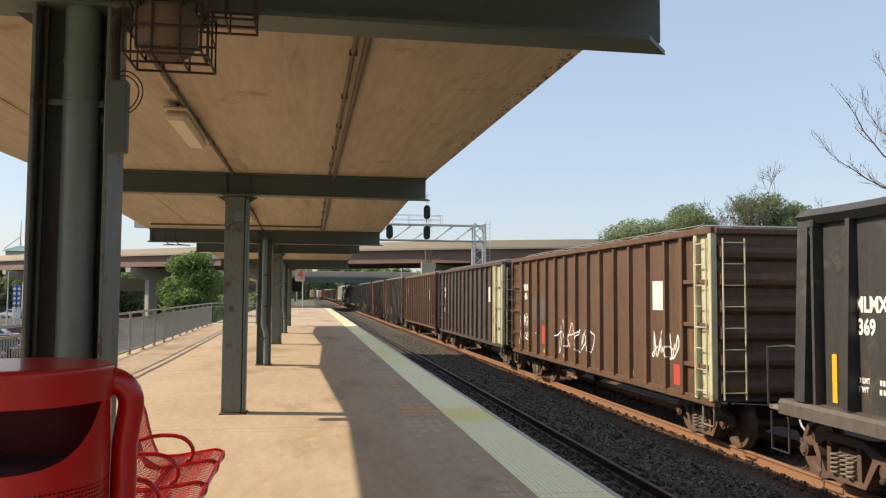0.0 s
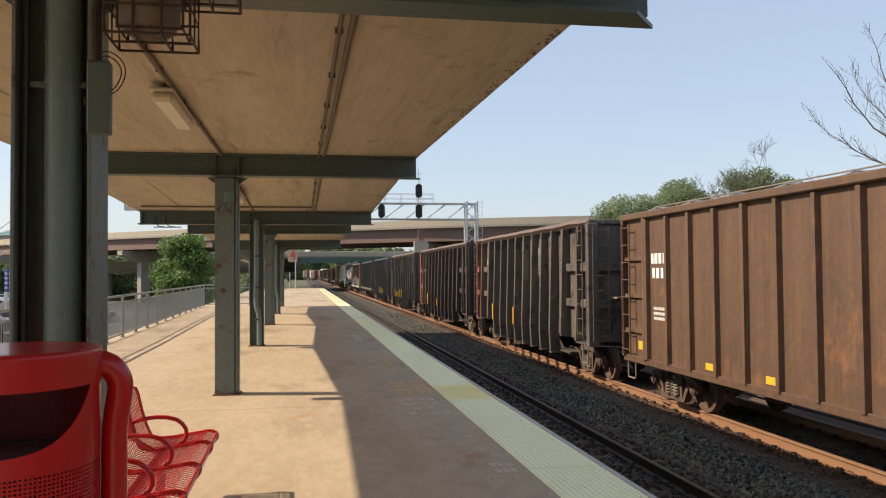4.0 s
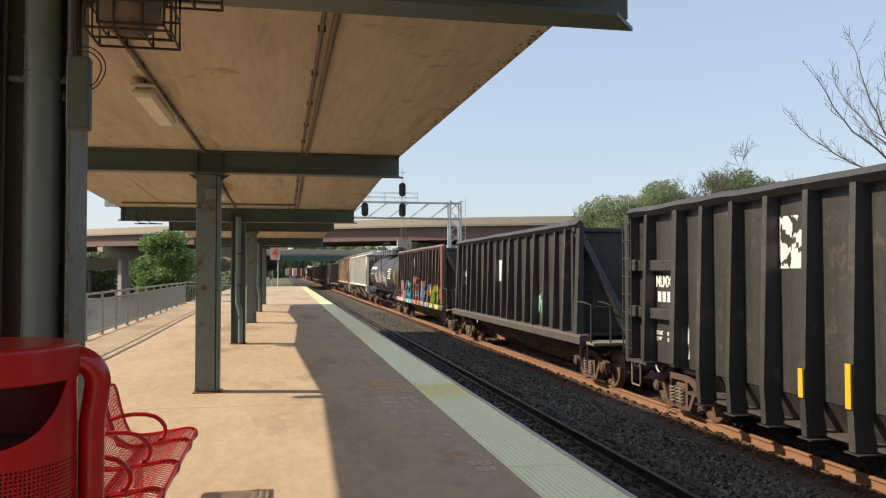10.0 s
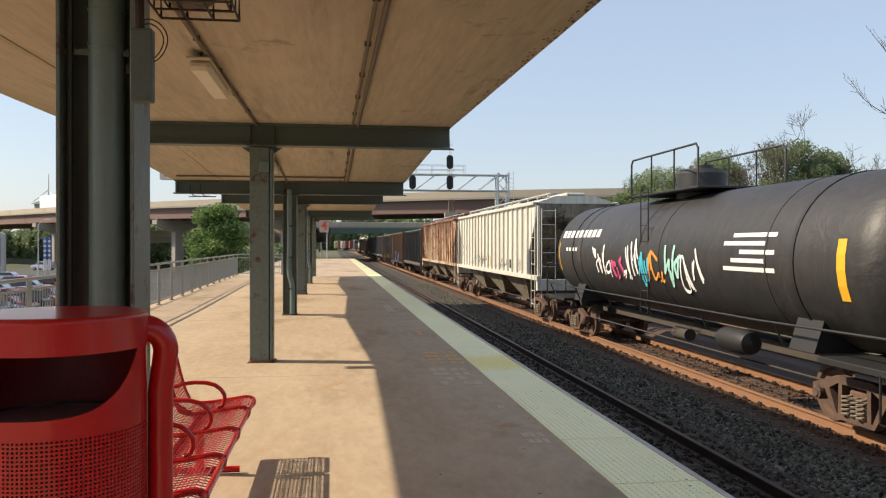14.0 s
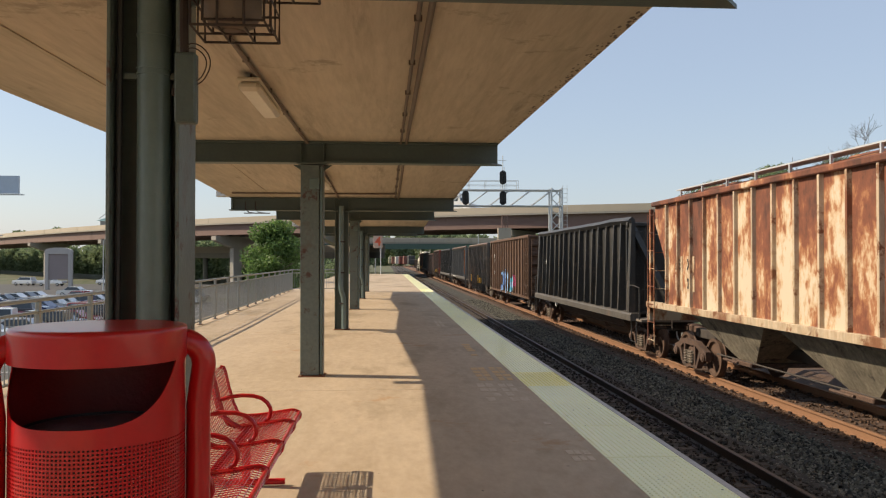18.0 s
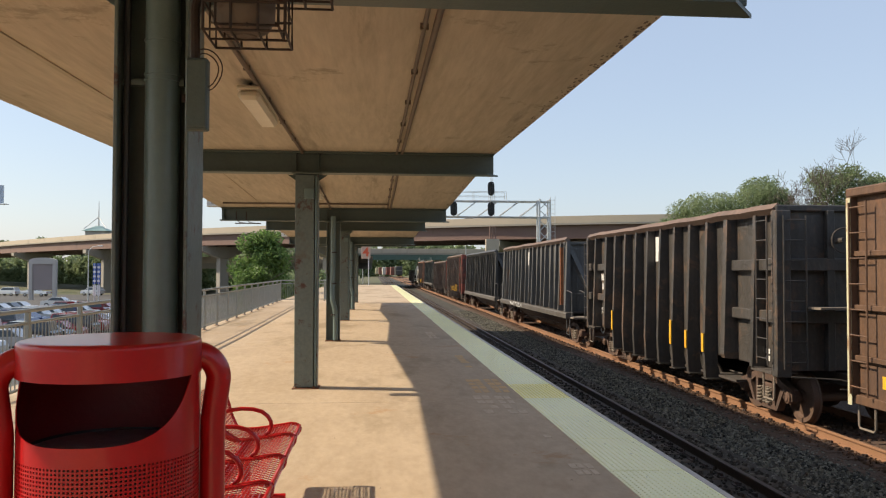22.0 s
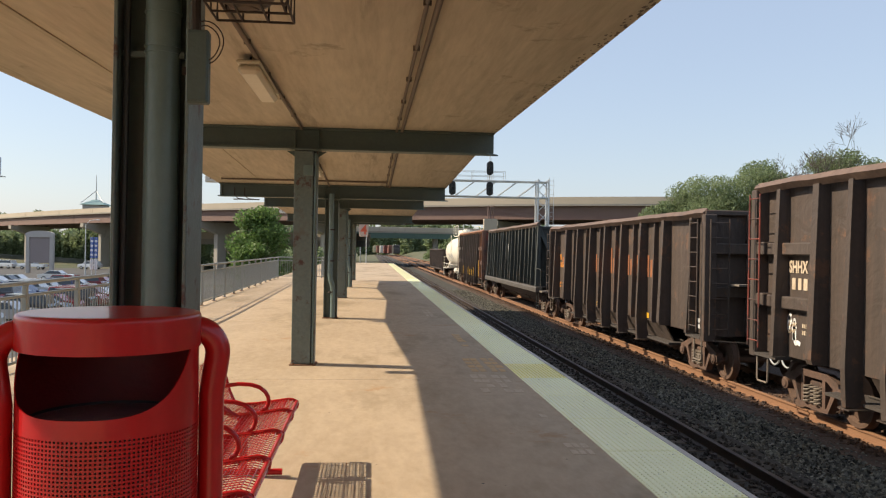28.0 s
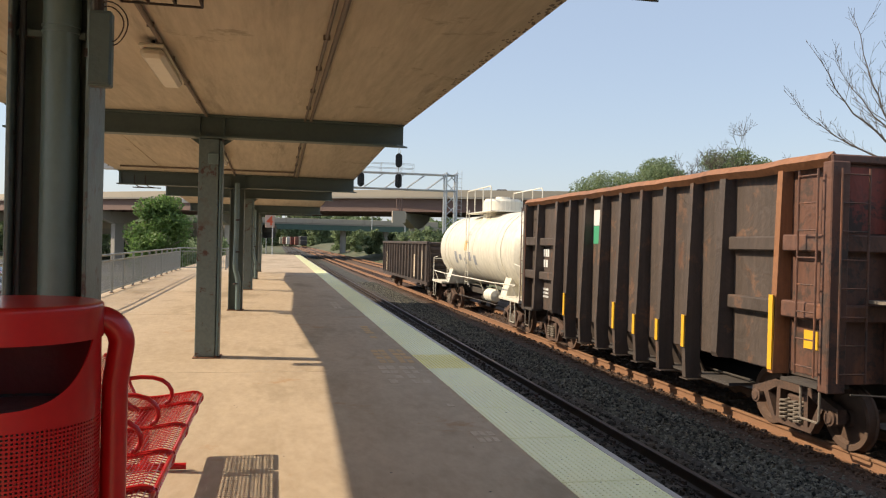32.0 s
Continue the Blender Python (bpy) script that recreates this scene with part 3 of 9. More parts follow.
def stones(name, label, material, x0, x1, y0, y1, count, top):
    """Loose broken stones, each a squashed eight-cornered lump."""
    rng = np.random.default_rng(5)
    base = np.array([[x, y, z] for x in (-1, 1) for y in (-1, 1) for z in (-1, 1)], float)
    quads = np.array([(0, 1, 3, 2), (4, 6, 7, 5), (0, 4, 5, 1), (2, 3, 7, 6), (0, 2, 6, 4), (1, 5, 7, 3)])
    u = rng.random(count)
    y = y0 + (y1 - y0) * u ** 1.9
    x = x0 + (x1 - x0) * rng.random(count)
    r = rng.uniform(0.013, 0.028, count)
    spin = rng.normal(size=(count, 4))
    spin /= np.linalg.norm(spin, axis=1)[:, None]
    w, a, b, c = spin.T
    rot = np.stack([np.stack([1 - 2 * (b * b + c * c), 2 * (a * b - c * w), 2 * (a * c + b * w)], -1),
                    np.stack([2 * (a * b + c * w), 1 - 2 * (a * a + c * c), 2 * (b * c - a * w)], -1),
                    np.stack([2 * (a * c - b * w), 2 * (b * c + a * w), 1 - 2 * (a * a + b * b)], -1)], 1)
    local = base[None] * rng.uniform(0.6, 1.15, (count, 8, 3)) * r[:, None, None]
    verts = np.einsum("nij,nkj->nki", rot, local) + np.stack([x, y, top(x) + rng.uniform(-0.01, 0.03, count)], -1)[:, None]
    faces = (quads[None] + 8 * np.arange(count)[:, None, None]).reshape(-1, 4)
    me = bpy.data.meshes.new(name)
    me.from_pydata(verts.reshape(-1, 3).tolist(), [], faces.tolist())
    me.materials.append(material)
    tagged(new(name, me), label, "ballast", kind="stuff")


def bed_height(x):
    out = np.full_like(x, -1.60)
    for c in TRACK_X:
        out = np.maximum(out, np.clip(-1.43 - (np.abs(x - c) - 1.5) * 0.29, -1.62, -1.43))
    return out


# the trough between the tracks is filled level with the ties
fill = Geo().prism([(5.6, -1.62), (5.75, -1.45), (7.25, -1.44), (7.4, -1.62)], -60, 420, "y")
tagged(part("ballast_shoulder", fill, MAT["ballast"]), "grey crushed stone shoulder between two tracks", "ballast", kind="structure")
stones("ballast", "dark grey crushed stone ballast between the tracks", MAT["stone"], 5.15, 7.45, 5, 60, 44000, lambda x: np.full_like(x, -1.43))
stones("rusty_ballast", "rust-dusted ballast stones under the train", MAT["stone_rust"], 7.5, 10.0, 5, 45, 7000, lambda x: np.full_like(x, -1.39))
stones("rusty_shoulder", "rust-coloured stones beside the train's near rail", MAT["stone_rust"], 7.52, 7.9, 5, 70, 5000, lambda x: -1.435 + (x - 7.38) * 0.07)
# these stones are coloured darker than the open ballast to show shade
stones("shaded_ballast", "ballast stones coloured dark for the shade below the platform edge", MAT["pit"], 2.7, 5.7, 4, 40, 9000, lambda x: np.full_like(x, -1.385))


def platform():
    slab = Geo().box((PLATFORM_LEFT, -30, -0.28), (PLATFORM_RIGHT - 0.66, 90, 0.0))
    base = tagged(part("platform", slab, MAT["platform"]), "tan concrete station platform with worn markings", "platform", kind="structure")
    block("tile_bed", (PLATFORM_RIGHT - 0.66, -30, -0.28), (PLATFORM_RIGHT - 0.05, 90, -0.012), MAT["concrete"], base)
    block("edge_nosing", (PLATFORM_RIGHT - 0.05, -30, -0.2), (PLATFORM_RIGHT, 90, 0.004), MAT["nosing"], base, "grey steel edge angle")
    block("platform_wall", (PLATFORM_LEFT + 0.3, -30, -3.8), (PLATFORM_RIGHT - 0.35, 90, -0.28), MAT["concrete"], base)
    # faint cross joints
    joints = Geo()
    for k in range(12):
        y = -5 + k * 7.4
        joints.box((PLATFORM_LEFT, y, 0.0), (PLATFORM_RIGHT - 0.67, y + 0.012, 0.0025))
    tagged(part("joint", joints, MAT["ghost"], base), kind="stuff")
    return base


deck = platform()


def tactile_tiles():
    """Tiles with truncated domes along the platform edge."""
    w, length = 0.606, 1.199
    g = Geo().box((0, 0, -0.012), (w, length, 0.004), 0.003)
    ring = 6
    for i in range(13):
        for j in range(26):
            cx, cy = 0.027 + i * 0.046, 0.027 + j * 0.0461
            verts = [(cx + r * math.cos(a), cy + r * math.sin(a), z) for r, z in ((0.0115, 0.004), (0.007, 0.0095)) for a in (2 * math.pi * k / ring for k in range(ring))]
            faces = [(k, (k + 1) % ring, ring + (k + 1) % ring, ring + k) for k in range(ring)] + [tuple(range(ring, 2 * ring))]
            g.add(verts, faces)
    domed = g.mesh("tactile_tile", MAT["tactile"])
    gold = domed.copy()
    gold.materials.clear()
    gold.materials.append(MAT["tactile_yellow"])
    plain = Geo().box((0, 0, -0.012), (w, length, 0.005), 0.003).mesh("tactile_tile_plain", MAT["tactile"])
    strip = tagged(block("tactile_strip", (PLATFORM_RIGHT - 0.66, -15, -0.02), (PLATFORM_RIGHT - 0.055, 90, -0.0125), MAT["joint"]),
                   "pale green-grey tactile paving along the platform edge", "tactile paving", kind="structure")
    k = -20
    while 9.98 + k * 1.22 < 88:
        y = 9.98 + k * 1.22 - 0.0
        me = gold if k == 0 else domed if 2 < y < 42 else plain
        part("tile", me, None, strip, "faded yellow tile" if k == 0 else "", at=pose(PLATFORM_RIGHT - 0.66, y, random.uniform(-0.001, 0.001)))
        k += 1


tactile_tiles()


def worn_markings():
    """Half worn-off panels painted on the deck, rows of small blocks."""
    rng = random.Random(3)

    def patch(x0, x1, y0, y1, rows, columns, material, fill):
        g = Geo()
        for i in range(columns):
            for j in range(rows):
                if rng.random() > fill:
                    continue
                dx, dy = (x1 - x0) / columns, (y1 - y0) / rows
                g.box((x0 + (i + 0.06) * dx, y0 + (j + 0.08) * dy, 0.0), (x0 + (i + rng.uniform(0.7, 0.95)) * dx, y0 + (j + rng.uniform(0.7, 0.92)) * dy, 0.003))
        tagged(part("floor_marking", g, material, deck), kind="stuff")

    patch(1.30, 1.52, 10.45, 11.8, 4, 2, MAT["ghost_orange"], 0.9)
    patch(1.57, 1.79, 10.45, 11.8, 4, 2, MAT["ghost_orange"], 0.9)
    patch(1.22, 1.44, 8.9, 10.25, 4, 2, MAT["ghost"], 0.9)
    patch(1.49, 1.71, 8.9, 10.25, 4, 2, MAT["ghost"], 0.9)
    patch(1.48, 1.64, 13.2, 15.1, 6, 1, MAT["ghost_orange"], 0.8)
    patch(1.56, 1.76, 6.2, 6.62, 2, 3, MAT["ghost"], 0.8)
    patch(1.5, 1.7, 7.6, 7.95, 2, 2, MAT["ghost"], 0.7)
    patch(1.3, 1.5, 19, 21, 4, 2, MAT["ghost"], 0.7)


worn_markings()


def gum_spots():
    """Trodden gum and dirt specks on the tactile strip and the deck."""
    rng = random.Random(17)
    g = Geo()
    for k in range(150):
        near = rng.random() ** 1.6
        x, y = (rng.uniform(1.9, 2.42), 4 + 22 * near) if k < 90 else (rng.uniform(-2.5, 1.8), 4 + 16 * near)
        r = rng.uniform(0.004, 0.011)
        top = 0.0105 if k < 90 else 0.002
        g.add([(x + r * rng.uniform(0.7, 1.2) * math.cos(a), y + r * rng.uniform(0.7, 1.2) * math.sin(a), top) for a in (2 * math.pi * i / 7 for i in range(7))], [tuple(range(7))])
    tagged(part("gum_spot", g, MAT["gum"], deck), kind="stuff")


gum_spots()

# ---- canopy ----
BAY = [-11.2, -3.8, 3.64, 11.1, 18.4, 25.86, 33.0, 40.4]
BEAM_Z = [2.9, 2.7, 2.82, 2.92, 2.71, 2.87, 2.66, 2.80]
SOFFIT_Z = [z + 0.30 for z in BEAM_Z]
CANOPY_L, CANOPY_R, COLUMN_X = -3.47, 1.65, -0.94
EDGE_R = [1.70, 1.70, 1.70] + [1.65] * 5
EDGE_L = [-3.54, -3.54, -3.54] + [-3.48] * 5


def canopy_roof():
    g, top = Geo(), Geo()
    for k in range(len(BAY) - 1):
        y0, y1, z0, z1 = BAY[k], BAY[k + 1], SOFFIT_Z[k], SOFFIT_Z[k + 1]
        verts = [(EDGE_L[k], y0, z0), (EDGE_R[k], y0, z0), (EDGE_R[k + 1], y1, z1), (EDGE_L[k + 1], y1, z1),
                 (EDGE_L[k], y0, z0 + 0.16), (EDGE_R[k], y0, z0 + 0.16), (EDGE_R[k + 1], y1, z1 + 0.16), (EDGE_L[k + 1], y1, z1 + 0.16)]
        g.add(verts, [(0, 1, 2, 3), (4, 7, 6, 5), (0, 4, 5, 1), (1, 5, 6, 2), (2, 6, 7, 3), (3, 7, 4, 0)])
        verts = [(x, y, z + dz) for dz in (0.17, 0.4) for x, y, z in ((EDGE_L[k] - 0.03, y0, z0), (EDGE_R[k] + 0.03, y0, z0), (EDGE_R[k + 1] + 0.03, y1, z1), (EDGE_L[k + 1] - 0.03, y1, z1))]
        top.add(verts, [(0, 1, 2, 3), (4, 7, 6, 5), (0, 4, 5, 1), (1, 5, 6, 2), (2, 6, 7, 3), (3, 7, 4, 0)])
    roof = tagged(part("ceiling", g, MAT["soffit"]), "tan-painted concrete canopy soffit with faint board lines", "canopy", kind="structure")
    part("roofing", top, MAT["roof"], roof)
    # dark drip marks along the outer edge
    rng, drips = random.Random(12), Geo()
    for k in range(1, 5):
        y0, y1, z0, z1 = BAY[k], BAY[k + 1], SOFFIT_Z[k], SOFFIT_Z[k + 1]
        for _ in range(150):
            u = rng.random()
            x = EDGE_R[k] + (EDGE_R[k + 1] - EDGE_R[k]) * u - 0.015 - 0.08 * rng.random() ** 2
            y, z, r = y0 + (y1 - y0) * u, z0 + (z1 - z0) * u - 0.002, rng.uniform(0.006, 0.02)
            slope = (z1 - z0) / (y1 - y0)
            ring = [(r * rng.uniform(0.5, 1.0) * math.cos(a), 2.2 * r * rng.uniform(0.5, 1.0) * math.sin(a)) for a in (2 * math.pi * i / 7 for i in range(7))]
            drips.add([(x + p, y + q, z + slope * q) for p, q in ring], [tuple(range(7))])
    tagged(part("drip_mark", drips, MAT["conduit"], roof), kind="stuff")
    # joint strips across the soffit's underside
    seams = Geo()
    for k in range(len(BAY) - 1):
        y0, y1, z0, z1 = BAY[k], BAY[k + 1], SOFFIT_Z[k], SOFFIT_Z[k + 1]
        for x in (-2.5,):
            verts = [(x + dx, y, z - dz) for dz in (0, 0.012) for dx in (0, 0.045) for y, z in ((y0 + 0.2, z0), (y1 - 0.2, z1))]
            seams.add(verts, [(0, 1, 3, 2), (4, 6, 7, 5), (0, 4, 5, 1), (2, 3, 7, 6), (0, 2, 6, 4), (1, 5, 7, 3)])
    part("seam_strip", seams, MAT["soffit"], roof)


canopy_roof()


def canopy_beam(k):
    y, z = BAY[k], BEAM_Z[k]
    beam = thing("canopy_beam", "dark green-grey steel beam under the canopy", "beam", pose(COLUMN_X, y, z), "canopy beams")
    a, b = CANOPY_L - COLUMN_X, CANOPY_R - COLUMN_X + (0.075 if k == 2 else 0)
    low = Geo()
    low.prism([(a, -0.11), (b - 0.12, -0.11), (b + 0.06, 0.11), (a, 0.11)], 0.0, 0.022, "z")
    part("lower_flange", low, MAT["green_steel"], beam)
    part("web", Geo().box((a + 0.03, -0.008, 0.022), (b - 0.02, 0.008, 0.275)), MAT["green_steel"], beam)
    part("upper_flange", Geo().box((a + 0.02, -0.11, 0.275), (b - 0.02, 0.11, 0.297), 0.004), MAT["green_steel"], beam)
    for x in (-0.155, 0.155, a + 0.08):
        for side in (-1, 1):
            part("stiffener", Geo().box((x - 0.006, side * 0.009, 0.023), (x + 0.006, side * 0.1, 0.274)), MAT["green_steel"], beam)


for k in range(len(BAY)):
    canopy_beam(k)


def canopy_column(k, drain):
    y, z = BAY[k], BEAM_Z[k]
    col = thing("canopy_column", "grey-green steel H column with flaking paint and a rusted foot", "column", pose(COLUMN_X - (0.035 if k == 2 else 0), y, 0), "canopy columns")
    d, f = 0.155, 0.15 if k == 2 else 0.115
    for side in (-1, 1):
        part("flange", Geo().box((side * (d - 0.016), -f, 0.02), (side * d, f, z), 0.003), MAT["column_steel"], col)
    # the web has darker paint than the flanges to deepen the recess's shade
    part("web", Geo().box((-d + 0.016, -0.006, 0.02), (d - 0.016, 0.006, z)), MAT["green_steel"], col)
    part("base_plate", Geo().box((-0.18, -0.175, 0), (0.18, 0.175, 0.014), 0.004), MAT["rust_foot"], col, "rusted base plate")
    for sx in (-1, 1):
        for sy in (-1, 1):
            part("bolt", Geo().cyl((sx * 0.12, sy * 0.155, 0.012), (sx * 0.12, sy * 0.155, 0.035), 0.011, 6), MAT["rust_foot"], col)
    part("cap_plate", Geo().box((-0.2, -0.17, z - 0.02), (0.2, 0.17, z - 0.002), 0.003), MAT["green_steel"], col)
    for sx in (-1, 1):
        part("knee", Geo().prism([(sx * 0.155, z - 0.1), (sx * 0.155, z - 0.02), (sx * 0.27, z - 0.02)], -0.01, 0.01, "y"), MAT["green_steel"], col)
    if k in (3, 5, 7):
        part("cover_plate", Geo().box((-0.15, -f - 0.012, 0.02), (0.1, -f - 0.001, z - 0.03), 0.003), MAT["column_steel"], col, "flaking flat cover plate")
    if drain == "straight":
        pipe = Geo().tube([(0.028, -0.076, 0.05), (0.028, -0.076, z + 0.1)], 0.072, 28)
        p = part("drain_pipe", pipe, MAT["pipe_paint"], col, "painted round drain pipe")
        for h in (2.405, 2.43, 2.576):
            part("collar", Geo().lathe([(0.071, -0.005), (0.0765, -0.004), (0.0765, 0.004), (0.071, 0.005)], (0.028, -0.076, h), "z", 28), MAT["pipe_paint"], p)
        part("cable", Geo().tube([(-0.115, -0.1, 0.04), (-0.118, -0.1, 1.3), (-0.112, -0.1, z - 0.02)], 0.014, 8), MAT["black"], col, "dark cable in the column's hollow")
        part("clamp", Geo().box((-0.14, -0.09, 2.385), (0.12, -0.06, 2.41)), MAT["green_steel"], p)
    elif drain == "bent":
        z1 = z + 0.1
        pts = [(0.06, -0.2, 0.03), (0.06, -0.2, 0.62), (0.045, -0.21, 0.75), (0.0, -0.24, 0.9), (-0.01, -0.24, 1.05), (-0.01, -0.2, 1.2), (0.0, -0.2, 1.6), (0.0, -0.2, z1)]
        p = part("drain_pipe", Geo().tube(pts, 0.055, 14), MAT["pipe_paint"], col, "painted drain pipe with an offset")
        for h in (0.6, 1.3, 2.0):
            part("strap", Geo().lathe([(0.055, -0.015), (0.064, -0.015), (0.064, 0.015), (0.055, 0.015)], (0.02, -0.2, h), "z", 14), MAT["dark_iron"], p)
    else:
        part("conduit", Geo().tube([(0.125, 0.005 - f, 0.03), (0.125, 0.005 - f, z - 0.05)], 0.014, 8), MAT["pipe_paint"], col)
        part("junction_box", Geo().box((-0.03, -f - 0.055, z - 0.36), (0.1, -f - 0.0122, z - 0.22), 0.006), MAT["pipe_paint"], col)
    return col


for k in range(len(BAY)):
    canopy_column(k, "straight" if k == 2 else "bent" if k in (4, 6) else "plain")


def electrical_box():
    box = thing("electrical_box", "grey-green steel electrical cabinet strapped to a column", "electrical box", pose(-0.725, 3.3, 2.142))
    part("body", Geo().box((-0.05, -0.07, 0), (0.034, -0.015, 0.285), 0.006), MAT["green_steel"], box)
    part("cover", Geo().box((-0.046, -0.078, 0.01), (0.03, -0.07, 0.275), 0.003), MAT["green_steel"], box)
    part("conduit", Geo().tube([(-0.02, -0.03, 0.28), (-0.022, -0.03, 0.36), (-0.03, 0.0, 0.5), (-0.02, 0.05, 0.6)], 0.018, 8), MAT["dark_iron"], box)
    for r, y, z in ((0.055, -0.06, 0.235), (0.068, -0.05, 0.24)):
        loop = [(0.02 + r * math.cos(a), y + 0.01 * math.sin(3 * a), z + 1.2 * r * math.sin(a)) for a in (radians(110 - 190 * i / 12) for i in range(13))]
        part("cable_loop", Geo().tube(loop, 0.0026, 6), MAT["dark_iron"], box, "looped thin cable")
    part("strap", Geo().box((-0.075, -0.015, 0.12), (0.02, 0.0, 0.15)), MAT["dark_iron"], box)


electrical_box()


def wire_cage(owner, x0, x1, y0, y1, z0, z1, nx, ny, nz):
    """The wires of an open cage, one ring or upright each."""
    r = 0.0055

    def ring(points, name="wire"):
        part(name, Geo().tube(points + points[:1], r, 6, False), MAT["dark_iron"], owner)

    for k in range(nz + 1):
        z = z0 + (z1 - z0) * k / nz
        ring([(x0, y0, z), (x1, y0, z), (x1, y1, z), (x0, y1, z)])
    for k in range(nx + 1):
        x = x0 + (x1 - x0) * k / nx
        ring([(x, y0, z0), (x, y1, z0), (x, y1, z1), (x, y0, z1)])
    for k in range(1, ny):
        y = y0 + (y1 - y0) * k / ny
        part("wire", Geo().tube([(x0, y, z1), (x0, y, z0), (x1, y, z0), (x1, y, z1)], r, 6, False), MAT["dark_iron"], owner)


def caged_lamp():
    lamp = thing("caged_floodlight", "dark caged floodlight hung beside a beam", "lamp", pose(-0.53, 3.25, 2.49))
    wire_cage(lamp, -0.16, 0.15, -0.12, 0.14, 0.02, 0.24, 3, 2, 2)
    wire_cage(lamp, -0.12, 0.12, -0.09, 0.11, 0.05, 0.24, 2, 1, 1)
    body = Geo().lathe([(0.0, 0.025), (0.05, 0.03), (0.095, 0.055), (0.118, 0.1), (0.12, 0.2), (0.10, 0.23), (0.0, 0.24)], (-0.02, 0.0, 0), "z", 24)
    part("housing", body, MAT["lamp_body"], lamp, "dusty round lamp housing")
    part("lens", Geo().lathe([(0.0, 0.021), (0.046, 0.025), (0.05, 0.034)], (-0.02, 0.0, 0), "z", 20), MAT["conduit"], lamp)
    part("hanger", Geo().tube([(-0.02, 0.0, 0.24), (-0.02, 0.02, 0.45)], 0.012, 8), MAT["dark_iron"], lamp)
    guard = thing("wire_guard", "empty dark wire guard under the canopy beam", "wire guard", pose(-0.42, 3.42, 2.725))
    wire_cage(guard, -0.26, 0.2, -0.1, 0.1, 0.0, 0.09, 4, 2, 1)


caged_lamp()


def strip_lamp(y, x=-1.07, z=3.0):
    lamp = thing("strip_lamp", "off-white enclosed strip light hung from a conduit", "lamp", pose(x, y, z), "strip lamps")
    part("diffuser", Geo().box((-0.09, -0.7, 0), (0.09, 0.62, 0.085), 0.03), MAT["lamp_glass"], lamp, "yellowed plastic diffuser")
    part("tray", Geo().box((-0.095, -0.72, 0.08), (0.095, 0.64, 0.11), 0.008), MAT["lamp_glass"], lamp)
    for dy in (-0.58, 0.5):
        part("hanger", Geo().tube([(0, dy, 0.1), (0, dy, 0.22)], 0.01, 6), MAT["dark_iron"], lamp)


strip_lamp(7.4)
strip_lamp(14.7, z=2.92)
strip_lamp(22.1, z=2.9)


def conduits():
    def run(name, label, points, r=0.016, clips=True):
        ob = thing(name, label, "conduit")
        for a, b in zip(points, points[1:]):
            part("pipe", Geo().tube([a, b], r, 8), MAT["conduit"], ob)
        if clips:
            (x0, y0, z0), (x1, y1, z1) = points[0], points[1]
            for k in range(1, 6):
                u = k / 6
                p = (x0 + (x1 - x0) * u, y0 + (y1 - y0) * u, z0 + (z1 - z0) * u)
                part("clip", Geo().box((p[0] - 0.026, p[1] - 0.008, p[2] - 0.018), (p[0] + 0.026, p[1] + 0.008, p[2] + 0.022)), MAT["conduit"], ob)

    def z_at(y):
        for k in range(len(BAY) - 1):
            if BAY[k] <= y <= BAY[k + 1]:
                return SOFFIT_Z[k] + (SOFFIT_Z[k + 1] - SOFFIT_Z[k]) * (y - BAY[k]) / (BAY[k + 1] - BAY[k])
        return 3.2

    def line(x, y0, y1, drop=0.03):
        return [(x, y0, z_at(y0) - drop), (x, y1, z_at(y1) - drop)]

    for k in range(1, 6):
        y0, y1 = BAY[k] + 0.13, BAY[k + 1] - 0.13
        run("conduit", "thin painted conduit along the canopy soffit", line(-1.0, y0, y1), 0.02)
        if k <= 3:
            run("conduit", "thin painted conduit along the canopy soffit", line(0.272, y0, y1), 0.015)
            run("conduit", "stained painted conduit along the canopy soffit", line(0.347, y0, y1, 0.022), 0.022, False)
    y = 17.2
    run("conduit", "conduit crossing the soffit to a column", [(0.27, y, z_at(y) - 0.035), (-3.2, y, z_at(y) - 0.035)], 0.02, False)


conduits()


def beam_brackets(k):
    """Bent rods and a bracket plate under the outer end of a beam."""
    y, z = BAY[k], BEAM_Z[k]
    ob = thing("beam_bracket", "rusty bent rod bracket under a canopy beam", "bracket", pose(-3.1, y - 0.12, z))
    for dx in (0.0, 0.22):
        part("rod", Geo().tube([(dx, 0, 0.2), (dx, 0, 0.03), (dx + 0.08, 0, -0.05), (dx + 0.2, 0, -0.06)], 0.012, 6), MAT["dark_iron"], ob)
    part("bar", Geo().box((-0.03, -0.01, -0.075), (0.55, 0.01, -0.055)), MAT["dark_iron"], ob)
    end = thing("gutter_outlet", "pale grey gutter end piece at the canopy edge", "gutter", pose(-3.62, y - 0.1, z + 0.36))
    part("body", Geo().box((-0.12, -0.1, -0.06), (0.15, 0.1, 0.1), 0.01), MAT["galv"], end)
    part("bolt", Geo().cyl((0.0, -0.11, 0.02), (0.0, -0.095, 0.02), 0.015, 8), MAT["dark_iron"], end)


for k in (4, 6):
    beam_brackets(k)

# ---- the freight train ----
SPEED = 10.55
TRAIN = []


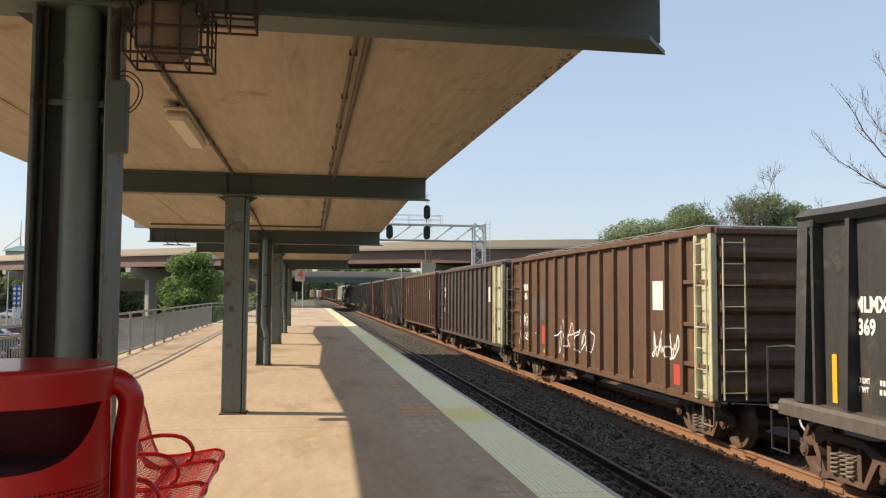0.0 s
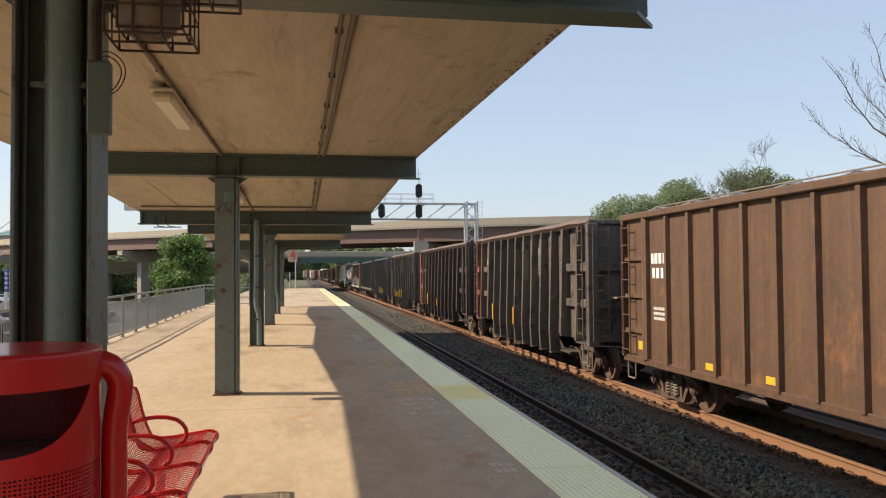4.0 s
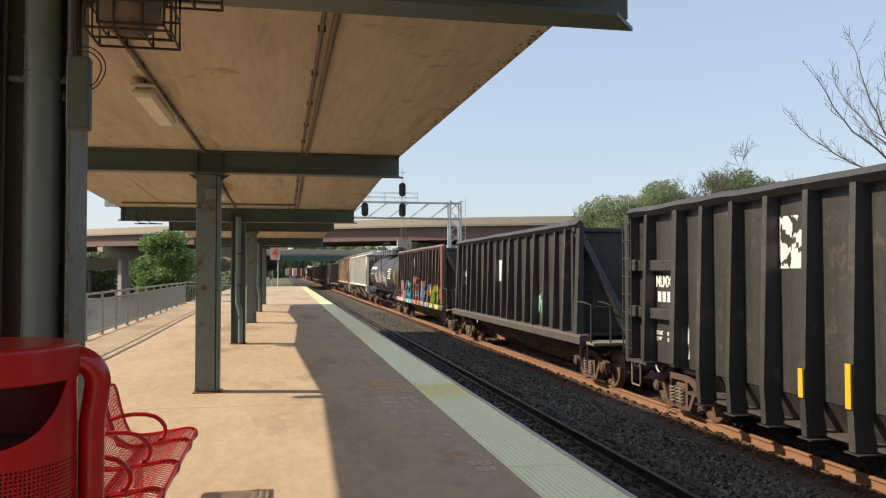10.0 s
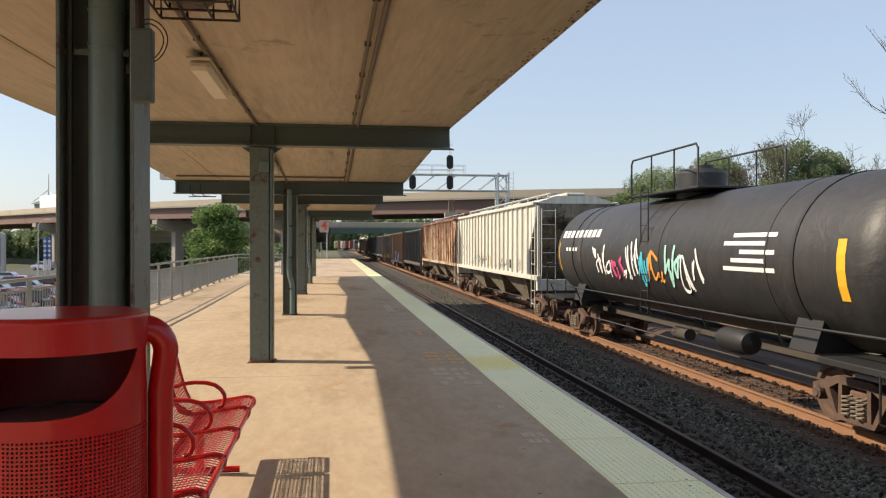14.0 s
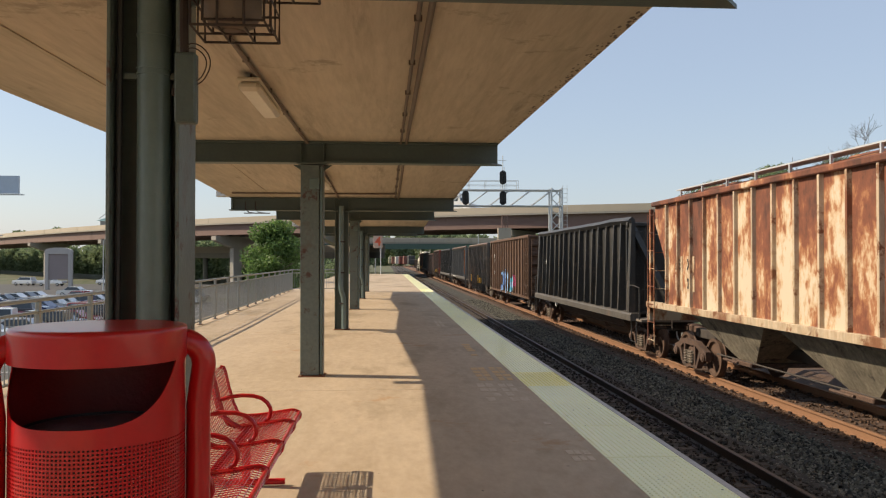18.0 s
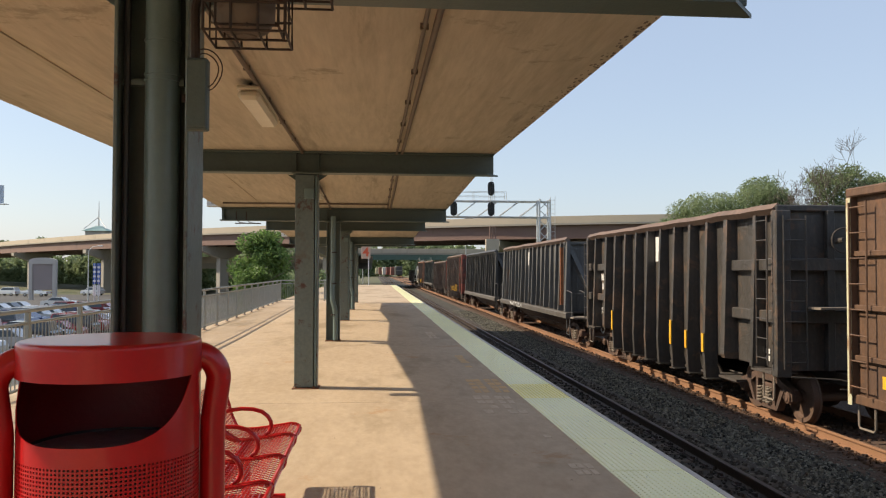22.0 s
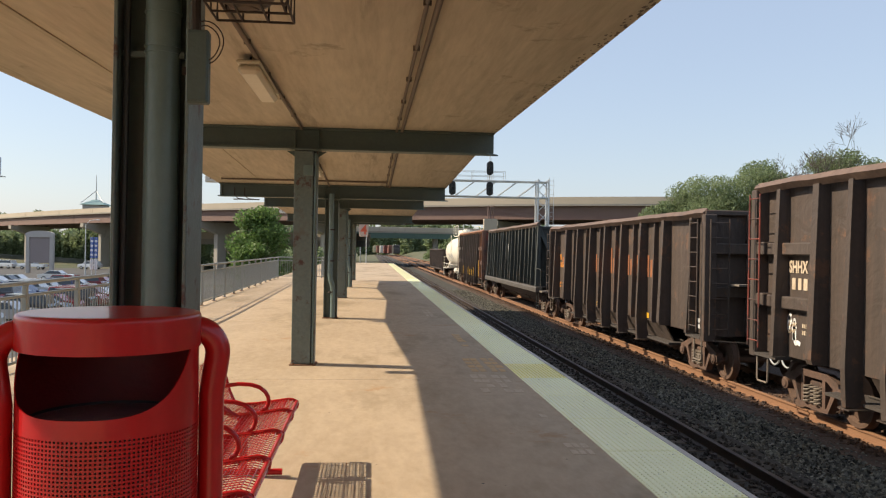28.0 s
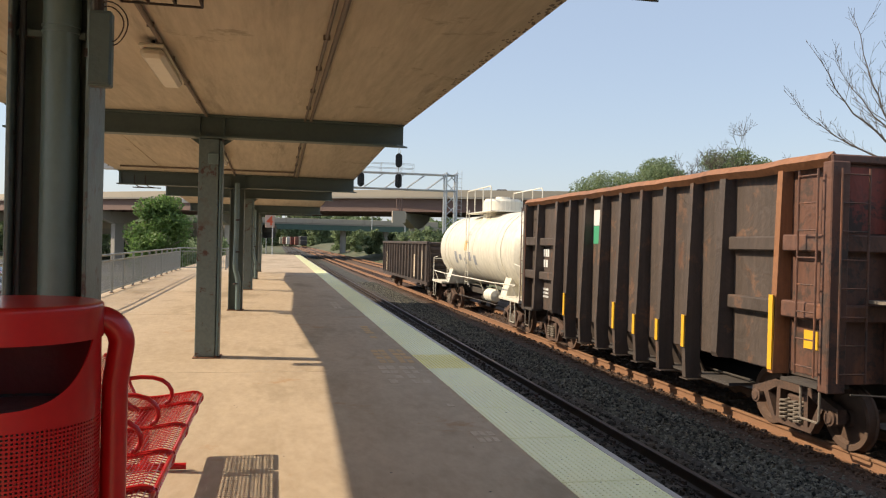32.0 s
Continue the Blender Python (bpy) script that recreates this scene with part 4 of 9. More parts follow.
def paint(name, base, other, rust=(0.13, 0.06, 0.035), rust_from=0.62, rough=0.65, rust_scale=0.9, streak=0.6, patch=None, patch_from=0.6, dents=0.16):
    return surface(name, base, other, rough, 0.05, scale=0.9, fine=14, amount=0.9, stain=rust, stain_scale=rust_scale, stain_from=rust_from,
                   stretch=(1, 1, streak), bump=0.12, bump_scale=25, vary=0.08, patch=patch, patch_scale=1.7, patch_from=patch_from, streaks=0.2, dents=dents)


COAT = dict(
    black=paint("wagon_black", (0.032, 0.032, 0.031), (0.052, 0.048, 0.043), (0.105, 0.078, 0.058), 0.6, 0.5, patch=(0.085, 0.068, 0.055), patch_from=0.57),
    black2=paint("wagon_worn_black", (0.042, 0.039, 0.036), (0.068, 0.058, 0.05), (0.13, 0.08, 0.055), 0.57, 0.5, patch=(0.105, 0.07, 0.05), patch_from=0.55, dents=0.3),
    brown=paint("wagon_brown", (0.128, 0.067, 0.036), (0.088, 0.048, 0.03), (0.2, 0.09, 0.042), 0.58, patch=(0.09, 0.05, 0.032), patch_from=0.56),
    dark_brown=paint("wagon_dark_brown", (0.075, 0.05, 0.038), (0.053, 0.038, 0.031), (0.15, 0.07, 0.038), 0.58, patch=(0.04, 0.031, 0.027), patch_from=0.52),
    soot_brown=paint("wagon_sooty_brown", (0.082, 0.058, 0.046), (0.058, 0.044, 0.036), (0.14, 0.065, 0.038), 0.6, patch=(0.13, 0.072, 0.046), patch_from=0.57, dents=0.25),
    cream=paint("wagon_cream", (0.53, 0.51, 0.34), (0.42, 0.4, 0.27), (0.26, 0.11, 0.04), 0.58, rust_scale=2.2, patch=(0.22, 0.1, 0.045), patch_from=0.6),
    scum=paint("wagon_stained", (0.12, 0.095, 0.074), (0.085, 0.068, 0.056), (0.25, 0.2, 0.12), 0.60, dents=0.3, rust_scale=3.2, patch=(0.045, 0.04, 0.036), patch_from=0.55),
    orange=paint("wagon_orange_red", (0.31, 0.08, 0.045), (0.22, 0.06, 0.036), (0.12, 0.05, 0.035), 0.64, patch=(0.14, 0.045, 0.03), patch_from=0.58),
    red=paint("wagon_red_brown", (0.25, 0.055, 0.036), (0.18, 0.045, 0.032), (0.085, 0.042, 0.03), 0.52, patch=(0.06, 0.035, 0.028), patch_from=0.5),
    grey=paint("wagon_grey", (0.098, 0.098, 0.097), (0.076, 0.075, 0.073), (0.17, 0.16, 0.15), 0.66, patch=(0.07, 0.068, 0.066), patch_from=0.6),
    green=paint("wagon_dark_green", (0.03, 0.036, 0.033), (0.043, 0.046, 0.042), (0.1, 0.085, 0.065), 0.62, patch=(0.1, 0.075, 0.055), patch_from=0.58),
    white=paint("wagon_off_white", (0.62, 0.6, 0.525), (0.54, 0.515, 0.44), (0.42, 0.27, 0.15), 0.72, rust_scale=1.6, patch=(0.5, 0.38, 0.25), patch_from=0.72, dents=0.06),
    rust=rusted_sheet("wagon_rusted_white"),
    rib_pale=paint("rib_pale", (0.56, 0.45, 0.32), (0.42, 0.28, 0.16), (0.2, 0.07, 0.03), 0.52, patch=(0.22, 0.09, 0.04), patch_from=0.54),
    tank_black=paint("tank_black", (0.03, 0.03, 0.031), (0.045, 0.042, 0.04), (0.075, 0.06, 0.05), 0.62, 0.5),
    tank_white=paint("tank_white", (0.74, 0.69, 0.58), (0.65, 0.6, 0.49), (0.5, 0.4, 0.28), 0.7, 0.5, 0.8),
    chord=paint("wagon_chord_rust", (0.16, 0.1, 0.07), (0.105, 0.07, 0.054), (0.07, 0.05, 0.042), 0.6),
    dusty_sill=paint("wagon_dusty_sill", (0.098, 0.085, 0.07), (0.066, 0.058, 0.05), (0.14, 0.095, 0.065), 0.6),
    end_rust=paint("wagon_end_rust", (0.15, 0.066, 0.042), (0.1, 0.05, 0.036), (0.25, 0.095, 0.045), 0.55, patch=(0.065, 0.04, 0.031), patch_from=0.52, dents=0.25),
    bright_rust=paint("wagon_bright_rust", (0.29, 0.125, 0.055), (0.2, 0.088, 0.045), (0.11, 0.055, 0.036), 0.6),
    end_pink=paint("wagon_end_pink", (0.24, 0.1, 0.07), (0.17, 0.07, 0.05), (0.1, 0.05, 0.035), 0.62, patch=(0.1, 0.05, 0.04), patch_from=0.58),
)
SPRAY = {name: surface("spray_" + name, rgb, tuple(c * 0.85 for c in rgb), 0.6, scale=4, bump=0) for name, rgb in dict(
    white=(0.8, 0.79, 0.77), pink=(0.72, 0.28, 0.26), rose=(0.78, 0.5, 0.44), cyan=(0.06, 0.46, 0.58), mint=(0.35, 0.66, 0.58), lime=(0.5, 0.68, 0.12),
    red=(0.5, 0.06, 0.05), yellow=(0.72, 0.56, 0.1), blue=(0.16, 0.32, 0.66), sky=(0.3, 0.5, 0.75), orange=(0.72, 0.27, 0.05),
    black=(0.03, 0.03, 0.035), magenta=(0.55, 0.07, 0.2), grey=(0.3, 0.31, 0.33), green=(0.05, 0.32, 0.17)).items()}

MESHES = {}


def shared(key, build, material):
    """One mesh for all alike parts of one material."""
    key = (key, material.name)
    if key not in MESHES:
        MESHES[key] = build().mesh(key[0].split(":")[0], material)
    return MESHES[key]


def bogie(car, y, material):
    """A three-piece freight truck: bolster, cast side frames with windows, springs, bearing caps, two wheelsets."""
    base = part("bogie", shared("bogie", lambda: Geo().box((-1.02, -0.2, 0.40), (1.02, 0.2, 0.62), 0.03).cyl((0, 0, 0.6), (0, 0, 0.8), 0.2, 14), material), None, car, at=pose(0, y, 0))

    def side_frame():
        g = Geo()
        for part_of in ([(-1.02, 0.40), (-1.02, 0.60), (-0.82, 0.66), (-0.42, 0.80), (0.42, 0.80), (0.82, 0.66), (1.02, 0.60), (1.02, 0.40), (0.90, 0.40), (0.84, 0.53), (0.66, 0.55), (0.40, 0.68), (-0.40, 0.68), (-0.66, 0.55), (-0.84, 0.53), (-0.90, 0.40)],
                        [(-0.72, 0.56), (-0.62, 0.62), (-0.41, 0.22), (0.41, 0.22), (0.62, 0.62), (0.72, 0.56), (0.45, 0.14), (-0.45, 0.14)],
                        [(-0.38, 0.20), (-0.29, 0.20), (-0.28, 0.70), (-0.37, 0.70)], [(0.29, 0.20), (0.38, 0.20), (0.37, 0.70), (0.28, 0.70)]):
            n = len(part_of)
            verts = [(x, p, q) for x in (-0.07, 0.07) for p, q in part_of]
            g.add(verts, [(i, (i + 1) % n, n + (i + 1) % n, n + i) for i in range(n)])
            caps = bmesh.new()
            for x in (-0.07, 0.07):
                caps.faces.new([caps.verts.new((x, p, q)) for p, q in part_of])
            bmesh.ops.triangulate(caps, faces=caps.faces[:])
            caps.verts.index_update()
            g.add([v.co for v in caps.verts], [[v.index for v in f.verts] for f in caps.faces])
            caps.free()
        return g

    def spring():
        pts = [(0.072 * math.cos(a), 0.072 * math.sin(a), 0.23 + 0.32 * k / 30) for k, a in ((k, 2 * math.pi * 5 * k / 30) for k in range(31))]
        return Geo().tube(pts, 0.019, 5)

    def wheelset():
        g = Geo().cyl((-0.98, 0, 0.46), (0.98, 0, 0.46), 0.08, 10)
        for s in (-1, 1):
            x = s * 0.755
            profile = [(0.08, s * 0.08), (0.12, s * 0.085), (0.13, s * 0.03), (0.34, s * 0.0), (0.38, s * 0.06), (0.455, s * 0.065), (0.46, -s * 0.03), (0.485, -s * 0.045), (0.485, -s * 0.07), (0.38, -s * 0.07), (0.34, -s * 0.02), (0.13, -s * 0.03), (0.08, -s * 0.08)]
            g.lathe(profile, (x, 0, 0.46), "x", 28)
        return g

    frame_mesh, spring_mesh = shared("side_frame", side_frame, material), shared("spring", spring, MAT["truck_grey"])
    cap = shared("bearing_cap", lambda: Geo().lathe([(0.0, 0.1), (0.07, 0.1), (0.085, 0.08), (0.11, 0.075), (0.115, -0.09), (0.0, -0.09)], (0, 0, 0), "x", 14), material)
    wheels = shared("wheelset", wheelset, MAT["wheel_steel"])
    for s in (-1, 1):
        part("side_frame", frame_mesh, None, base, at=pose(s * 1.0, 0, 0))
        for dy in (-0.17, 0.0, 0.17):
            part("spring", spring_mesh, None, base, at=pose(s * (1.04 + (0.0 if dy == 0 else 0.03)), dy, 0))
        for dy in (-0.88, 0.88):
            part("bearing_cap", cap, None, base, at=pose(s * 1.03, dy, 0.46, 0, 0, 0 if s > 0 else 180))
    for dy in (-0.88, 0.88):
        part("wheelset", wheels, None, base, at=pose(0, dy, 0))


def coupler(car, y, s):
    g = Geo().box((-0.09, y, 0.78), (0.09, y + s * 0.75, 0.95), 0.02).box((-0.17, y + s * 0.7, 0.72), (0.17, y + s * 0.98, 1.0), 0.05)
    part("coupler", g, MAT["truck_rust"], car)
    hose = arc((-0.35, y + s * 0.6, 0.75), 0.22, 180, 360, 8, "yz")
    part("air_hose", Geo().tube(hose, 0.02, 6), MAT["galv"], car)
    part("cut_lever", Geo().tube([(-1.45, y + s * 0.12, 0.95), (-0.6, y + s * 0.14, 0.9), (-0.2, y + s * 0.3, 0.8)], 0.014, 6), MAT["under"], car)


def ladder(car, x, y, z0, z1, material, along="y", width=0.42, rungs=7, out=-1):
    """A ladder of round bars standing off a wall."""
    owner = None
    for k in (0, 1):
        if along == "y":
            pts = [(x, y + (k - 0.5) * width, z0), (x, y + (k - 0.5) * width, z1)]
        else:
            pts = [(x + (k - 0.5) * width, y, z0), (x + (k - 0.5) * width, y, z1)]
        if owner is None:
            owner = part("ladder", Geo().tube(pts, 0.016, 6), material, car)
        else:
            part("stile", Geo().tube(pts, 0.016, 6), material, owner)
    for k in range(rungs):
        z = z0 + 0.12 + (z1 - z0 - 0.2) * k / (rungs - 1)
        a, b = ((x, y - width / 2, z), (x, y + width / 2, z)) if along == "y" else ((x - width / 2, y, z), (x + width / 2, y, z))
        part("rung", Geo().tube([a, b], 0.012, 6), material, owner)


def bars(car, x, y, z, rows, height, length, material, gap=0.35, seed=1):
    """Lettering too small or not to be told: plain bars, proud of the wall by a few millimetres."""
    rng = random.Random(seed)
    for k in range(rows):
        zz = z - k * height * (1 + gap)
        yy, n = y, max(3, int(length / (height * 0.75)))
        g, w = Geo(), length / n
        for i in range(n):
            g.box((x - 0.006, yy + w * 0.1, zz), (x + 0.004, yy + w * rng.uniform(0.62, 0.86), zz + height))
            yy += w
        part("lettering", g, material, car)


def plate(car, name, x, y0, y1, z0, z1, material, label=""):
    return part(name, Geo().box((x - 0.008, y0, z0), (x + 0.002, y1, z1)), material, car, label)


def torn_placard(car, x, y0, y1, z0, z1, seed, label="torn white placard"):
    """A paper placard with ragged edges and pieces missing."""
    step, verts, faces = 0.02, [], []
    for i in range(int((y1 - y0) / step)):
        for j in range(int((z1 - z0) / step)):
            u, v = (i + 0.5) * step / (y1 - y0), (j + 0.5) * step / (z1 - z0)
            rim = min(u, 1 - u, v, 1 - v)
            if noise.noise((u * 3.1, v * 3.1, seed)) + 0.35 * noise.noise((u * 11, v * 11, seed)) + 0.5 * min(rim, 0.2) > 0.24 - 0.1 * v:
                continue
            y, z, n = y0 + i * step, z0 + j * step, len(verts)
            verts += [(x - 0.006, y, z), (x - 0.006, y + step, z), (x - 0.006, y + step, z + step), (x - 0.006, y, z + step)]
            faces.append((n, n + 1, n + 2, n + 3))
    me = bpy.data.meshes.new("placard")
    me.from_pydata(verts, [], faces)
    me.materials.append(MAT["placard"])
    part("placard", me, None, car, label)


def scrawl(car, x, y0, y1, z0, z1, material, strokes, seed, width=0.03):
    """Sprayed handwriting: looping flat strokes on a wall."""
    rng = random.Random(seed)
    for k in range(strokes):
        g = Geo()
        cy = y0 + (y1 - y0) * (k + 0.5) / strokes
        w = (y1 - y0) / strokes
        pts = [(cy + w * rng.uniform(-0.6, 0.6), rng.uniform(z0, z1)) for _ in range(5)]
        fine = []
        for a in range(len(pts) - 1):
            p0, p1, p2, p3 = pts[max(a - 1, 0)], pts[a], pts[a + 1], pts[min(a + 2, len(pts) - 1)]
            for i in range(14):
                t = i / 14
                fine.append(tuple(0.5 * (2 * p1[c] + (p2[c] - p0[c]) * t + (2 * p0[c] - 5 * p1[c] + 4 * p2[c] - p3[c]) * t * t + (3 * p1[c] - p0[c] - 3 * p2[c] + p3[c]) * t ** 3) for c in (0, 1)))
        verts, m = [], len(fine)
        for i, (p, q) in enumerate(fine):
            (ya, za), (yb, zb) = fine[max(i - 1, 0)], fine[min(i + 1, m - 1)]
            d = math.hypot(yb - ya, zb - za) or 1
            ny, nz = -(zb - za) / d * width / 2, (yb - ya) / d * width / 2
            at = x(p, q) if callable(x) else x
            verts += [(at - 0.004, p + ny, q + nz), (at - 0.004, p - ny, q - nz)]
        g.add(verts, [(2 * i, 2 * i + 1, 2 * i + 3, 2 * i + 2) for i in range(m - 1)])
        part("spray_stroke", g, material, car)


def mural(car, skin, y0, y1, z0, z1, palette, seed, letters_, outline="black"):
    """A sprayed mural of crowded bent letter shapes with dark edges, highlights and drips, laid over panels and posts alike."""
    rng = random.Random(seed)
    w = (y1 - y0) / letters_
    segments = []
    for k in range(letters_):
        c, tone = y1 - (k + 0.5) * w, k % len(palette)
        lo, hi = z0 + 0.08, z0 + (z1 - z0) * rng.uniform(0.8, 1.0)
        mid = (lo + hi) / 2 + rng.uniform(-0.12, 0.12)
        a, b = c + 0.42 * w, c - 0.42 * w
        spots = [(a, lo), (a - 0.05 * w, hi), (b, hi - 0.05), (b + 0.04, mid), (b, lo + 0.04), (a, mid), (c, lo), (c, hi)]
        for _ in range(rng.choice((3, 4))):
            (ya, za), (yb, zb) = rng.sample(spots, 2)
            bend = (rng.uniform(-0.3, 0.3) * w, rng.uniform(-0.35, 0.35) * (hi - lo))
            wide = rng.uniform(0.13, 0.2) * min(w, 0.85) + 0.03
            last = None
            for i in range(7):
                u = i / 6
                p = ((1 - u) * ya + u * yb + 4 * u * (1 - u) * bend[0] * 0.5, (1 - u) * za + u * zb + 4 * u * (1 - u) * bend[1] * 0.5)
                if last:
                    segments.append((*last, *p, tone, wide * (0.75 + 0.5 * abs(u - 0.5))))
                last = p
    step = 0.019
    ys = np.arange(y0 - 0.12, y1 + 0.12, step)
    zs = np.arange(z0, z1 + 0.14, step)
    yy, zz = np.meshgrid(ys, zs, indexing="ij")
    warp_y = 0.035 * np.sin(zz * 9.1 + seed) + 0.02 * np.sin(yy * 17 + zz * 6)
    warp_z = 0.035 * np.sin(yy * 7.3 + 2 * seed) + 0.02 * np.sin(zz * 19 + yy * 5)
    best, tone = np.full(yy.shape, 9.0), np.zeros(yy.shape, int)
    for y_a, z_a, y_b, z_b, colour, wide in segments:
        dy, dz = y_b - y_a, z_b - z_a
        u = np.clip(((yy + warp_y - y_a) * dy + (zz + warp_z - z_a) * dz) / (dy * dy + dz * dz + 1e-6), 0, 1)
        d = np.hypot(yy + warp_y - y_a - u * dy, zz + warp_z - z_a - u * dz) / wide
        near = d < best
        best, tone = np.where(near, d, best), np.where(near, colour, tone)
    fade = np.sin(yy * 5.3 + zz * 3.1 + seed) + np.sin(zz * 11.0 - yy * 2.7 + seed) * 0.7
    by_colour = {}
    for i in range(len(ys)):
        for j in range(len(zs)):
            d = best[i, j]
            if d < 0.8:
                k = int(tone[i, j])
                name = "white" if 0.22 < d < 0.36 and fade[i, j] > 0.55 else palette[(k + 1) % len(palette)] if fade[i, j] > 0.5 else palette[k]
            elif d < 1.04:
                name = "black"
            elif d < 1.28 + 0.12 * fade[i, j]:
                name = outline
            else:
                continue
            by_colour.setdefault(name, []).append((float(ys[i]), float(zs[j])))
    for name, cells in by_colour.items():
        verts, faces = [], []
        for y, z in cells:
            a, b, n = skin(y - step / 2, z) - 0.005, skin(y + step / 2, z) - 0.005, len(verts)
            verts += [(a, y - step / 2, z - step / 2), (b, y + step / 2, z - step / 2), (b, y + step / 2, z + step / 2), (a, y - step / 2, z + step / 2)]
            faces.append((n, n + 1, n + 2, n + 3))
        me = bpy.data.meshes.new("graffiti")
        me.from_pydata(verts, [], faces)
        me.materials.append(SPRAY[name])
        tagged(part("graffiti", me, None, car), "sprayed mural, " + name, kind="stuff")


HALF = 1.55


def new_car(name, label, near, far, z=RAIL_Z):
    middle = (near + far) / 2
    car = thing(name, label, "rail car", pose(TRACK_X[1], middle, z), "freight train")
    TRAIN.append((car, middle))
    return car, (far - near) / 2


def underframe(car, half, bogie_in=1.85, z=0.95):
    part("centre_sill", Geo().box((-0.25, -half - 0.35, 0.72), (0.25, half + 0.35, z), 0.01), MAT["under"], car)
    for s in (-1, 1):
        bogie(car, s * (half - bogie_in), MAT["truck_rust"])
        coupler(car, s * (half + 0.3), s)
    part("brake_cylinder", Geo().cyl((-0.7, -0.6, 0.75), (-0.7, 0.1, 0.75), 0.14, 12), MAT["under"], car)
    part("brake_rod", Geo().tube([(-0.9, -half + 2.6, 0.62), (-0.9, half - 2.6, 0.6)], 0.018, 6), MAT["under"], car)


def stirrups(car, half):
    """Bent steps below the corners."""
    for sx in (-1, 1):
        for s in (-1, 1):
            x, y = sx * (HALF - 0.06), s * (half - 0.12)
            pts = [(x, y, 0.95), (x, y, 0.5), (x, y - s * 0.03, 0.46), (x, y - s * 0.37, 0.46), (x, y - s * 0.4, 0.5), (x, y - s * 0.4, 0.95)]
            part("stirrup_step", Geo().tube(pts, 0.018, 6), MAT["truck_grey"], car)


def end_wall(car, s, half, z0, z1, material, style, ladder_material):
    y = s * half
    end = part("end_wall", Geo().box((-HALF + 0.05, y - s * 0.05, z0), (HALF - 0.05, y - s * 0.11, z1)), material, car)
    if style == "corrugated":
        for k in range(6):
            z = z0 + 0.25 + (z1 - z0 - 0.4) * k / 5.4
            prof = [(y - s * 0.06, z - 0.17), (y + s * 0.06, z - 0.09), (y + s * 0.08, z), (y + s * 0.06, z + 0.09), (y - s * 0.06, z + 0.17)]
            part("corrugation", Geo().prism(prof, -HALF + 0.12, HALF - 0.12, "x"), material, end)
    elif style == "barred":
        for z in (z0 + 0.85, z0 + 1.8):
            part("end_beam", Geo().box((-HALF + 0.03, y - s * 0.05, z), (HALF - 0.03, y + s * 0.084, z + 0.236), 0.02), material, end)
        if s < 0:
            part("brake_wheel", Geo().tube([(-0.4 + 0.22 * math.cos(a), y - 0.3, z0 + 2.35 + 0.22 * math.sin(a)) for a in (2 * math.pi * k / 20 for k in range(21))], 0.016, 6), MAT["under"], end)
            part("brake_shaft", Geo().cyl((-0.4, y - 0.32, z0 + 2.35), (-0.4, y, z0 + 2.35), 0.05, 8), MAT["under"], end)
            part("brake_step", Geo().box((-0.95, y - 0.5, z0 + 1.12), (0.1, y - 0.08, z0 + 1.16)), MAT["truck_grey"], end)
        for x in (-0.5, 0.5):
            part("end_post", Geo().box((x - 0.07, y - s * 0.05, z0), (x + 0.07, y + s * 0.08, z1), 0.01), material, end)
    elif style == "braced":
        for sx in (-1, 1):
            a, b = Vector((sx * (HALF - 0.16), y + s * 0.02, z1 - 0.02)), Vector((sx * 0.22, y + s * 0.62, z0 - 0.12))
            part("end_brace", Geo().tube([a, b], 0.13, 4), material, end)
    part("end_chord", Geo().box((-HALF + 0.04, y - s * 0.12, z1 - 0.02), (HALF - 0.04, y + s * 0.04, z1 + 0.1), 0.02), material, car)
    ladder(car, -HALF + 0.32, y + s * 0.16, z0 + 0.05, z1 - 0.1, ladder_material, "x", 0.42, 8)


LETTERS = {}


def letters(car, body, x, y, z, height, material, squeeze=0.79, bold=0.045):
    """Stencilled characters on a wagon's side, read from the platform; y is where the line begins."""
    key = (body, round(height, 3), material.name)
    if key not in LETTERS:
        data = bpy.data.curves.new("lettering", "FONT")
        data.body, data.size, data.extrude, data.offset = body, height / 0.72, 0.003, height * bold
        data.resolution_u = 3
        holder = bpy.data.objects.new("lettering", data)
        me = bpy.data.meshes.new_from_object(holder)
        bpy.data.objects.remove(holder)
        me.materials.clear()
        me.materials.append(material)
        LETTERS[key] = me
    turn = Matrix(((0, 0, -1, x - 0.006), (-squeeze, 0, 0, y), (0, 1, 0, z), (0, 0, 0, 1)))
    part("lettering", LETTERS[key], None, car, at=turn)


def text_plate(car, x, y, z, seed, big=True, material=None, lines=None, gap=0.3):
    """Reporting marks: two bold lines and small weight lines under them; bars where they cannot be told."""
    material = material or MAT["white"]
    if lines:
        for k, body in enumerate(lines):
            if body:
                letters(car, body, x, y + 0.72 - 0.06 * k, z - gap * k, 0.21, material)
        if len(lines) < 2:
            bars(car, x, y + 0.1, z - gap, 1, 0.2, 0.58, material, seed=seed + 1)
        for k, body in enumerate(("LD LMT", "LT WT")):
            letters(car, body, x, y + 0.72, z - 0.65 - gap - 0.12 * k, 0.075, material)
            bars(car, x, y - 0.02, z - 0.65 - gap - 0.12 * k, 1, 0.07, 0.3, material, seed=seed + 3 + k)
        return
    if big:
        bars(car, x, y, z, 1, 0.21, 0.72, material, seed=seed)
        bars(car, x, y + 0.1, z - 0.3, 1, 0.21, 0.58, material, seed=seed + 1)
    bars(car, x, y, z - 0.95, 3, 0.06, 0.6, material, 0.7, seed=seed + 2)


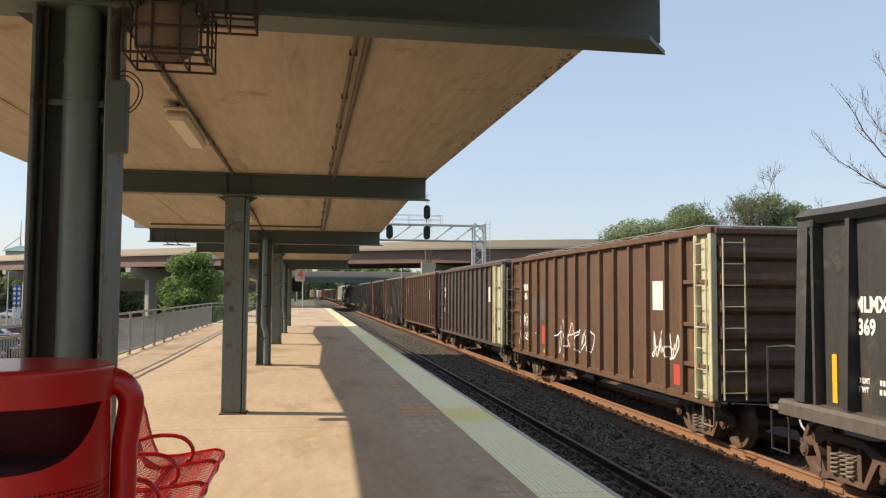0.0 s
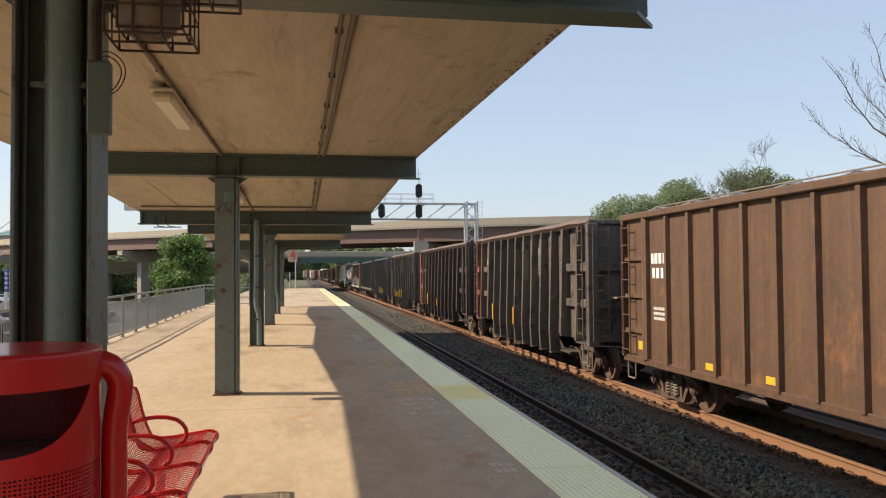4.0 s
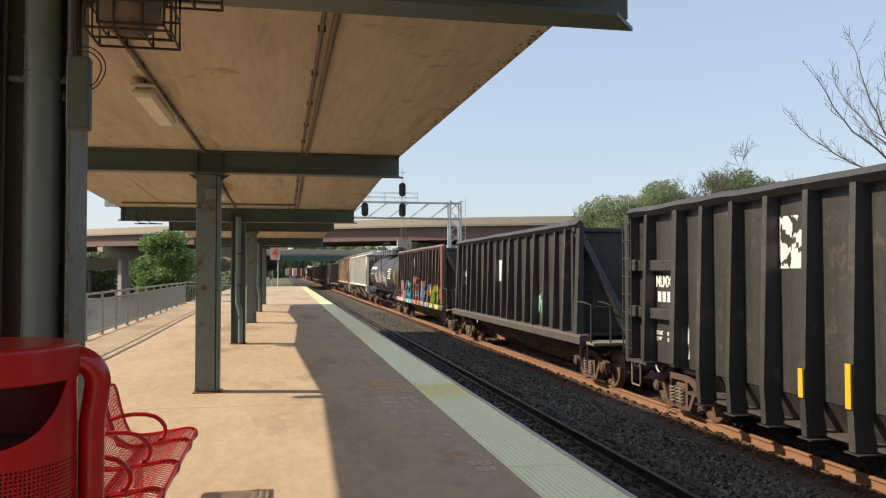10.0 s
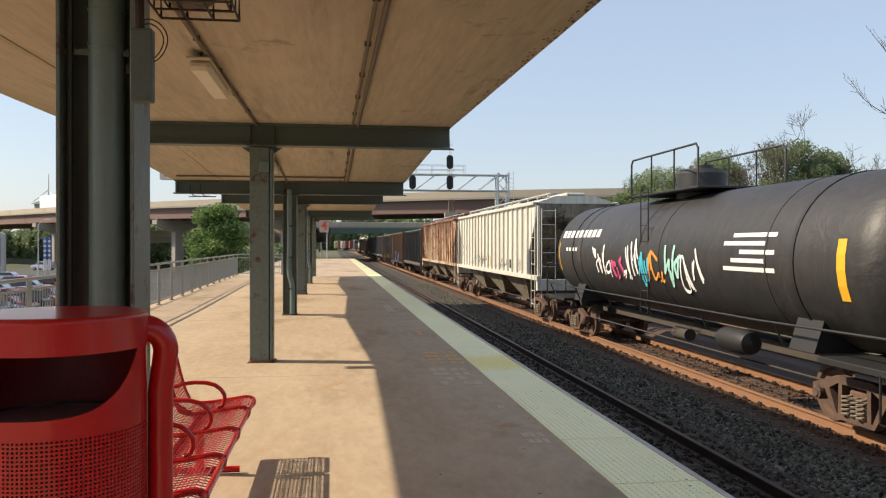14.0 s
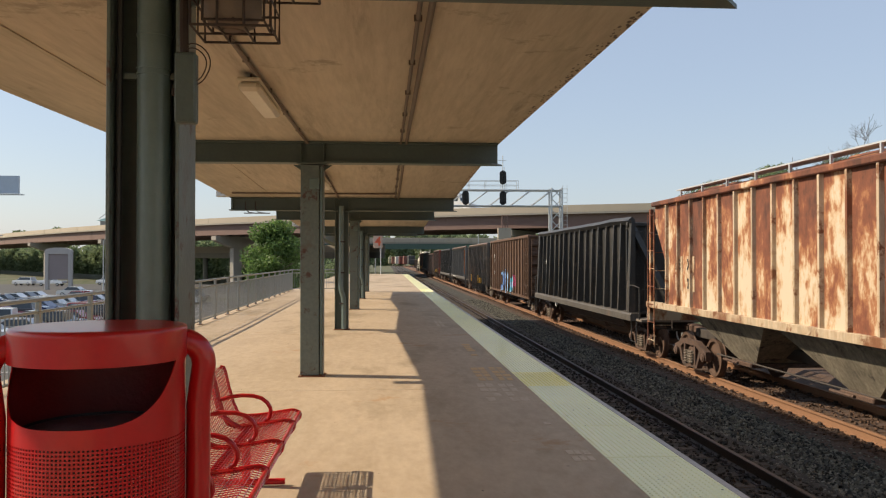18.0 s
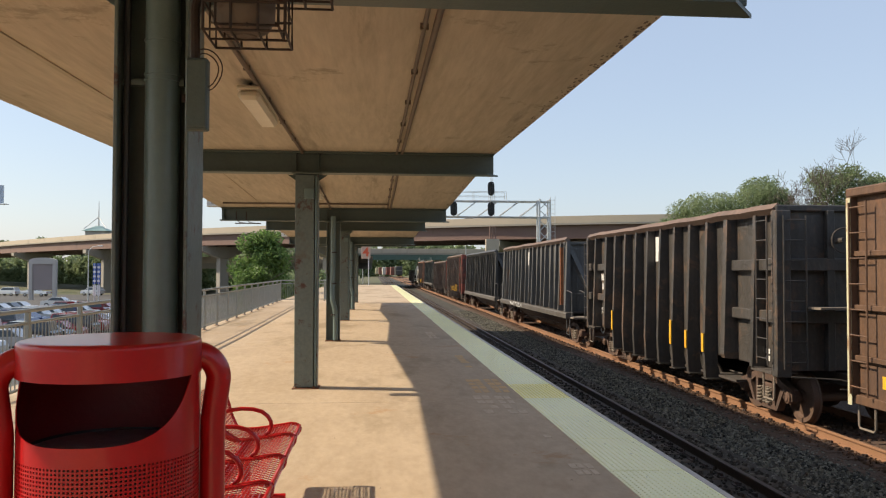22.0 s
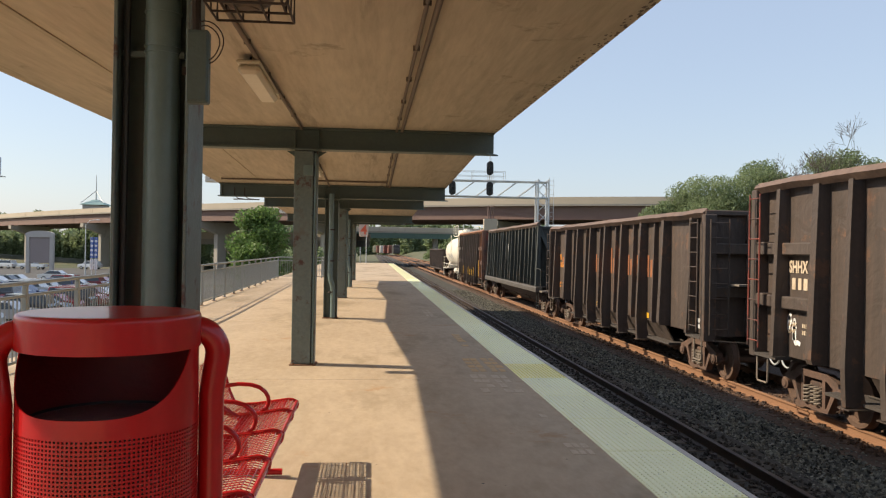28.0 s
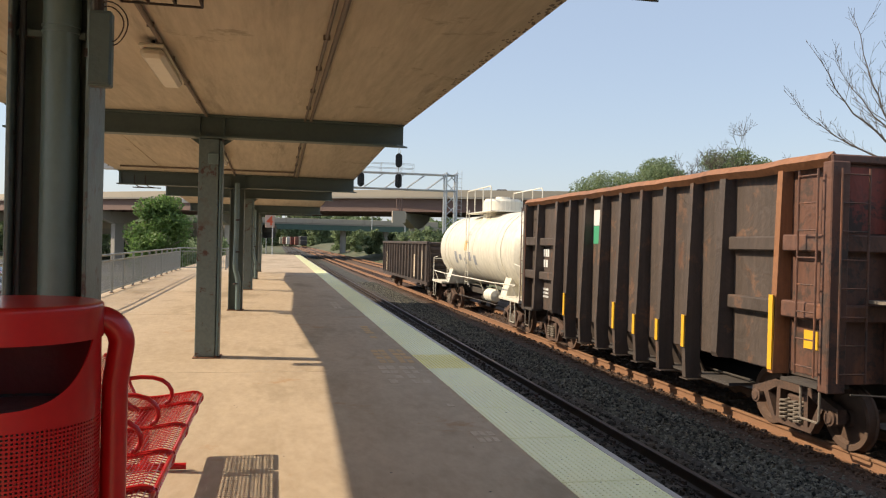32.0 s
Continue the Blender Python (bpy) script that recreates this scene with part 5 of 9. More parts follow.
def tub_car(near, far, coat, label, seed, posts=10, far_edge=None, near_end=None, marks=None, tone=None, top=4.02, beams=True, bay=2.05, brace_at=0.82, slim=False, rim=None, cap=None):
    """A tall gondola whose belly drops between the trucks, with deep tapering posts."""
    car, half = new_car("tub_gondola", label, near, far)
    rng = random.Random(seed)
    z0, z1, low = 1.0, top, 0.52
    brace_coat = rim or COAT["chord"]
    for sx in (-1, 1):
        x = sx * HALF
        wall = Geo().box((x - sx * 0.24, -half + 0.1, z0), (x - sx * 0.28, half - 0.1, z1))
        side = part("side_wall", wall, coat, car)
        drop = Geo().prism([(x - sx * 0.24, z0 + 0.02), (x - sx * 0.28, z0 + 0.02), (x - sx * 0.56, low), (x - sx * 0.52, low)], -half + bay + (0.3 if slim else 1.2), half - bay - (0.3 if slim else 1.2), "y")
        part("belly_wall", drop, coat, side)
        for k in range(posts):
            y = -half + bay + (2 * half - 2 * bay) * k / (posts - 1)
            inner = 0 < k < posts - 1
            if slim and k % 2:
                # a thin stiffener between two deep posts
                prof = [(x - sx * 0.25, z1 - 0.04), (x - sx * 0.13, z1 - 0.04), (x - sx * 0.08, z0 + 0.1), (x - sx * 0.1, z0), (x - sx * 0.25, z0)]
                part("stiffener", Geo().prism(prof, y - 0.035, y + 0.035, "y"), coat, side)
                continue
            foot = low - 0.03 if inner else z0
            inner_x = x - sx * 0.25
            prof = [(inner_x, z1 - 0.04), (x - sx * 0.04, z1 - 0.04), (x + sx * 0.05, z0 + 0.1), (x + sx * 0.02, foot + 0.02), (x - sx * 0.32, foot), (inner_x, foot + 0.3)]
            w = 0.06 if inner else 0.09
            part("post", Geo().prism(prof, y - w, y + w, "y"), coat, side)
            if inner:
                part("foot_plate", Geo().prism([(x - sx * 0.45, foot - 0.02), (x + sx * 0.03, foot - 0.02), (x + sx * 0.03, foot), (x - sx * 0.45, foot)], y - 0.15, y + 0.15, "y"), coat, side)
            if inner and not slim and sx < 0 and (near_end and k < 5 or rng.random() < 0.45):
                part("reflector", Geo().box((x - 0.075, y - 0.05, z0 + 0.05), (x - 0.05, y + 0.05, z0 + rng.choice((0.45, 0.62)))), MAT["yellow"], side)
        for s in (-1, 1):
            edge = far_edge if (s > 0 and far_edge) else near_end if (s < 0 and near_end) else coat
            part("corner_post", Geo().box((x - sx * 0.28, s * half - 0.1, z0 - 0.1), (x + sx * 0.0, s * half + 0.1, z1), 0.015), edge, side)
            part("bay_post", Geo().prism([(x - sx * 0.25, z1 - 0.04), (x - sx * 0.05, z1 - 0.04), (x + sx * 0.04, z0), (x - sx * 0.25, z0)], s * (half - brace_at) - 0.06, s * (half - brace_at) + 0.06, "y"), coat if edge is coat else brace_coat, side)
            if edge is not coat:
                part("end_panel", Geo().box((x - sx * 0.239, s * (half - brace_at + 0.06), z0 + 0.05), (x - sx * 0.228, s * (half - 0.11), z1 - (0.05 if rim else 0.9))), edge, side)
                if rim and sx < 0:
                    part("reflector", Geo().box((x - 0.06, s * (half - brace_at) - 0.05, z0 + 0.05), (x - 0.03, s * (half - brace_at) + 0.05, z0 + 1.15)), MAT["yellow"], side)
                    part("reflector", Geo().box((x + 0.218, s * (half - 0.7), z0 + 0.42), (x + 0.228, s * (half - 0.3), z0 + 0.68)), MAT["yellow"], side)
            for z in (z0 + 0.85, z0 + 1.8):
                if not beams:
                    continue
                part("side_beam", Geo().box((x - sx * 0.25, s * (half - bay + 0.12), z), (x - sx * 0.1, s * (half - 0.1), z + 0.22), 0.02), coat, side)
                part("stub_beam", Geo().box((x - sx * 0.25, s * (half + 0.05), z), (x - sx * 0.02, s * (half - (brace_at - 0.12 if rim else 0.35)), z + 0.24), 0.02), edge, side)
        # the top chord, with the dents of many loads
        n = 40
        pts = []
        for i in range(n + 1):
            y = -half + 2 * half * i / n
            pts.append((x - sx * 0.09 + 0.03 * noise.noise((y * 0.8, seed, 0)), y, z1 + 0.04 + 0.025 * noise.noise((y * 0.9, seed, 3)) - 0.02 * abs(noise.noise((y * 2.1, seed, 7)))))
        part("top_chord", Geo().tube(pts, 0.1, 4), brace_coat if coat in (COAT["black2"], COAT["soot_brown"], COAT["dark_brown"], COAT["scum"]) else coat, side)
    part("floor", Geo().box((-HALF + 0.25, -half + bay, low), (HALF - 0.1, half - bay, low + 0.05)), MAT["under"], car)
    part("load", Geo().box((-HALF + 0.3, -half + 0.2, z1 - 0.7), (HALF - 0.3, half - 0.2, z1 - 0.6)), MAT["under"], car)
    for s in (-1, 1):
        end_wall(car, s, half, z0, z1, near_end if (s < 0 and near_end) else coat, "barred", near_end if (s < 0 and near_end) else coat)
        if cap and s < 0:
            part("painted_panel", Geo().box((-HALF + 0.1, -half + 0.04, z0 + 2.06), (HALF - 0.1, -half + 0.052, z1 - 0.06)), cap, car, "dull red upper end sheet")
        ladder(car, -HALF - 0.1, s * (half - 0.25), z0 + 0.1, z1 - 0.1, near_end or coat, "y", 0.4, 8)
        part("step_plate", Geo().box((-HALF, s * (half - 0.9), 0.93), (-HALF + 0.5, s * (half - 0.1), 0.98)), MAT["under"], car)
    high = marks is not None and far_edge is not None
    text_plate(car, -HALF + 0.235, half - 1.63, 3.1 if high else 2.5, seed, material=tone, lines=marks, gap=0.58 if high else 0.3)
    bars(car, -HALF + 0.235, -half + 0.6, 1.25, 2, 0.09, 0.6, MAT["white"], 0.5, seed)
    underframe(car, half, 1.3)
    stirrups(car, half)
    return car, half


def sill_car(near, far, coat, label, seed, posts=17, sill=None, mark=None, marks=None):
    """A tall gondola on a deep side sill, rounded bellies below, braced ends over open platforms."""
    car, half = new_car("sill_gondola", label, near, far)
    rng = random.Random(seed)
    z0, z1 = 1.25, 3.93
    for sx in (-1, 1):
        x = sx * HALF
        side = part("side_wall", Geo().box((x - sx * 0.2, -half + 0.05, z0), (x - sx * 0.24, half - 0.05, z1)), coat, car)
        for k in range(posts):
            y = -half + 0.1 + (2 * half - 0.2) * k / (posts - 1)
            deep = k % 3 == 1
            w = (0.06 if deep else 0.045) if 0 < k < posts - 1 else 0.12
            prof = [(x - sx * 0.21, z1), (x - sx * (0.07 if deep else 0.1), z1), (x + sx * (0.035 if deep else -0.01), z0 + 0.02), (x - sx * 0.21, z0)]
            part("post", Geo().prism(prof, y - w, y + w, "y"), coat, side)
            if sx < 0 and k in (4, 7, 9, 12, 15):
                part("reflector", Geo().box((x + 0.185, y + 0.4, z0 + 0.06), (x + 0.205, y + 0.5, z0 + 0.74)), MAT["yellow"], side)
        part("side_sill", Geo().prism([(x - sx * 0.24, 1.03), (x + sx * 0.06, 1.03), (x + sx * 0.06, 1.2), (x + sx * 0.02, 1.25), (x - sx * 0.24, 1.25)], -half - 0.4, half + 0.4, "y"), sill or COAT["dusty_sill"], side)
        n, pts = 30, []
        for i in range(n + 1):
            y = -half + 2 * half * i / n
            pts.append((x - sx * 0.12, y, z1 + 0.04 + 0.03 * noise.noise((y * 0.5, seed, 1))))
        part("top_chord", Geo().tube(pts, 0.11, 4), coat if coat is COAT["black"] else COAT["chord"], side)
    # bellies
    reach = half - 2.0
    hull = [(-reach, 1.12)] + [(-reach + 1.9 * (1 - math.cos(a)), 1.12 - 0.78 * math.sin(a)) for a in (math.pi / 2 * k / 8 for k in range(1, 9))]
    for c in (-reach / 3, reach / 3):
        hull += [(c - 0.5, 0.36), (c, 0.62), (c + 0.5, 0.36)]
    hull += [(-p, q) for p, q in reversed(hull[:9])]
    g = Geo()
    n = len(hull)

    def beam(q):
        return 0.55 + 0.85 * (q - 0.36) / 0.84

    g.add([(sx * beam(q), p, q) for sx in (-1, 1) for p, q in hull], [(i, i + 1, n + i + 1, n + i) for i in range(n - 1)])
    for sx in (-1, 1):
        for p, q in zip(hull, hull[1:]):
            g.add([(sx * beam(p[1]), p[0], p[1]), (sx * beam(q[1]), q[0], q[1]), (sx * beam(1.2), q[0], 1.2), (sx * beam(1.2), p[0], 1.2)], [(0, 1, 2, 3)])
    part("belly", g, MAT["black"], car, "dark rounded underbody")
    part("floor", Geo().box((-HALF + 0.12, -half, 1.2), (HALF - 0.12, half, 1.26)), MAT["under"], car)
    part("load", Geo().box((-HALF + 0.28, -half + 0.5, z1 - 0.8), (HALF - 0.28, half - 0.5, z1 - 0.7)), MAT["under"], car)
    for s in (-1, 1):
        end_wall(car, s, half - 0.25, z0, z1 - 0.12, coat, "braced", coat)
        part("end_platform", Geo().box((-HALF + 0.1, s * half, 1.03), (HALF - 0.1, s * (half + 0.9), 1.1), 0.01), MAT["truck_grey"], car, "dusty end platform")
        for x in (-HALF + 0.06, -HALF + 0.55):
            part("handrail", Geo().tube([(x, s * (half + 0.85), 1.1), (x, s * (half + 0.85), 2.0), (x, s * (half + 0.35), 2.05), (x, s * (half + 0.02), 2.05)], 0.02, 6), coat, car)
        part("handrail", Geo().tube([(-HALF + 0.1, s * (half + 0.85), 1.95), (0.2, s * (half + 0.85), 1.95)], 0.018, 6), coat, car)
        step = [(-HALF + 0.02, s * (half + 0.25), 1.03), (-HALF + 0.02, s * (half + 0.25), 0.45), (-HALF + 0.02, s * (half + 0.7), 0.45), (-HALF + 0.02, s * (half + 0.7), 1.03)]
        part("step", Geo().tube(step, 0.018, 6), coat, car)
    text_plate(car, -HALF + 0.2, half - 1.76, 2.6, seed, material=mark, lines=marks)
    g = Geo()
    y = -half + 1.9
    for lo, hi in (((y, 1.55), (y + 0.45, 1.58)), ((y, 1.94), (y + 0.45, 1.97)), ((y, 1.55), (y + 0.03, 1.97)), ((y + 0.42, 1.55), (y + 0.45, 1.97)), ((y + 0.18, 1.68), (y + 0.21, 1.97)), ((y, 1.66), (y + 0.45, 1.69))):
        g.box((-HALF + 0.192, lo[0], lo[1]), (-HALF + 0.202, hi[0], hi[1]))
    part("stencil_panel", g, MAT["white"], car)
    bars(car, -HALF + 0.2, y - 0.02, 2.04, 2, 0.07, 0.46, MAT["white"], 0.5, seed)
    underframe(car, half, 0.35)
    return car, half


def rib_car(near, far, coat, label, seed, near_corner=None, posts=13, rail_top=True, placard=True, corner_width=0.6, marks=None):
    """A high straight-sided gondola with slim posts, corrugated ends and a barred bay at each end."""
    car, half = new_car("high_side_gondola", label, near, far)
    z0, z1, bay = 0.92, 3.93, 1.15
    corner = near_corner or coat
    for sx in (-1, 1):
        x = sx * HALF
        side = part("side_wall", Geo().box((x - sx * 0.06, -half + 0.05, z0), (x - sx * 0.1, half - 0.05, z1)), coat, car)
        for k in range(posts):
            y = -half + bay + 0.8 + (2 * half - 2 * bay - 0.9) * k / (posts - 1)
            prof = [(x - sx * 0.07, y - 0.07), (x + sx * 0.03, y - 0.045), (x + sx * 0.03, y + 0.045), (x - sx * 0.07, y + 0.07)]
            part("post", Geo().prism(prof, z0 + 0.02, z1 - 0.04, "z"), coat, side)
        for y in (half - 0.06, half - bay, -half + 0.06, -half + bay + 0.05, -half + corner_width):
            part("bay_post", Geo().box((x - sx * 0.08, y - 0.06, z0), (x + sx * 0.04, y + 0.06, z1), 0.01), corner if y < -half + corner_width + 0.1 else coat, side)
        for s in (-1, 1):
            for z in (z0 + 0.55, z0 + 1.3, z0 + 2.1):
                part("bay_beam", Geo().box((x - sx * 0.06, s * (half - bay), z), (x + sx * 0.01, s * (half - 0.1), z + 0.08), 0.008), coat, side)
        if near_corner:
            part("corner_panel", Geo().box((x - sx * 0.058, -half + 0.05, z0), (x - sx * 0.045, -half + corner_width, z1)), corner, side, "pale cream corner panel")
        part("bottom_sill", Geo().box((x - sx * 0.12, -half, z0 - 0.1), (x + sx * 0.0, half, z0 + 0.04), 0.01), coat, side)
        part("top_chord", Geo().box((x - sx * 0.13, -half, z1 - 0.02), (x + sx * 0.05, half, z1 + 0.12), 0.02), coat, side)
    part("floor", Geo().box((-HALF + 0.1, -half, z0), (HALF - 0.1, half, z0 + 0.06)), MAT["under"], car)
    part("load", Geo().box((-HALF + 0.15, -half + 0.2, z1 - 0.5), (HALF - 0.15, half - 0.2, z1 - 0.4)), MAT["under"], car)
    for s in (-1, 1):
        end_wall(car, s, half, z0, z1, coat, "corrugated", corner)
        ladder(car, -HALF - 0.07, s * (half - 0.33), z0 + 0.05, z1 - 0.1, corner if s < 0 else coat, "y", 0.42, 8)
    if rail_top:
        # light hoops over the open top
        for k in range(9):
            y = -half + 1 + (2 * half - 2) * k / 8
            part("cover_hoop", Geo().tube([(-HALF + 0.1, y, z1 + 0.12), (-HALF + 0.4, y, z1 + 0.22), (HALF - 0.4, y, z1 + 0.22), (HALF - 0.1, y, z1 + 0.12)], 0.018, 6), MAT["galv"], car)
        part("cover_rope", Geo().tube([(-HALF + 0.35, -half + 1, z1 + 0.23), (-HALF + 0.35, half - 1, z1 + 0.23)], 0.014, 6), MAT["truck_grey"], car)
    text_plate(car, -HALF + 0.06, half - 2.05, 2.95, seed, lines=marks)
    for k in (2, 4, 7, 9):
        y = half - bay - 0.8 - k * 0.95
        plate(car, "reflector", -HALF + 0.058, y, y + 0.26, z0 + 0.1, z0 + 0.22, MAT["yellow"])
    plate(car, "reflector", -HALF + 0.055, half - 1.0, half - 0.7, z0 + 0.2, z0 + 0.38, MAT["yellow"])
    if placard:
        plate(car, "placard", -HALF + 0.058, -half + 2.04, -half + 2.66, 2.5, 3.1, MAT["placard"], "white paper placard")
    underframe(car, half, 1.42)
    stirrups(car, half)
    return car, half


def hopper_car(near, far, coat, label, seed, posts=19, marks=True, rib_coat=None):
    """A covered hopper: ribbed sides cut back at the ends, three pyramid hoppers, roof walk, end ladders."""
    car, half = new_car("covered_hopper", label, near, far)
    z0, z1 = 1.66, 4.26
    for sx in (-1, 1):
        x = sx * HALF
        outline = [(-half, z1), (-half, z1 - 0.5), (-half + 0.98, z0 + 0.85), (-half + 0.98, z0), (half - 0.98, z0), (half - 0.98, z0 + 0.85), (half, z1 - 0.5), (half, z1)]
        side = part("side_wall", Geo().prism(outline, x - sx * 0.06, x - sx * 0.1, "x"), coat, car)
        for k in range(posts):
            y = -half + 1.0 + (2 * half - 2.0) * k / (posts - 1)
            prof = [(x - sx * 0.07, y - 0.05), (x + sx * 0.02, y - 0.03), (x + sx * 0.02, y + 0.03), (x - sx * 0.07, y + 0.05)]
            part("post", Geo().prism(prof, z0, z1 - 0.02, "z"), rib_coat or coat, side)
            if k and sx < 0:
                step = (2 * half - 2.0) / (posts - 1)
                part("panel", Geo().box((x + 0.052, y - step + 0.05, z0 + 0.02), (x + 0.059, y - 0.05, z1 - 0.06)), coat, side)
        part("side_sill", Geo().box((x - sx * 0.12, -half - 0.5, z0 - 0.14), (x + sx * 0.03, half + 0.5, z0 + 0.02), 0.01), rib_coat or coat, side)
        part("eave", Geo().box((x - sx * 0.14, -half, z1 - 0.06), (x + sx * 0.05, half, z1 + 0.06), 0.02), coat, side)
    roof = Geo().prism([(-HALF, z1), (-0.7, z1 + 0.28), (0.7, z1 + 0.28), (HALF, z1)], -half, half, "y")
    part("roof", roof, coat, car)
    walk_way = part("roof_walk", Geo().box((-0.95, -half + 0.1, z1 + 0.36), (-0.6, half - 0.1, z1 + 0.39)), MAT["galv"], car)
    for k in range(12):
        y = -half + 0.4 + (2 * half - 0.8) * k / 11
        part("bracket", Geo().box((-0.95, y - 0.02, z1 + 0.16), (-0.9, y + 0.02, z1 + 0.36)), MAT["galv"], walk_way)
    for k in range(3):
        part("hatch_cover", Geo().box((-0.35, -half + 1.2 + k * (2 * half - 2.4) / 2 - 1.2, z1 + 0.28), (0.35, -half + 1.2 + k * (2 * half - 2.4) / 2 + 1.2, z1 + 0.4), 0.04), coat, car)
    span = 2 * half - 3.6
    for k in range(3):
        c = -span / 2 + span * (k + 0.5) / 3
        w = span / 6
        g = Geo()
        top = [(-HALF + 0.12, c - w, z0), (HALF - 0.12, c - w, z0), (HALF - 0.12, c + w, z0), (-HALF + 0.12, c + w, z0)]
        low = [(-0.8, c - 0.42, 0.6), (0.8, c - 0.42, 0.6), (0.8, c + 0.42, 0.6), (-0.8, c + 0.42, 0.6)]
        g.add(top + low, [(0, 1, 5, 4), (1, 2, 6, 5), (2, 3, 7, 6), (3, 0, 4, 7), (4, 5, 6, 7)])
        hop = part("hopper", g, MAT["hopper_grime_shade"], car)
        part("outlet_gate", Geo().box((-0.95, c - 0.48, 0.5), (0.95, c + 0.48, 0.6), 0.02), MAT["truck_rust"], hop)
        part("gate_lever", Geo().tube([(-1.15, c - 0.3, 0.6), (-1.15, c + 0.4, 0.6)], 0.03, 6), MAT["truck_rust"], hop)
    for s in (-1, 1):
        slope = Geo().prism([(s * half, z1), (s * half, z1 - 0.5), (s * (half - 2.1), z0 - 0.1), (s * (half - 2.2), z0 - 0.1), (s * (half - 0.1), z1)], -HALF + 0.1, HALF - 0.1, "x")
        # grime instead of the coat: its dark tone also paints the overhang's shade
        part("slope_sheet", slope, MAT["hopper_grime_shade"], car, "grimy sloping end sheet, darkened for shade")
        part("end_sill", Geo().box((-HALF, s * (half + 0.5), z0 - 0.5), (HALF, s * (half + 0.3), z0 - 0.1), 0.01), coat, car)
        for x in (-HALF + 0.08, HALF - 0.08):
            part("end_post", Geo().box((x - 0.05, s * (half + 0.3), z0 - 0.3), (x + 0.05, s * (half + 0.4), z1 - 0.1), 0.01), coat, car)
        ladder(car, -HALF - 0.04, s * (half + 0.05), 0.55, z1 - 0.2, coat, "y", 0.5, 8)
        ladder(car, -HALF + 0.42, s * (half + 0.44), 0.9, z1 - 0.2, coat, "x", 0.5, 7)
    if marks:
        step = (2 * half - 2.0) / (posts - 1)
        for k, body in enumerate(("M", "W", "C", "X")):
            letters(car, body, -HALF + 0.05, half - 1.0 - step * (k + 1.0) + 0.42, 2.98, 0.25, MAT["black"], 1.0, 0.012)
        for k, body in enumerate(("46", "25")):
            letters(car, body, -HALF + 0.05, half - 1.0 - step * (k + 1.0) + 0.52, 2.55, 0.25, MAT["black"], 1.0, 0.012)
        bars(car, -HALF + 0.05, half - 1.0 - step * 3.0 + 0.1, 2.55, 1, 0.25, 0.4, MAT["black"], seed=seed)
        letters(car, "LD LMT", -HALF + 0.05, half - 1.0 - step + 0.5, 2.3, 0.09, MAT["black"], 1.0, 0.012)
        letters(car, "LT WT", -HALF + 0.05, half - 1.0 - step + 0.5, 2.16, 0.09, MAT["black"], 1.0, 0.012)
        bars(car, -HALF + 0.05, half - 1.0 - step * 2 + 0.1, 2.16, 2, 0.09, 0.4, MAT["black"], 0.55, seed + 2)
    underframe(car, half, 1.3)
    return car, half


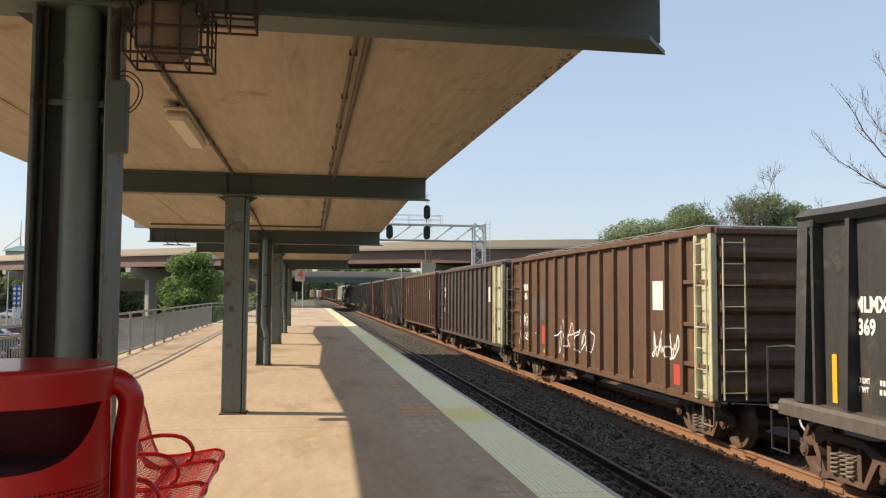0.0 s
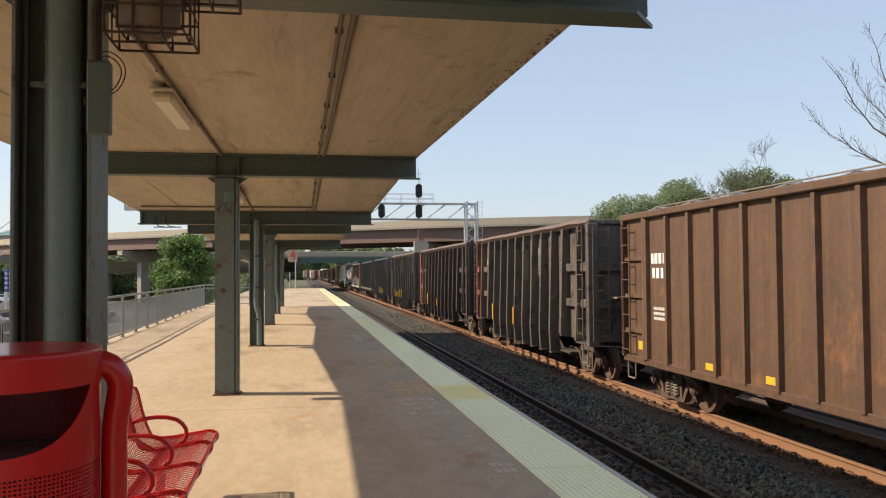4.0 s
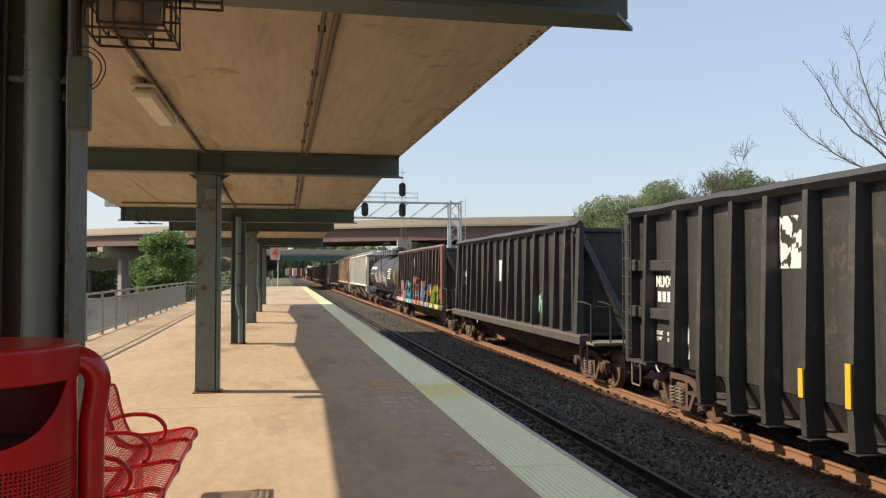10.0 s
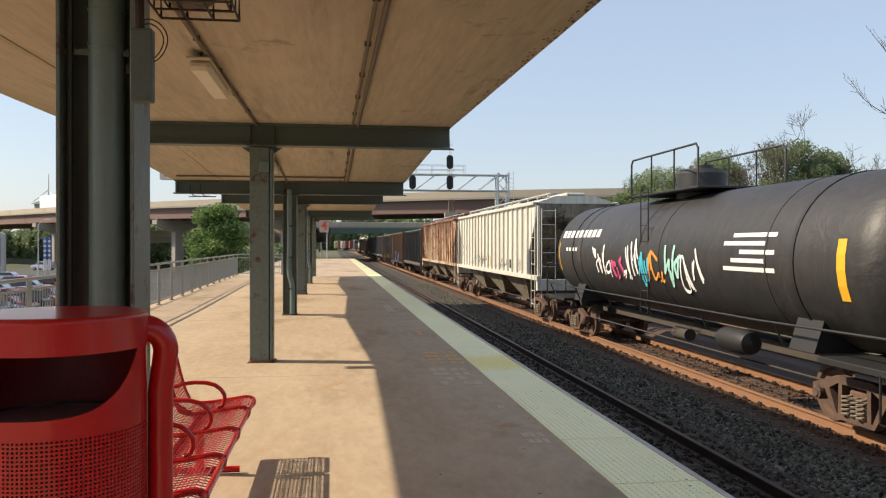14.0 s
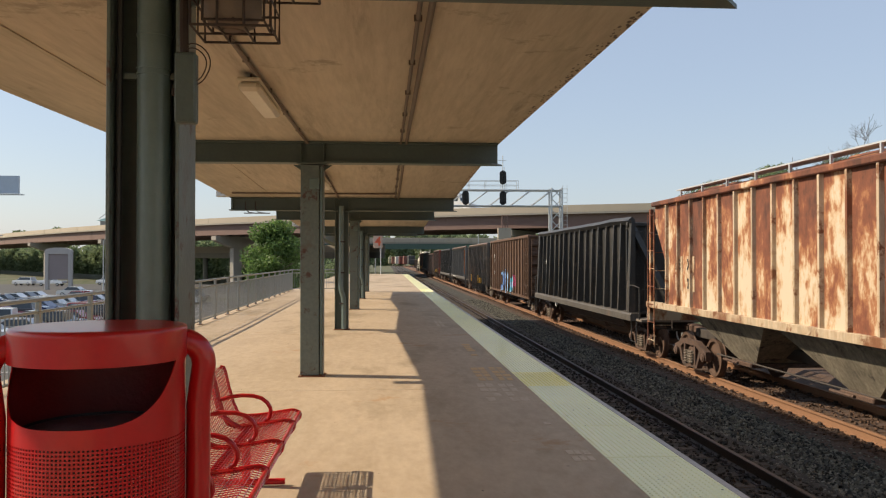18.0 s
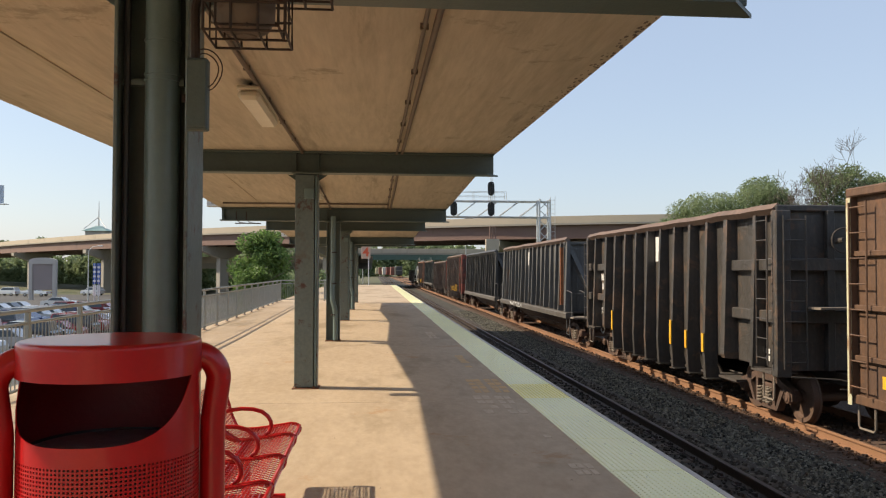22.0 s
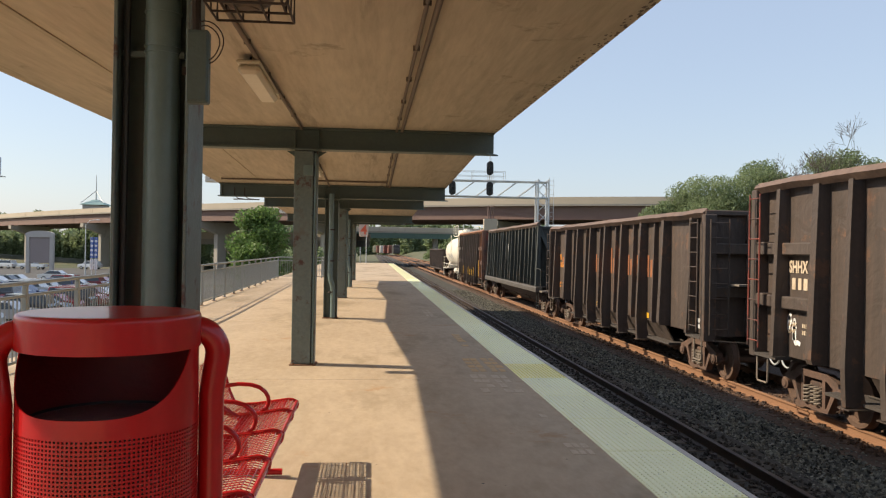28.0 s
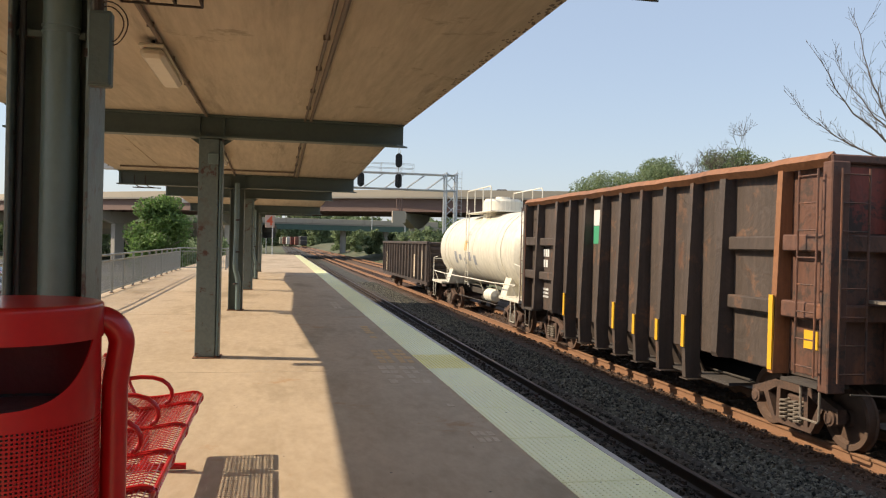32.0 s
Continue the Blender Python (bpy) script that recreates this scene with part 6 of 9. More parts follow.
def tank_car(near, far, coat, label, seed, radius=1.46, centre=2.52, dark=True):
    """A tank on two trucks, with a dome, a railed platform, straps, side handrail and end platforms."""
    car, half = new_car("tank_car", label, near, far)
    body = half - 0.35
    prof = [(0.0, -body), (radius * 0.45, -body + 0.06), (radius * 0.78, -body + 0.22), (radius * 0.95, -body + 0.45), (radius, -body + 0.75),
            (radius, body - 0.75), (radius * 0.95, body - 0.45), (radius * 0.78, body - 0.22), (radius * 0.45, body - 0.06), (0.0, body)]
    shell = part("tank_shell", Geo().lathe(prof, (0, 0, centre), "y", 48), coat, car)
    for y in (-body * 0.62, -0.6, 0.6, body * 0.62):
        part("seam", Geo().lathe([(radius, y - 0.03), (radius + 0.012, y - 0.025), (radius + 0.012, y + 0.025), (radius, y + 0.03)], (0, 0, centre), "y", 48), coat, shell)
    metal = MAT["black"] if dark else coat
    wide = 0.58 if dark else 0.78
    dome = part("dome", Geo().lathe([(0.0, 0.62), (wide - 0.08, 0.6), (wide, 0.5), (wide, -0.25)], (0, 0.3, centre + radius - 0.02), "z", 24), metal, car)
    part("dome_lid", Geo().lathe([(0.0, 0.72), (0.28, 0.7), (0.3, 0.6)], (0, 0.3, centre + radius - 0.02), "z", 16), metal, dome)
    z = centre + radius + 0.02
    part("platform_grate", Geo().box((-1.0, -1.6, z), (1.0, 2.2, z + 0.05), 0.01), metal, car)
    for x in (-1.0, 1.0):
        part("platform_rail", Geo().tube([(x, -1.6, z + 0.05), (x, -1.6, z + 0.85), (x, -1.5, z + 0.95), (x, 2.1, z + 0.95), (x, 2.2, z + 0.85), (x, 2.2, z + 0.05)], 0.025, 8), metal, car)
        for y in (-0.4, 0.9):
            part("rail_post", Geo().tube([(x, y, z + 0.05), (x, y, z + 0.95)], 0.02, 6), metal, car)
    ladder(car, -1.42, 0.3, 1.2, z + 0.1, metal, "y", 0.45, 8)
    for y in (-body * 0.72, body * 0.72):
        part("saddle", Geo().prism([(-1.3, 1.1), (1.3, 1.1), (1.1, 1.7), (0.6, 1.35), (-0.6, 1.35), (-1.1, 1.7)], y - 0.35, y + 0.35, "y"), metal, car)
        part("tank_strap", Geo().lathe([(radius, y - 0.04), (radius + 0.02, y - 0.04), (radius + 0.02, y + 0.04), (radius, y + 0.04)], (0, 0, centre), "y", 40), metal, car)
    for sx in (-1, 1):
        part("side_rail", Geo().tube([(sx * 1.5, -half, 1.55), (sx * 1.5, -body * 0.6, 1.5), (sx * 1.5, body * 0.6, 1.5), (sx * 1.5, half, 1.55)], 0.022, 6), metal, car)
        for k in range(7):
            y = -body + 2 * body * k / 6
            part("rail_stanchion", Geo().tube([(sx * 1.5, y, 1.5), (sx * 1.35, y, 1.15)], 0.018, 6), metal, car)
    for s in (-1, 1):
        part("end_deck", Geo().box((-1.5, s * (half - 1.9), 1.02), (1.5, s * (half + 0.3), 1.12), 0.01), metal, car)
        for x in (-1.45, -0.8, 0.8, 1.45):
            part("end_rail", Geo().tube([(x, s * (half + 0.25), 1.1), (x, s * (half + 0.25), 2.15), (x * 0.98, s * (half - 0.4), 2.2)], 0.022, 6), metal, car)
        part("end_rail", Geo().tube([(-1.45, s * (half + 0.25), 2.1), (1.45, s * (half + 0.25), 2.1)], 0.022, 6), metal, car)
        part("step", Geo().tube([(-1.5, s * (half - 0.5), 1.05), (-1.5, s * (half - 0.5), 0.4), (-1.5, s * (half - 0.05), 0.4), (-1.5, s * (half - 0.05), 1.05)], 0.018, 6), metal, car)
    part("brake_reservoir", Geo().lathe([(0.0, -0.55), (0.2, -0.5), (0.24, -0.35), (0.24, 0.35), (0.2, 0.5), (0.0, 0.55)], (-1.2, -body * 0.45, 1.0), "y", 16), metal, car)
    underframe(car, half, 1.65)
    return car, half, radius, centre


def tank_patch(car, radius, centre, y0, y1, a0, a1, material, name="lettering", label=""):
    """A patch laid on the tank's curved wall: from a0 to a1 degrees above the horizontal."""
    g, n = Geo(), 4
    r = radius + 0.008
    ring = [(-r * math.cos(radians(a0 + (a1 - a0) * k / n)), centre + r * math.sin(radians(a0 + (a1 - a0) * k / n))) for k in range(n + 1)]
    verts = [(x, y, z) for y in (y0, y1) for x, z in ring]
    g.add(verts, [(k, k + 1, n + 2 + k, n + 1 + k) for k in range(n)])
    part(name, g, material, car, label)


def flat_skin(off=0.06):
    return lambda y, z: -HALF + off


def make_train():
    skin = -HALF + 0.06
    sill_car(-4.6, 10.85, COAT["black"], "black gondola on a deep sill with white stencils", 11, marks=("MLMX", "369"))
    car, h = rib_car(13.3, 27.5, COAT["brown"], "rust-brown high gondola with cream corner and white scrawls", 12, COAT["cream"], marks=("MLMX", "486"))
    ribs = [-h + 1.95 + (2 * h - 3.2) * k / 12 for k in range(13)]

    def over_ribs(y, z):
        return -HALF - 0.036 if min(abs(y - p) for p in ribs) < 0.06 else -HALF + 0.056

    scrawl(car, over_ribs, 5.2, 6.1, 1.7, 2.2, SPRAY["white"], 5, 4, 0.035)
    scrawl(car, over_ribs, 5.0, 6.0, 1.25, 1.65, SPRAY["white"], 4, 14, 0.035)
    scrawl(car, over_ribs, 4.1, 4.5, 0.9, 1.7, SPRAY["white"], 1, 24, 0.04)
    scrawl(car, over_ribs, -0.9, 2.2, 1.05, 2.1, SPRAY["white"], 6, 6, 0.034)
    scrawl(car, over_ribs, -5.6, -4.4, 1.5, 2.1, SPRAY["white"], 5, 9, 0.04)
    plate(car, "spray_patch", skin, 3.3, 3.68, 1.3, 1.85, SPRAY["red"], "red sprayed smear")
    plate(car, "patch", skin, -h + 1.2, -h + 1.7, 1.05, 1.45, SPRAY["red"])
    for y in (3.27, 4.18):
        plate(car, "repaint_patch", skin, y, y + 0.55, 2.0, 2.7, COAT["grey"])
    car, h = rib_car(28.9, 43.4, COAT["dark_brown"], "dark brown high gondola with a cream ladder corner", 14, COAT["cream"], corner_width=1.5, marks=("MLMX", "493"))
    for y in (h - 2.2, h - 2.9):
        plate(car, "repaint_patch", skin, y, y + 0.42, 1.9, 2.65, COAT["grey"])
    car, h = rib_car(44.8, 59.2, COAT["brown"], "brown high gondola with a white placard", 17)
    plate(car, "reflector", -HALF + 0.0, -h + 0.05, -h + 0.12, 1.0, 2.2, MAT["yellow"])
    car, h = tub_car(61.5, 74.4, COAT["scum"], "dirt-streaked tub gondola with an orange corner post", 19, far_edge=COAT["orange"], marks=("SHHX",), tone=MAT["ghost"])
    torn_placard(car, -HALF + 0.235, -1.6, -0.7, 2.7, 3.55, 31)
    scrawl(car, -HALF + 0.232, h - 3.7, h - 2.9, 1.2, 1.7, SPRAY["white"], 3, 3, 0.05)
    car, h = tub_car(76.6, 90.1, COAT["dark_brown"], "dark brown tub gondola with an orange corner post", 20, far_edge=COAT["orange"], marks=("SHHX",), tone=MAT["faded_orange"])
    torn_placard(car, -HALF + 0.235, 0.6, 1.2, 2.6, 3.45, 32)
    scrawl(car, -HALF + 0.232, -h + 0.5, -h + 1.4, 2.6, 3.9, SPRAY["white"], 3, 31, 0.12)
    car, h = tub_car(93.0, 106.0, COAT["black2"], "worn black tub gondola with white stencils", 23, marks=("MLMX", "235"))
    torn_placard(car, -HALF + 0.235, 0.02, 0.4, 2.92, 3.74, 33)
    plate(car, "stencil_panel", -HALF + 0.235, -4.1, -3.8, 1.25, 1.6, MAT["white"])
    plate(car, "repair_plate", -HALF + 0.235, -4.05, -3.7, 2.3, 2.95, COAT["soot_brown"])
    car, h = tub_car(108.6, 121.3, COAT["black"], "black tub gondola with a torn placard", 26, marks=("MLMX",), top=3.98)
    torn_placard(car, -HALF + 0.235, 0.72, 1.38, 2.84, 3.62, 34)
    scrawl(car, -HALF + 0.232, h - 2.3, h - 2.0, 1.1, 1.9, SPRAY["white"], 2, 37, 0.04)
    car, h = sill_car(124.3, 138.4, COAT["black"], "black gondola on a deep sill with green spray letters", 29, marks=("MLMX", "338"))
    plate(car, "placard", -HALF + 0.2, 0.36, 0.82, 2.48, 3.19, MAT["placard"], "white placard")
    scrawl(car, -HALF + 0.192, -4.15, -3.56, 1.46, 2.28, SPRAY["mint"], 3, 41, 0.06)
    plate(car, "data_plate", -HALF + 0.2, -5.74, -5.5, 1.68, 1.93, MAT["placard"])
    car, h = sill_car(141.4, 156.0, COAT["soot_brown"], "dark gondola with a long many-coloured graffiti mural", 32, mark=SPRAY["orange"])
    posts = [-h + 0.1 + (2 * h - 0.2) * k / 16 for k in range(17)]

    def draped(y, z):
        d = min(abs(y - p) for p in posts)
        post = -HALF - 0.035 + 0.12 * max(0.0, min(1.0, (z - 1.27) / 2.66)) if d < 0.065 else -HALF + 0.196
        return min(post, -HALF - 0.065) if z < 1.25 else post

    for y0, y1, high, palette, outline, seed, n in ((3.6, 6.95, 2.15, ("rose", "pink", "rose"), "pink", 51, 5), (1.35, 3.65, 2.15, ("cyan", "mint", "cyan"), "cyan", 52, 4),
                                                    (-1.6, 1.25, 2.4, ("red", "pink", "red", "grey"), "yellow", 53, 5), (-4.06, -1.7, 2.25, ("sky", "orange", "blue"), "black", 54, 4),
                                                    (-6.7, -4.15, 2.2, ("lime", "lime", "yellow"), "orange", 55, 4)):
        mural(car, draped, y0, y1, 1.05, high, palette, seed, n, outline)
    plate(car, "placard", -HALF + 0.2, 1.3, 1.76, 3.0, 3.55, MAT["placard"], "white placard")
    part("end_plate", Geo().box((-HALF - 0.02, -h - 0.05, 1.3), (-HALF + 0.14, -h + 0.25, 3.95), 0.02), COAT["end_pink"], car, "faded pink end post")
    car, h, r, c = tank_car(156.9, 173.9, COAT["tank_black"], "black tank car with graffiti and a railed dome", 61)
    for k in range(9):
        tank_patch(car, r, c, 3.6 + k * 0.4, 3.6 + k * 0.4 + 0.29, 19, 28, MAT["white"])
    for k in range(4):
        tank_patch(car, r, c, 5.4 + k * 0.3, 5.4 + k * 0.3 + 0.2, 3, 7, MAT["white"])
    def on_tank(y, z):
        return -math.sqrt(max(0.01, (r + 0.01) ** 2 - (z - c) ** 2))

    for k, (tone, y0, y1, z0, z1, n, wide) in enumerate((("white", 2.6, 4.0, 1.9, 2.9, 4, 0.07), ("magenta", 1.6, 2.5, 1.8, 2.6, 3, 0.1), ("white", 0.6, 1.7, 1.9, 2.9, 4, 0.07), ("cyan", 0.0, 0.7, 1.8, 2.6, 3, 0.09),
                                                        ("orange", -0.9, 0.1, 1.9, 2.7, 3, 0.08), ("mint", -1.8, -0.9, 1.9, 2.8, 3, 0.09), ("white", -2.7, -1.7, 1.8, 2.7, 4, 0.06))):
        scrawl(car, on_tank, y0, y1, z0, z1, SPRAY[tone], n, 200 + k, wide)
    for k in range(5):
        tank_patch(car, r, c, -5.35 + (k % 2) * 0.3, -3.6 - (k % 3) * 0.3, -8 + k * 6, -5 + k * 6, MAT["white"])
    tank_patch(car, r, c, -7.2, -7.0, -22, 14, MAT["yellow"], "reflector")
    tank_patch(car, r, c, h - 1.3, h - 1.23, -22, 14, MAT["yellow"], "reflector")
    car, h = hopper_car(175.6, 192.7, COAT["white"], "off-white covered hopper with black stencils and tags", 66)
    scrawl(car, skin - 0.01, -0.1, 4.0, 2.0, 2.28, SPRAY["black"], 9, 71, 0.03)
    scrawl(car, skin - 0.01, -4.0, -2.7, 1.8, 2.2, SPRAY["black"], 4, 72, 0.035)
    for k, y in enumerate((4.6, 2.9, 1.9, -1.2, -2.2, -5.6)):
        scrawl(car, skin - 0.01, y - 0.75, y, 1.78, 2.0 + 0.12 * (k % 3), SPRAY["black"], 3, 160 + k, 0.022)
    for y in (0.9, -0.4, -5.9):
        plate(car, "primer_patch", skin - 0.009, y, y + 0.1, 1.75, 2.25, SPRAY["orange"])
    plate(car, "data_panel", skin - 0.009, -4.8, -4.4, 1.83, 2.18, MAT["black"])
    car, h = hopper_car(194.3, 210.7, COAT["rust"], "heavily rusted covered hopper, streaked orange and white", 68, marks=False, rib_coat=COAT["rib_pale"])
    for y, words in ((6.2, ("15", "AE")), (5.45, ("25", "X"))):
        for z, body in zip((2.05, 2.5), words):
            plate(car, "stencil_panel", skin - 0.009, y, y + 0.46, z, z + 0.38, COAT["rib_pale"])
            letters(car, body, skin - 0.02, y + 0.42, z + 0.07, 0.24, MAT["black"])
    plate(car, "reflector", skin - 0.009, -h + 2.0, -h + 2.6, 1.62, 1.78, MAT["yellow"])
    sill_car(212.9, 227.0, COAT["black"], "plain black gondola on a deep side sill", 74, marks=("MLMX", "366"))
    car, h = rib_car(229.3, 243.7, COAT["brown"], "brown high gondola with blue and cyan graffiti", 77, rail_top=False, placard=False, marks=("MLMX", "492"))
    posts2 = [-h + 1.95 + (2 * h - 3.2) * k / 12 for k in range(13)]

    def draped2(y, z):
        return -HALF - 0.035 if min(abs(y - p) for p in posts2) < 0.06 else -HALF + 0.055

    mural(car, draped2, -0.55, 2.5, 0.84, 2.1, ("sky", "blue", "sky"), 81, 3, "black")
    mural(car, draped2, -1.85, -0.65, 0.84, 2.0, ("cyan", "sky"), 82, 1, "black")
    mural(car, draped2, -2.65, -1.95, 0.84, 1.85, ("magenta", "pink"), 83, 1, "magenta")
    plate(car, "repair_plate", -HALF + 0.058, 4.2, 4.5, 1.2, 1.6, SPRAY["orange"])
    plate(car, "cream_edge", -HALF - 0.045, h - 0.12, h - 0.02, 0.8, 3.9, COAT["cream"], "cream edge strip")
    car, h = tub_car(246.0, 258.6, COAT["black2"], "worn black tub gondola with dented posts", 85, marks=("MLMX", "181"), top=3.9)
    plate(car, "placard", -HALF + 0.235, -0.05, 0.36, 3.05, 3.69, MAT["placard"], "white placard")
    car, h = sill_car(261.8, 276.3, COAT["grey"], "blue-grey gondola on a deep sill with orange stencils", 88, mark=SPRAY["orange"], marks=("MLMX",))
    plate(car, "placard", -HALF + 0.2, 0.3, 0.83, 3.08, 3.68, MAT["placard"], "white placard")
    scrawl(car, -HALF - 0.07, 1.0, 4.4, 1.06, 1.24, SPRAY["white"], 6, 90, 0.03)
    part("end_strip", Geo().box((-HALF - 0.02, -h + 0.6, 1.5), (-HALF + 0.2, -h + 0.69, 3.7)), MAT["faded_orange"], car, "faded orange strip")
    car, h = sill_car(279.3, 294.1, COAT["black"], "weathered black gondola on a deep side sill", 91)
    plate(car, "placard", -HALF + 0.2, 1.35, 1.7, 2.7, 3.53, MAT["placard"], "tall white placard")
    car, h = tub_car(297.3, 310.0, COAT["soot_brown"], "sooty brown tub gondola with a red end", 93, near_end=COAT["red"], marks=("SHHX",), tone=MAT["ghost"])
    plate(car, "placard", -HALF + 0.235, 1.3, 1.75, 2.5, 3.5, MAT["placard"], "white placard")
    scrawl(car, -HALF + 0.232, h - 1.3, h - 0.7, 1.2, 1.8, SPRAY["white"], 4, 95, 0.08)
    scrawl(car, -HALF + 0.232, 0.2, 0.6, 1.3, 2.3, SPRAY["black"], 3, 96, 0.05)
    car, h = tub_car(312.3, 327.3, COAT["soot_brown"], "brown tub gondola with faded orange lettering", 98, posts=13, top=3.66, beams=False, bay=2.55, slim=True, marks=("ML",), tone=SPRAY["orange"])
    for k in range(7):
        y = 1.4 - k * 0.825 - 0.28
        z = 2.16
        tall = 0.78 if k in (2, 3) else 0.58
        g = Geo()
        for y0, y1, high in ((y + 0.32, y + 0.52, tall), (y + 0.05, y + 0.22, 0.58 if k % 2 else 0.46)):
            g.box((-HALF + 0.227, y0, z), (-HALF + 0.237, y1, z + high))
        part("faded_mark", g, MAT["faded_orange"], car)
    for y, wide in ((1.05, 0.34), (-0.75, 0.2), (-3.55, 0.5)):
        plate(car, "reflector", -HALF + 0.235, y, y + wide, 1.06, 1.2, MAT["yellow"])
    plate(car, "faded_mark", -HALF + 0.235, 5.9, 6.2, 2.3, 2.6, MAT["faded_orange"])
    car, h = sill_car(330.0, 344.6, COAT["green"], "dark green-black gondola on a deep side sill", 101, marks=("MLMX", "348"))
    plate(car, "placard", -HALF + 0.2, 0.32, 0.57, 2.37, 3.15, MAT["placard"], "tall white placard")
    plate(car, "placard", -HALF + 0.2, 0.59, 0.84, 2.37, 3.15, MAT["placard"], "tall white placard")
    scrawl(car, -HALF + 0.192, 1.22, 1.72, 1.95, 2.2, SPRAY["white"], 3, 103, 0.035)
    scrawl(car, -HALF + 0.192, 2.15, 2.62, 1.4, 2.0, SPRAY["white"], 3, 104, 0.04)
    car, h = tub_car(347.1, 360.5, COAT["soot_brown"], "brown tub gondola with a rusty red end and yellow strips", 105, posts=9, near_end=COAT["end_rust"], bay=2.65, brace_at=1.1, rim=COAT["bright_rust"], cap=COAT["red"])
    plate(car, "placard", -HALF + 0.235, 1.5, 1.9, 2.88, 3.3, SPRAY["green"], "green and white placard")
    plate(car, "placard", -HALF + 0.235, 1.5, 1.9, 3.31, 3.68, MAT["placard"], "white paper strip")
    car, h, r, c = tank_car(361.4, 374.6, COAT["tank_white"], "cream-white tank car with a tall dome and railings", 107, 1.42, 2.6, False)
    tank_patch(car, r, c, 0.4, 0.75, -2, 14, MAT["yellow"], "reflector")
    for k in range(5):
        tank_patch(car, r, c, 2.2 - k * 0.8, 2.6 - k * 0.8, -24 + (k % 2) * 6, -4 - (k % 3) * 5, SPRAY["grey"], "lettering")
    # the last wagon: a low old gondola
    car, half = new_car("low_gondola", "low weathered grey-brown gondola at the end of the train", 375.9, 392.4)
    for sx in (-1, 1):
        x = sx * HALF
        side = part("side_wall", Geo().box((x - sx * 0.06, -half, 0.9), (x - sx * 0.1, half, 2.78)), COAT["dark_brown"], car)
        for k in range(16):
            y = -half + 0.15 + (2 * half - 0.3) * k / 15
            part("post", Geo().prism([(x - sx * 0.07, y - 0.09), (x + sx * 0.05, y - 0.05), (x + sx * 0.05, y + 0.05), (x - sx * 0.07, y + 0.09)], 0.9, 2.76, "z"), COAT["dark_brown"], side)
        part("top_chord", Geo().box((x - sx * 0.13, -half, 2.76), (x + sx * 0.07, half, 2.9), 0.02), COAT["dark_brown"], side)
        part("bottom_sill", Geo().box((x - sx * 0.12, -half, 0.75), (x, half, 0.92)), COAT["dark_brown"], side)
    for k, y in enumerate((half - 1.6, half - 6.4, half - 12.5, half - 15)):
        plate(car, "white_streak", -HALF + 0.06, y, y + 0.5, 1.0, 2.2 + 0.2 * (k % 2), MAT["ghost"])
    part("floor", Geo().box((-HALF + 0.2, -half, 0.9), (HALF - 0.1, half, 0.96)), MAT["under"], car)
    for s in (-1, 1):
        end_wall(car, s, half, 0.95, 2.75, COAT["dark_brown"], "corrugated", COAT["dark_brown"])
    underframe(car, half, 1.9)


make_train()

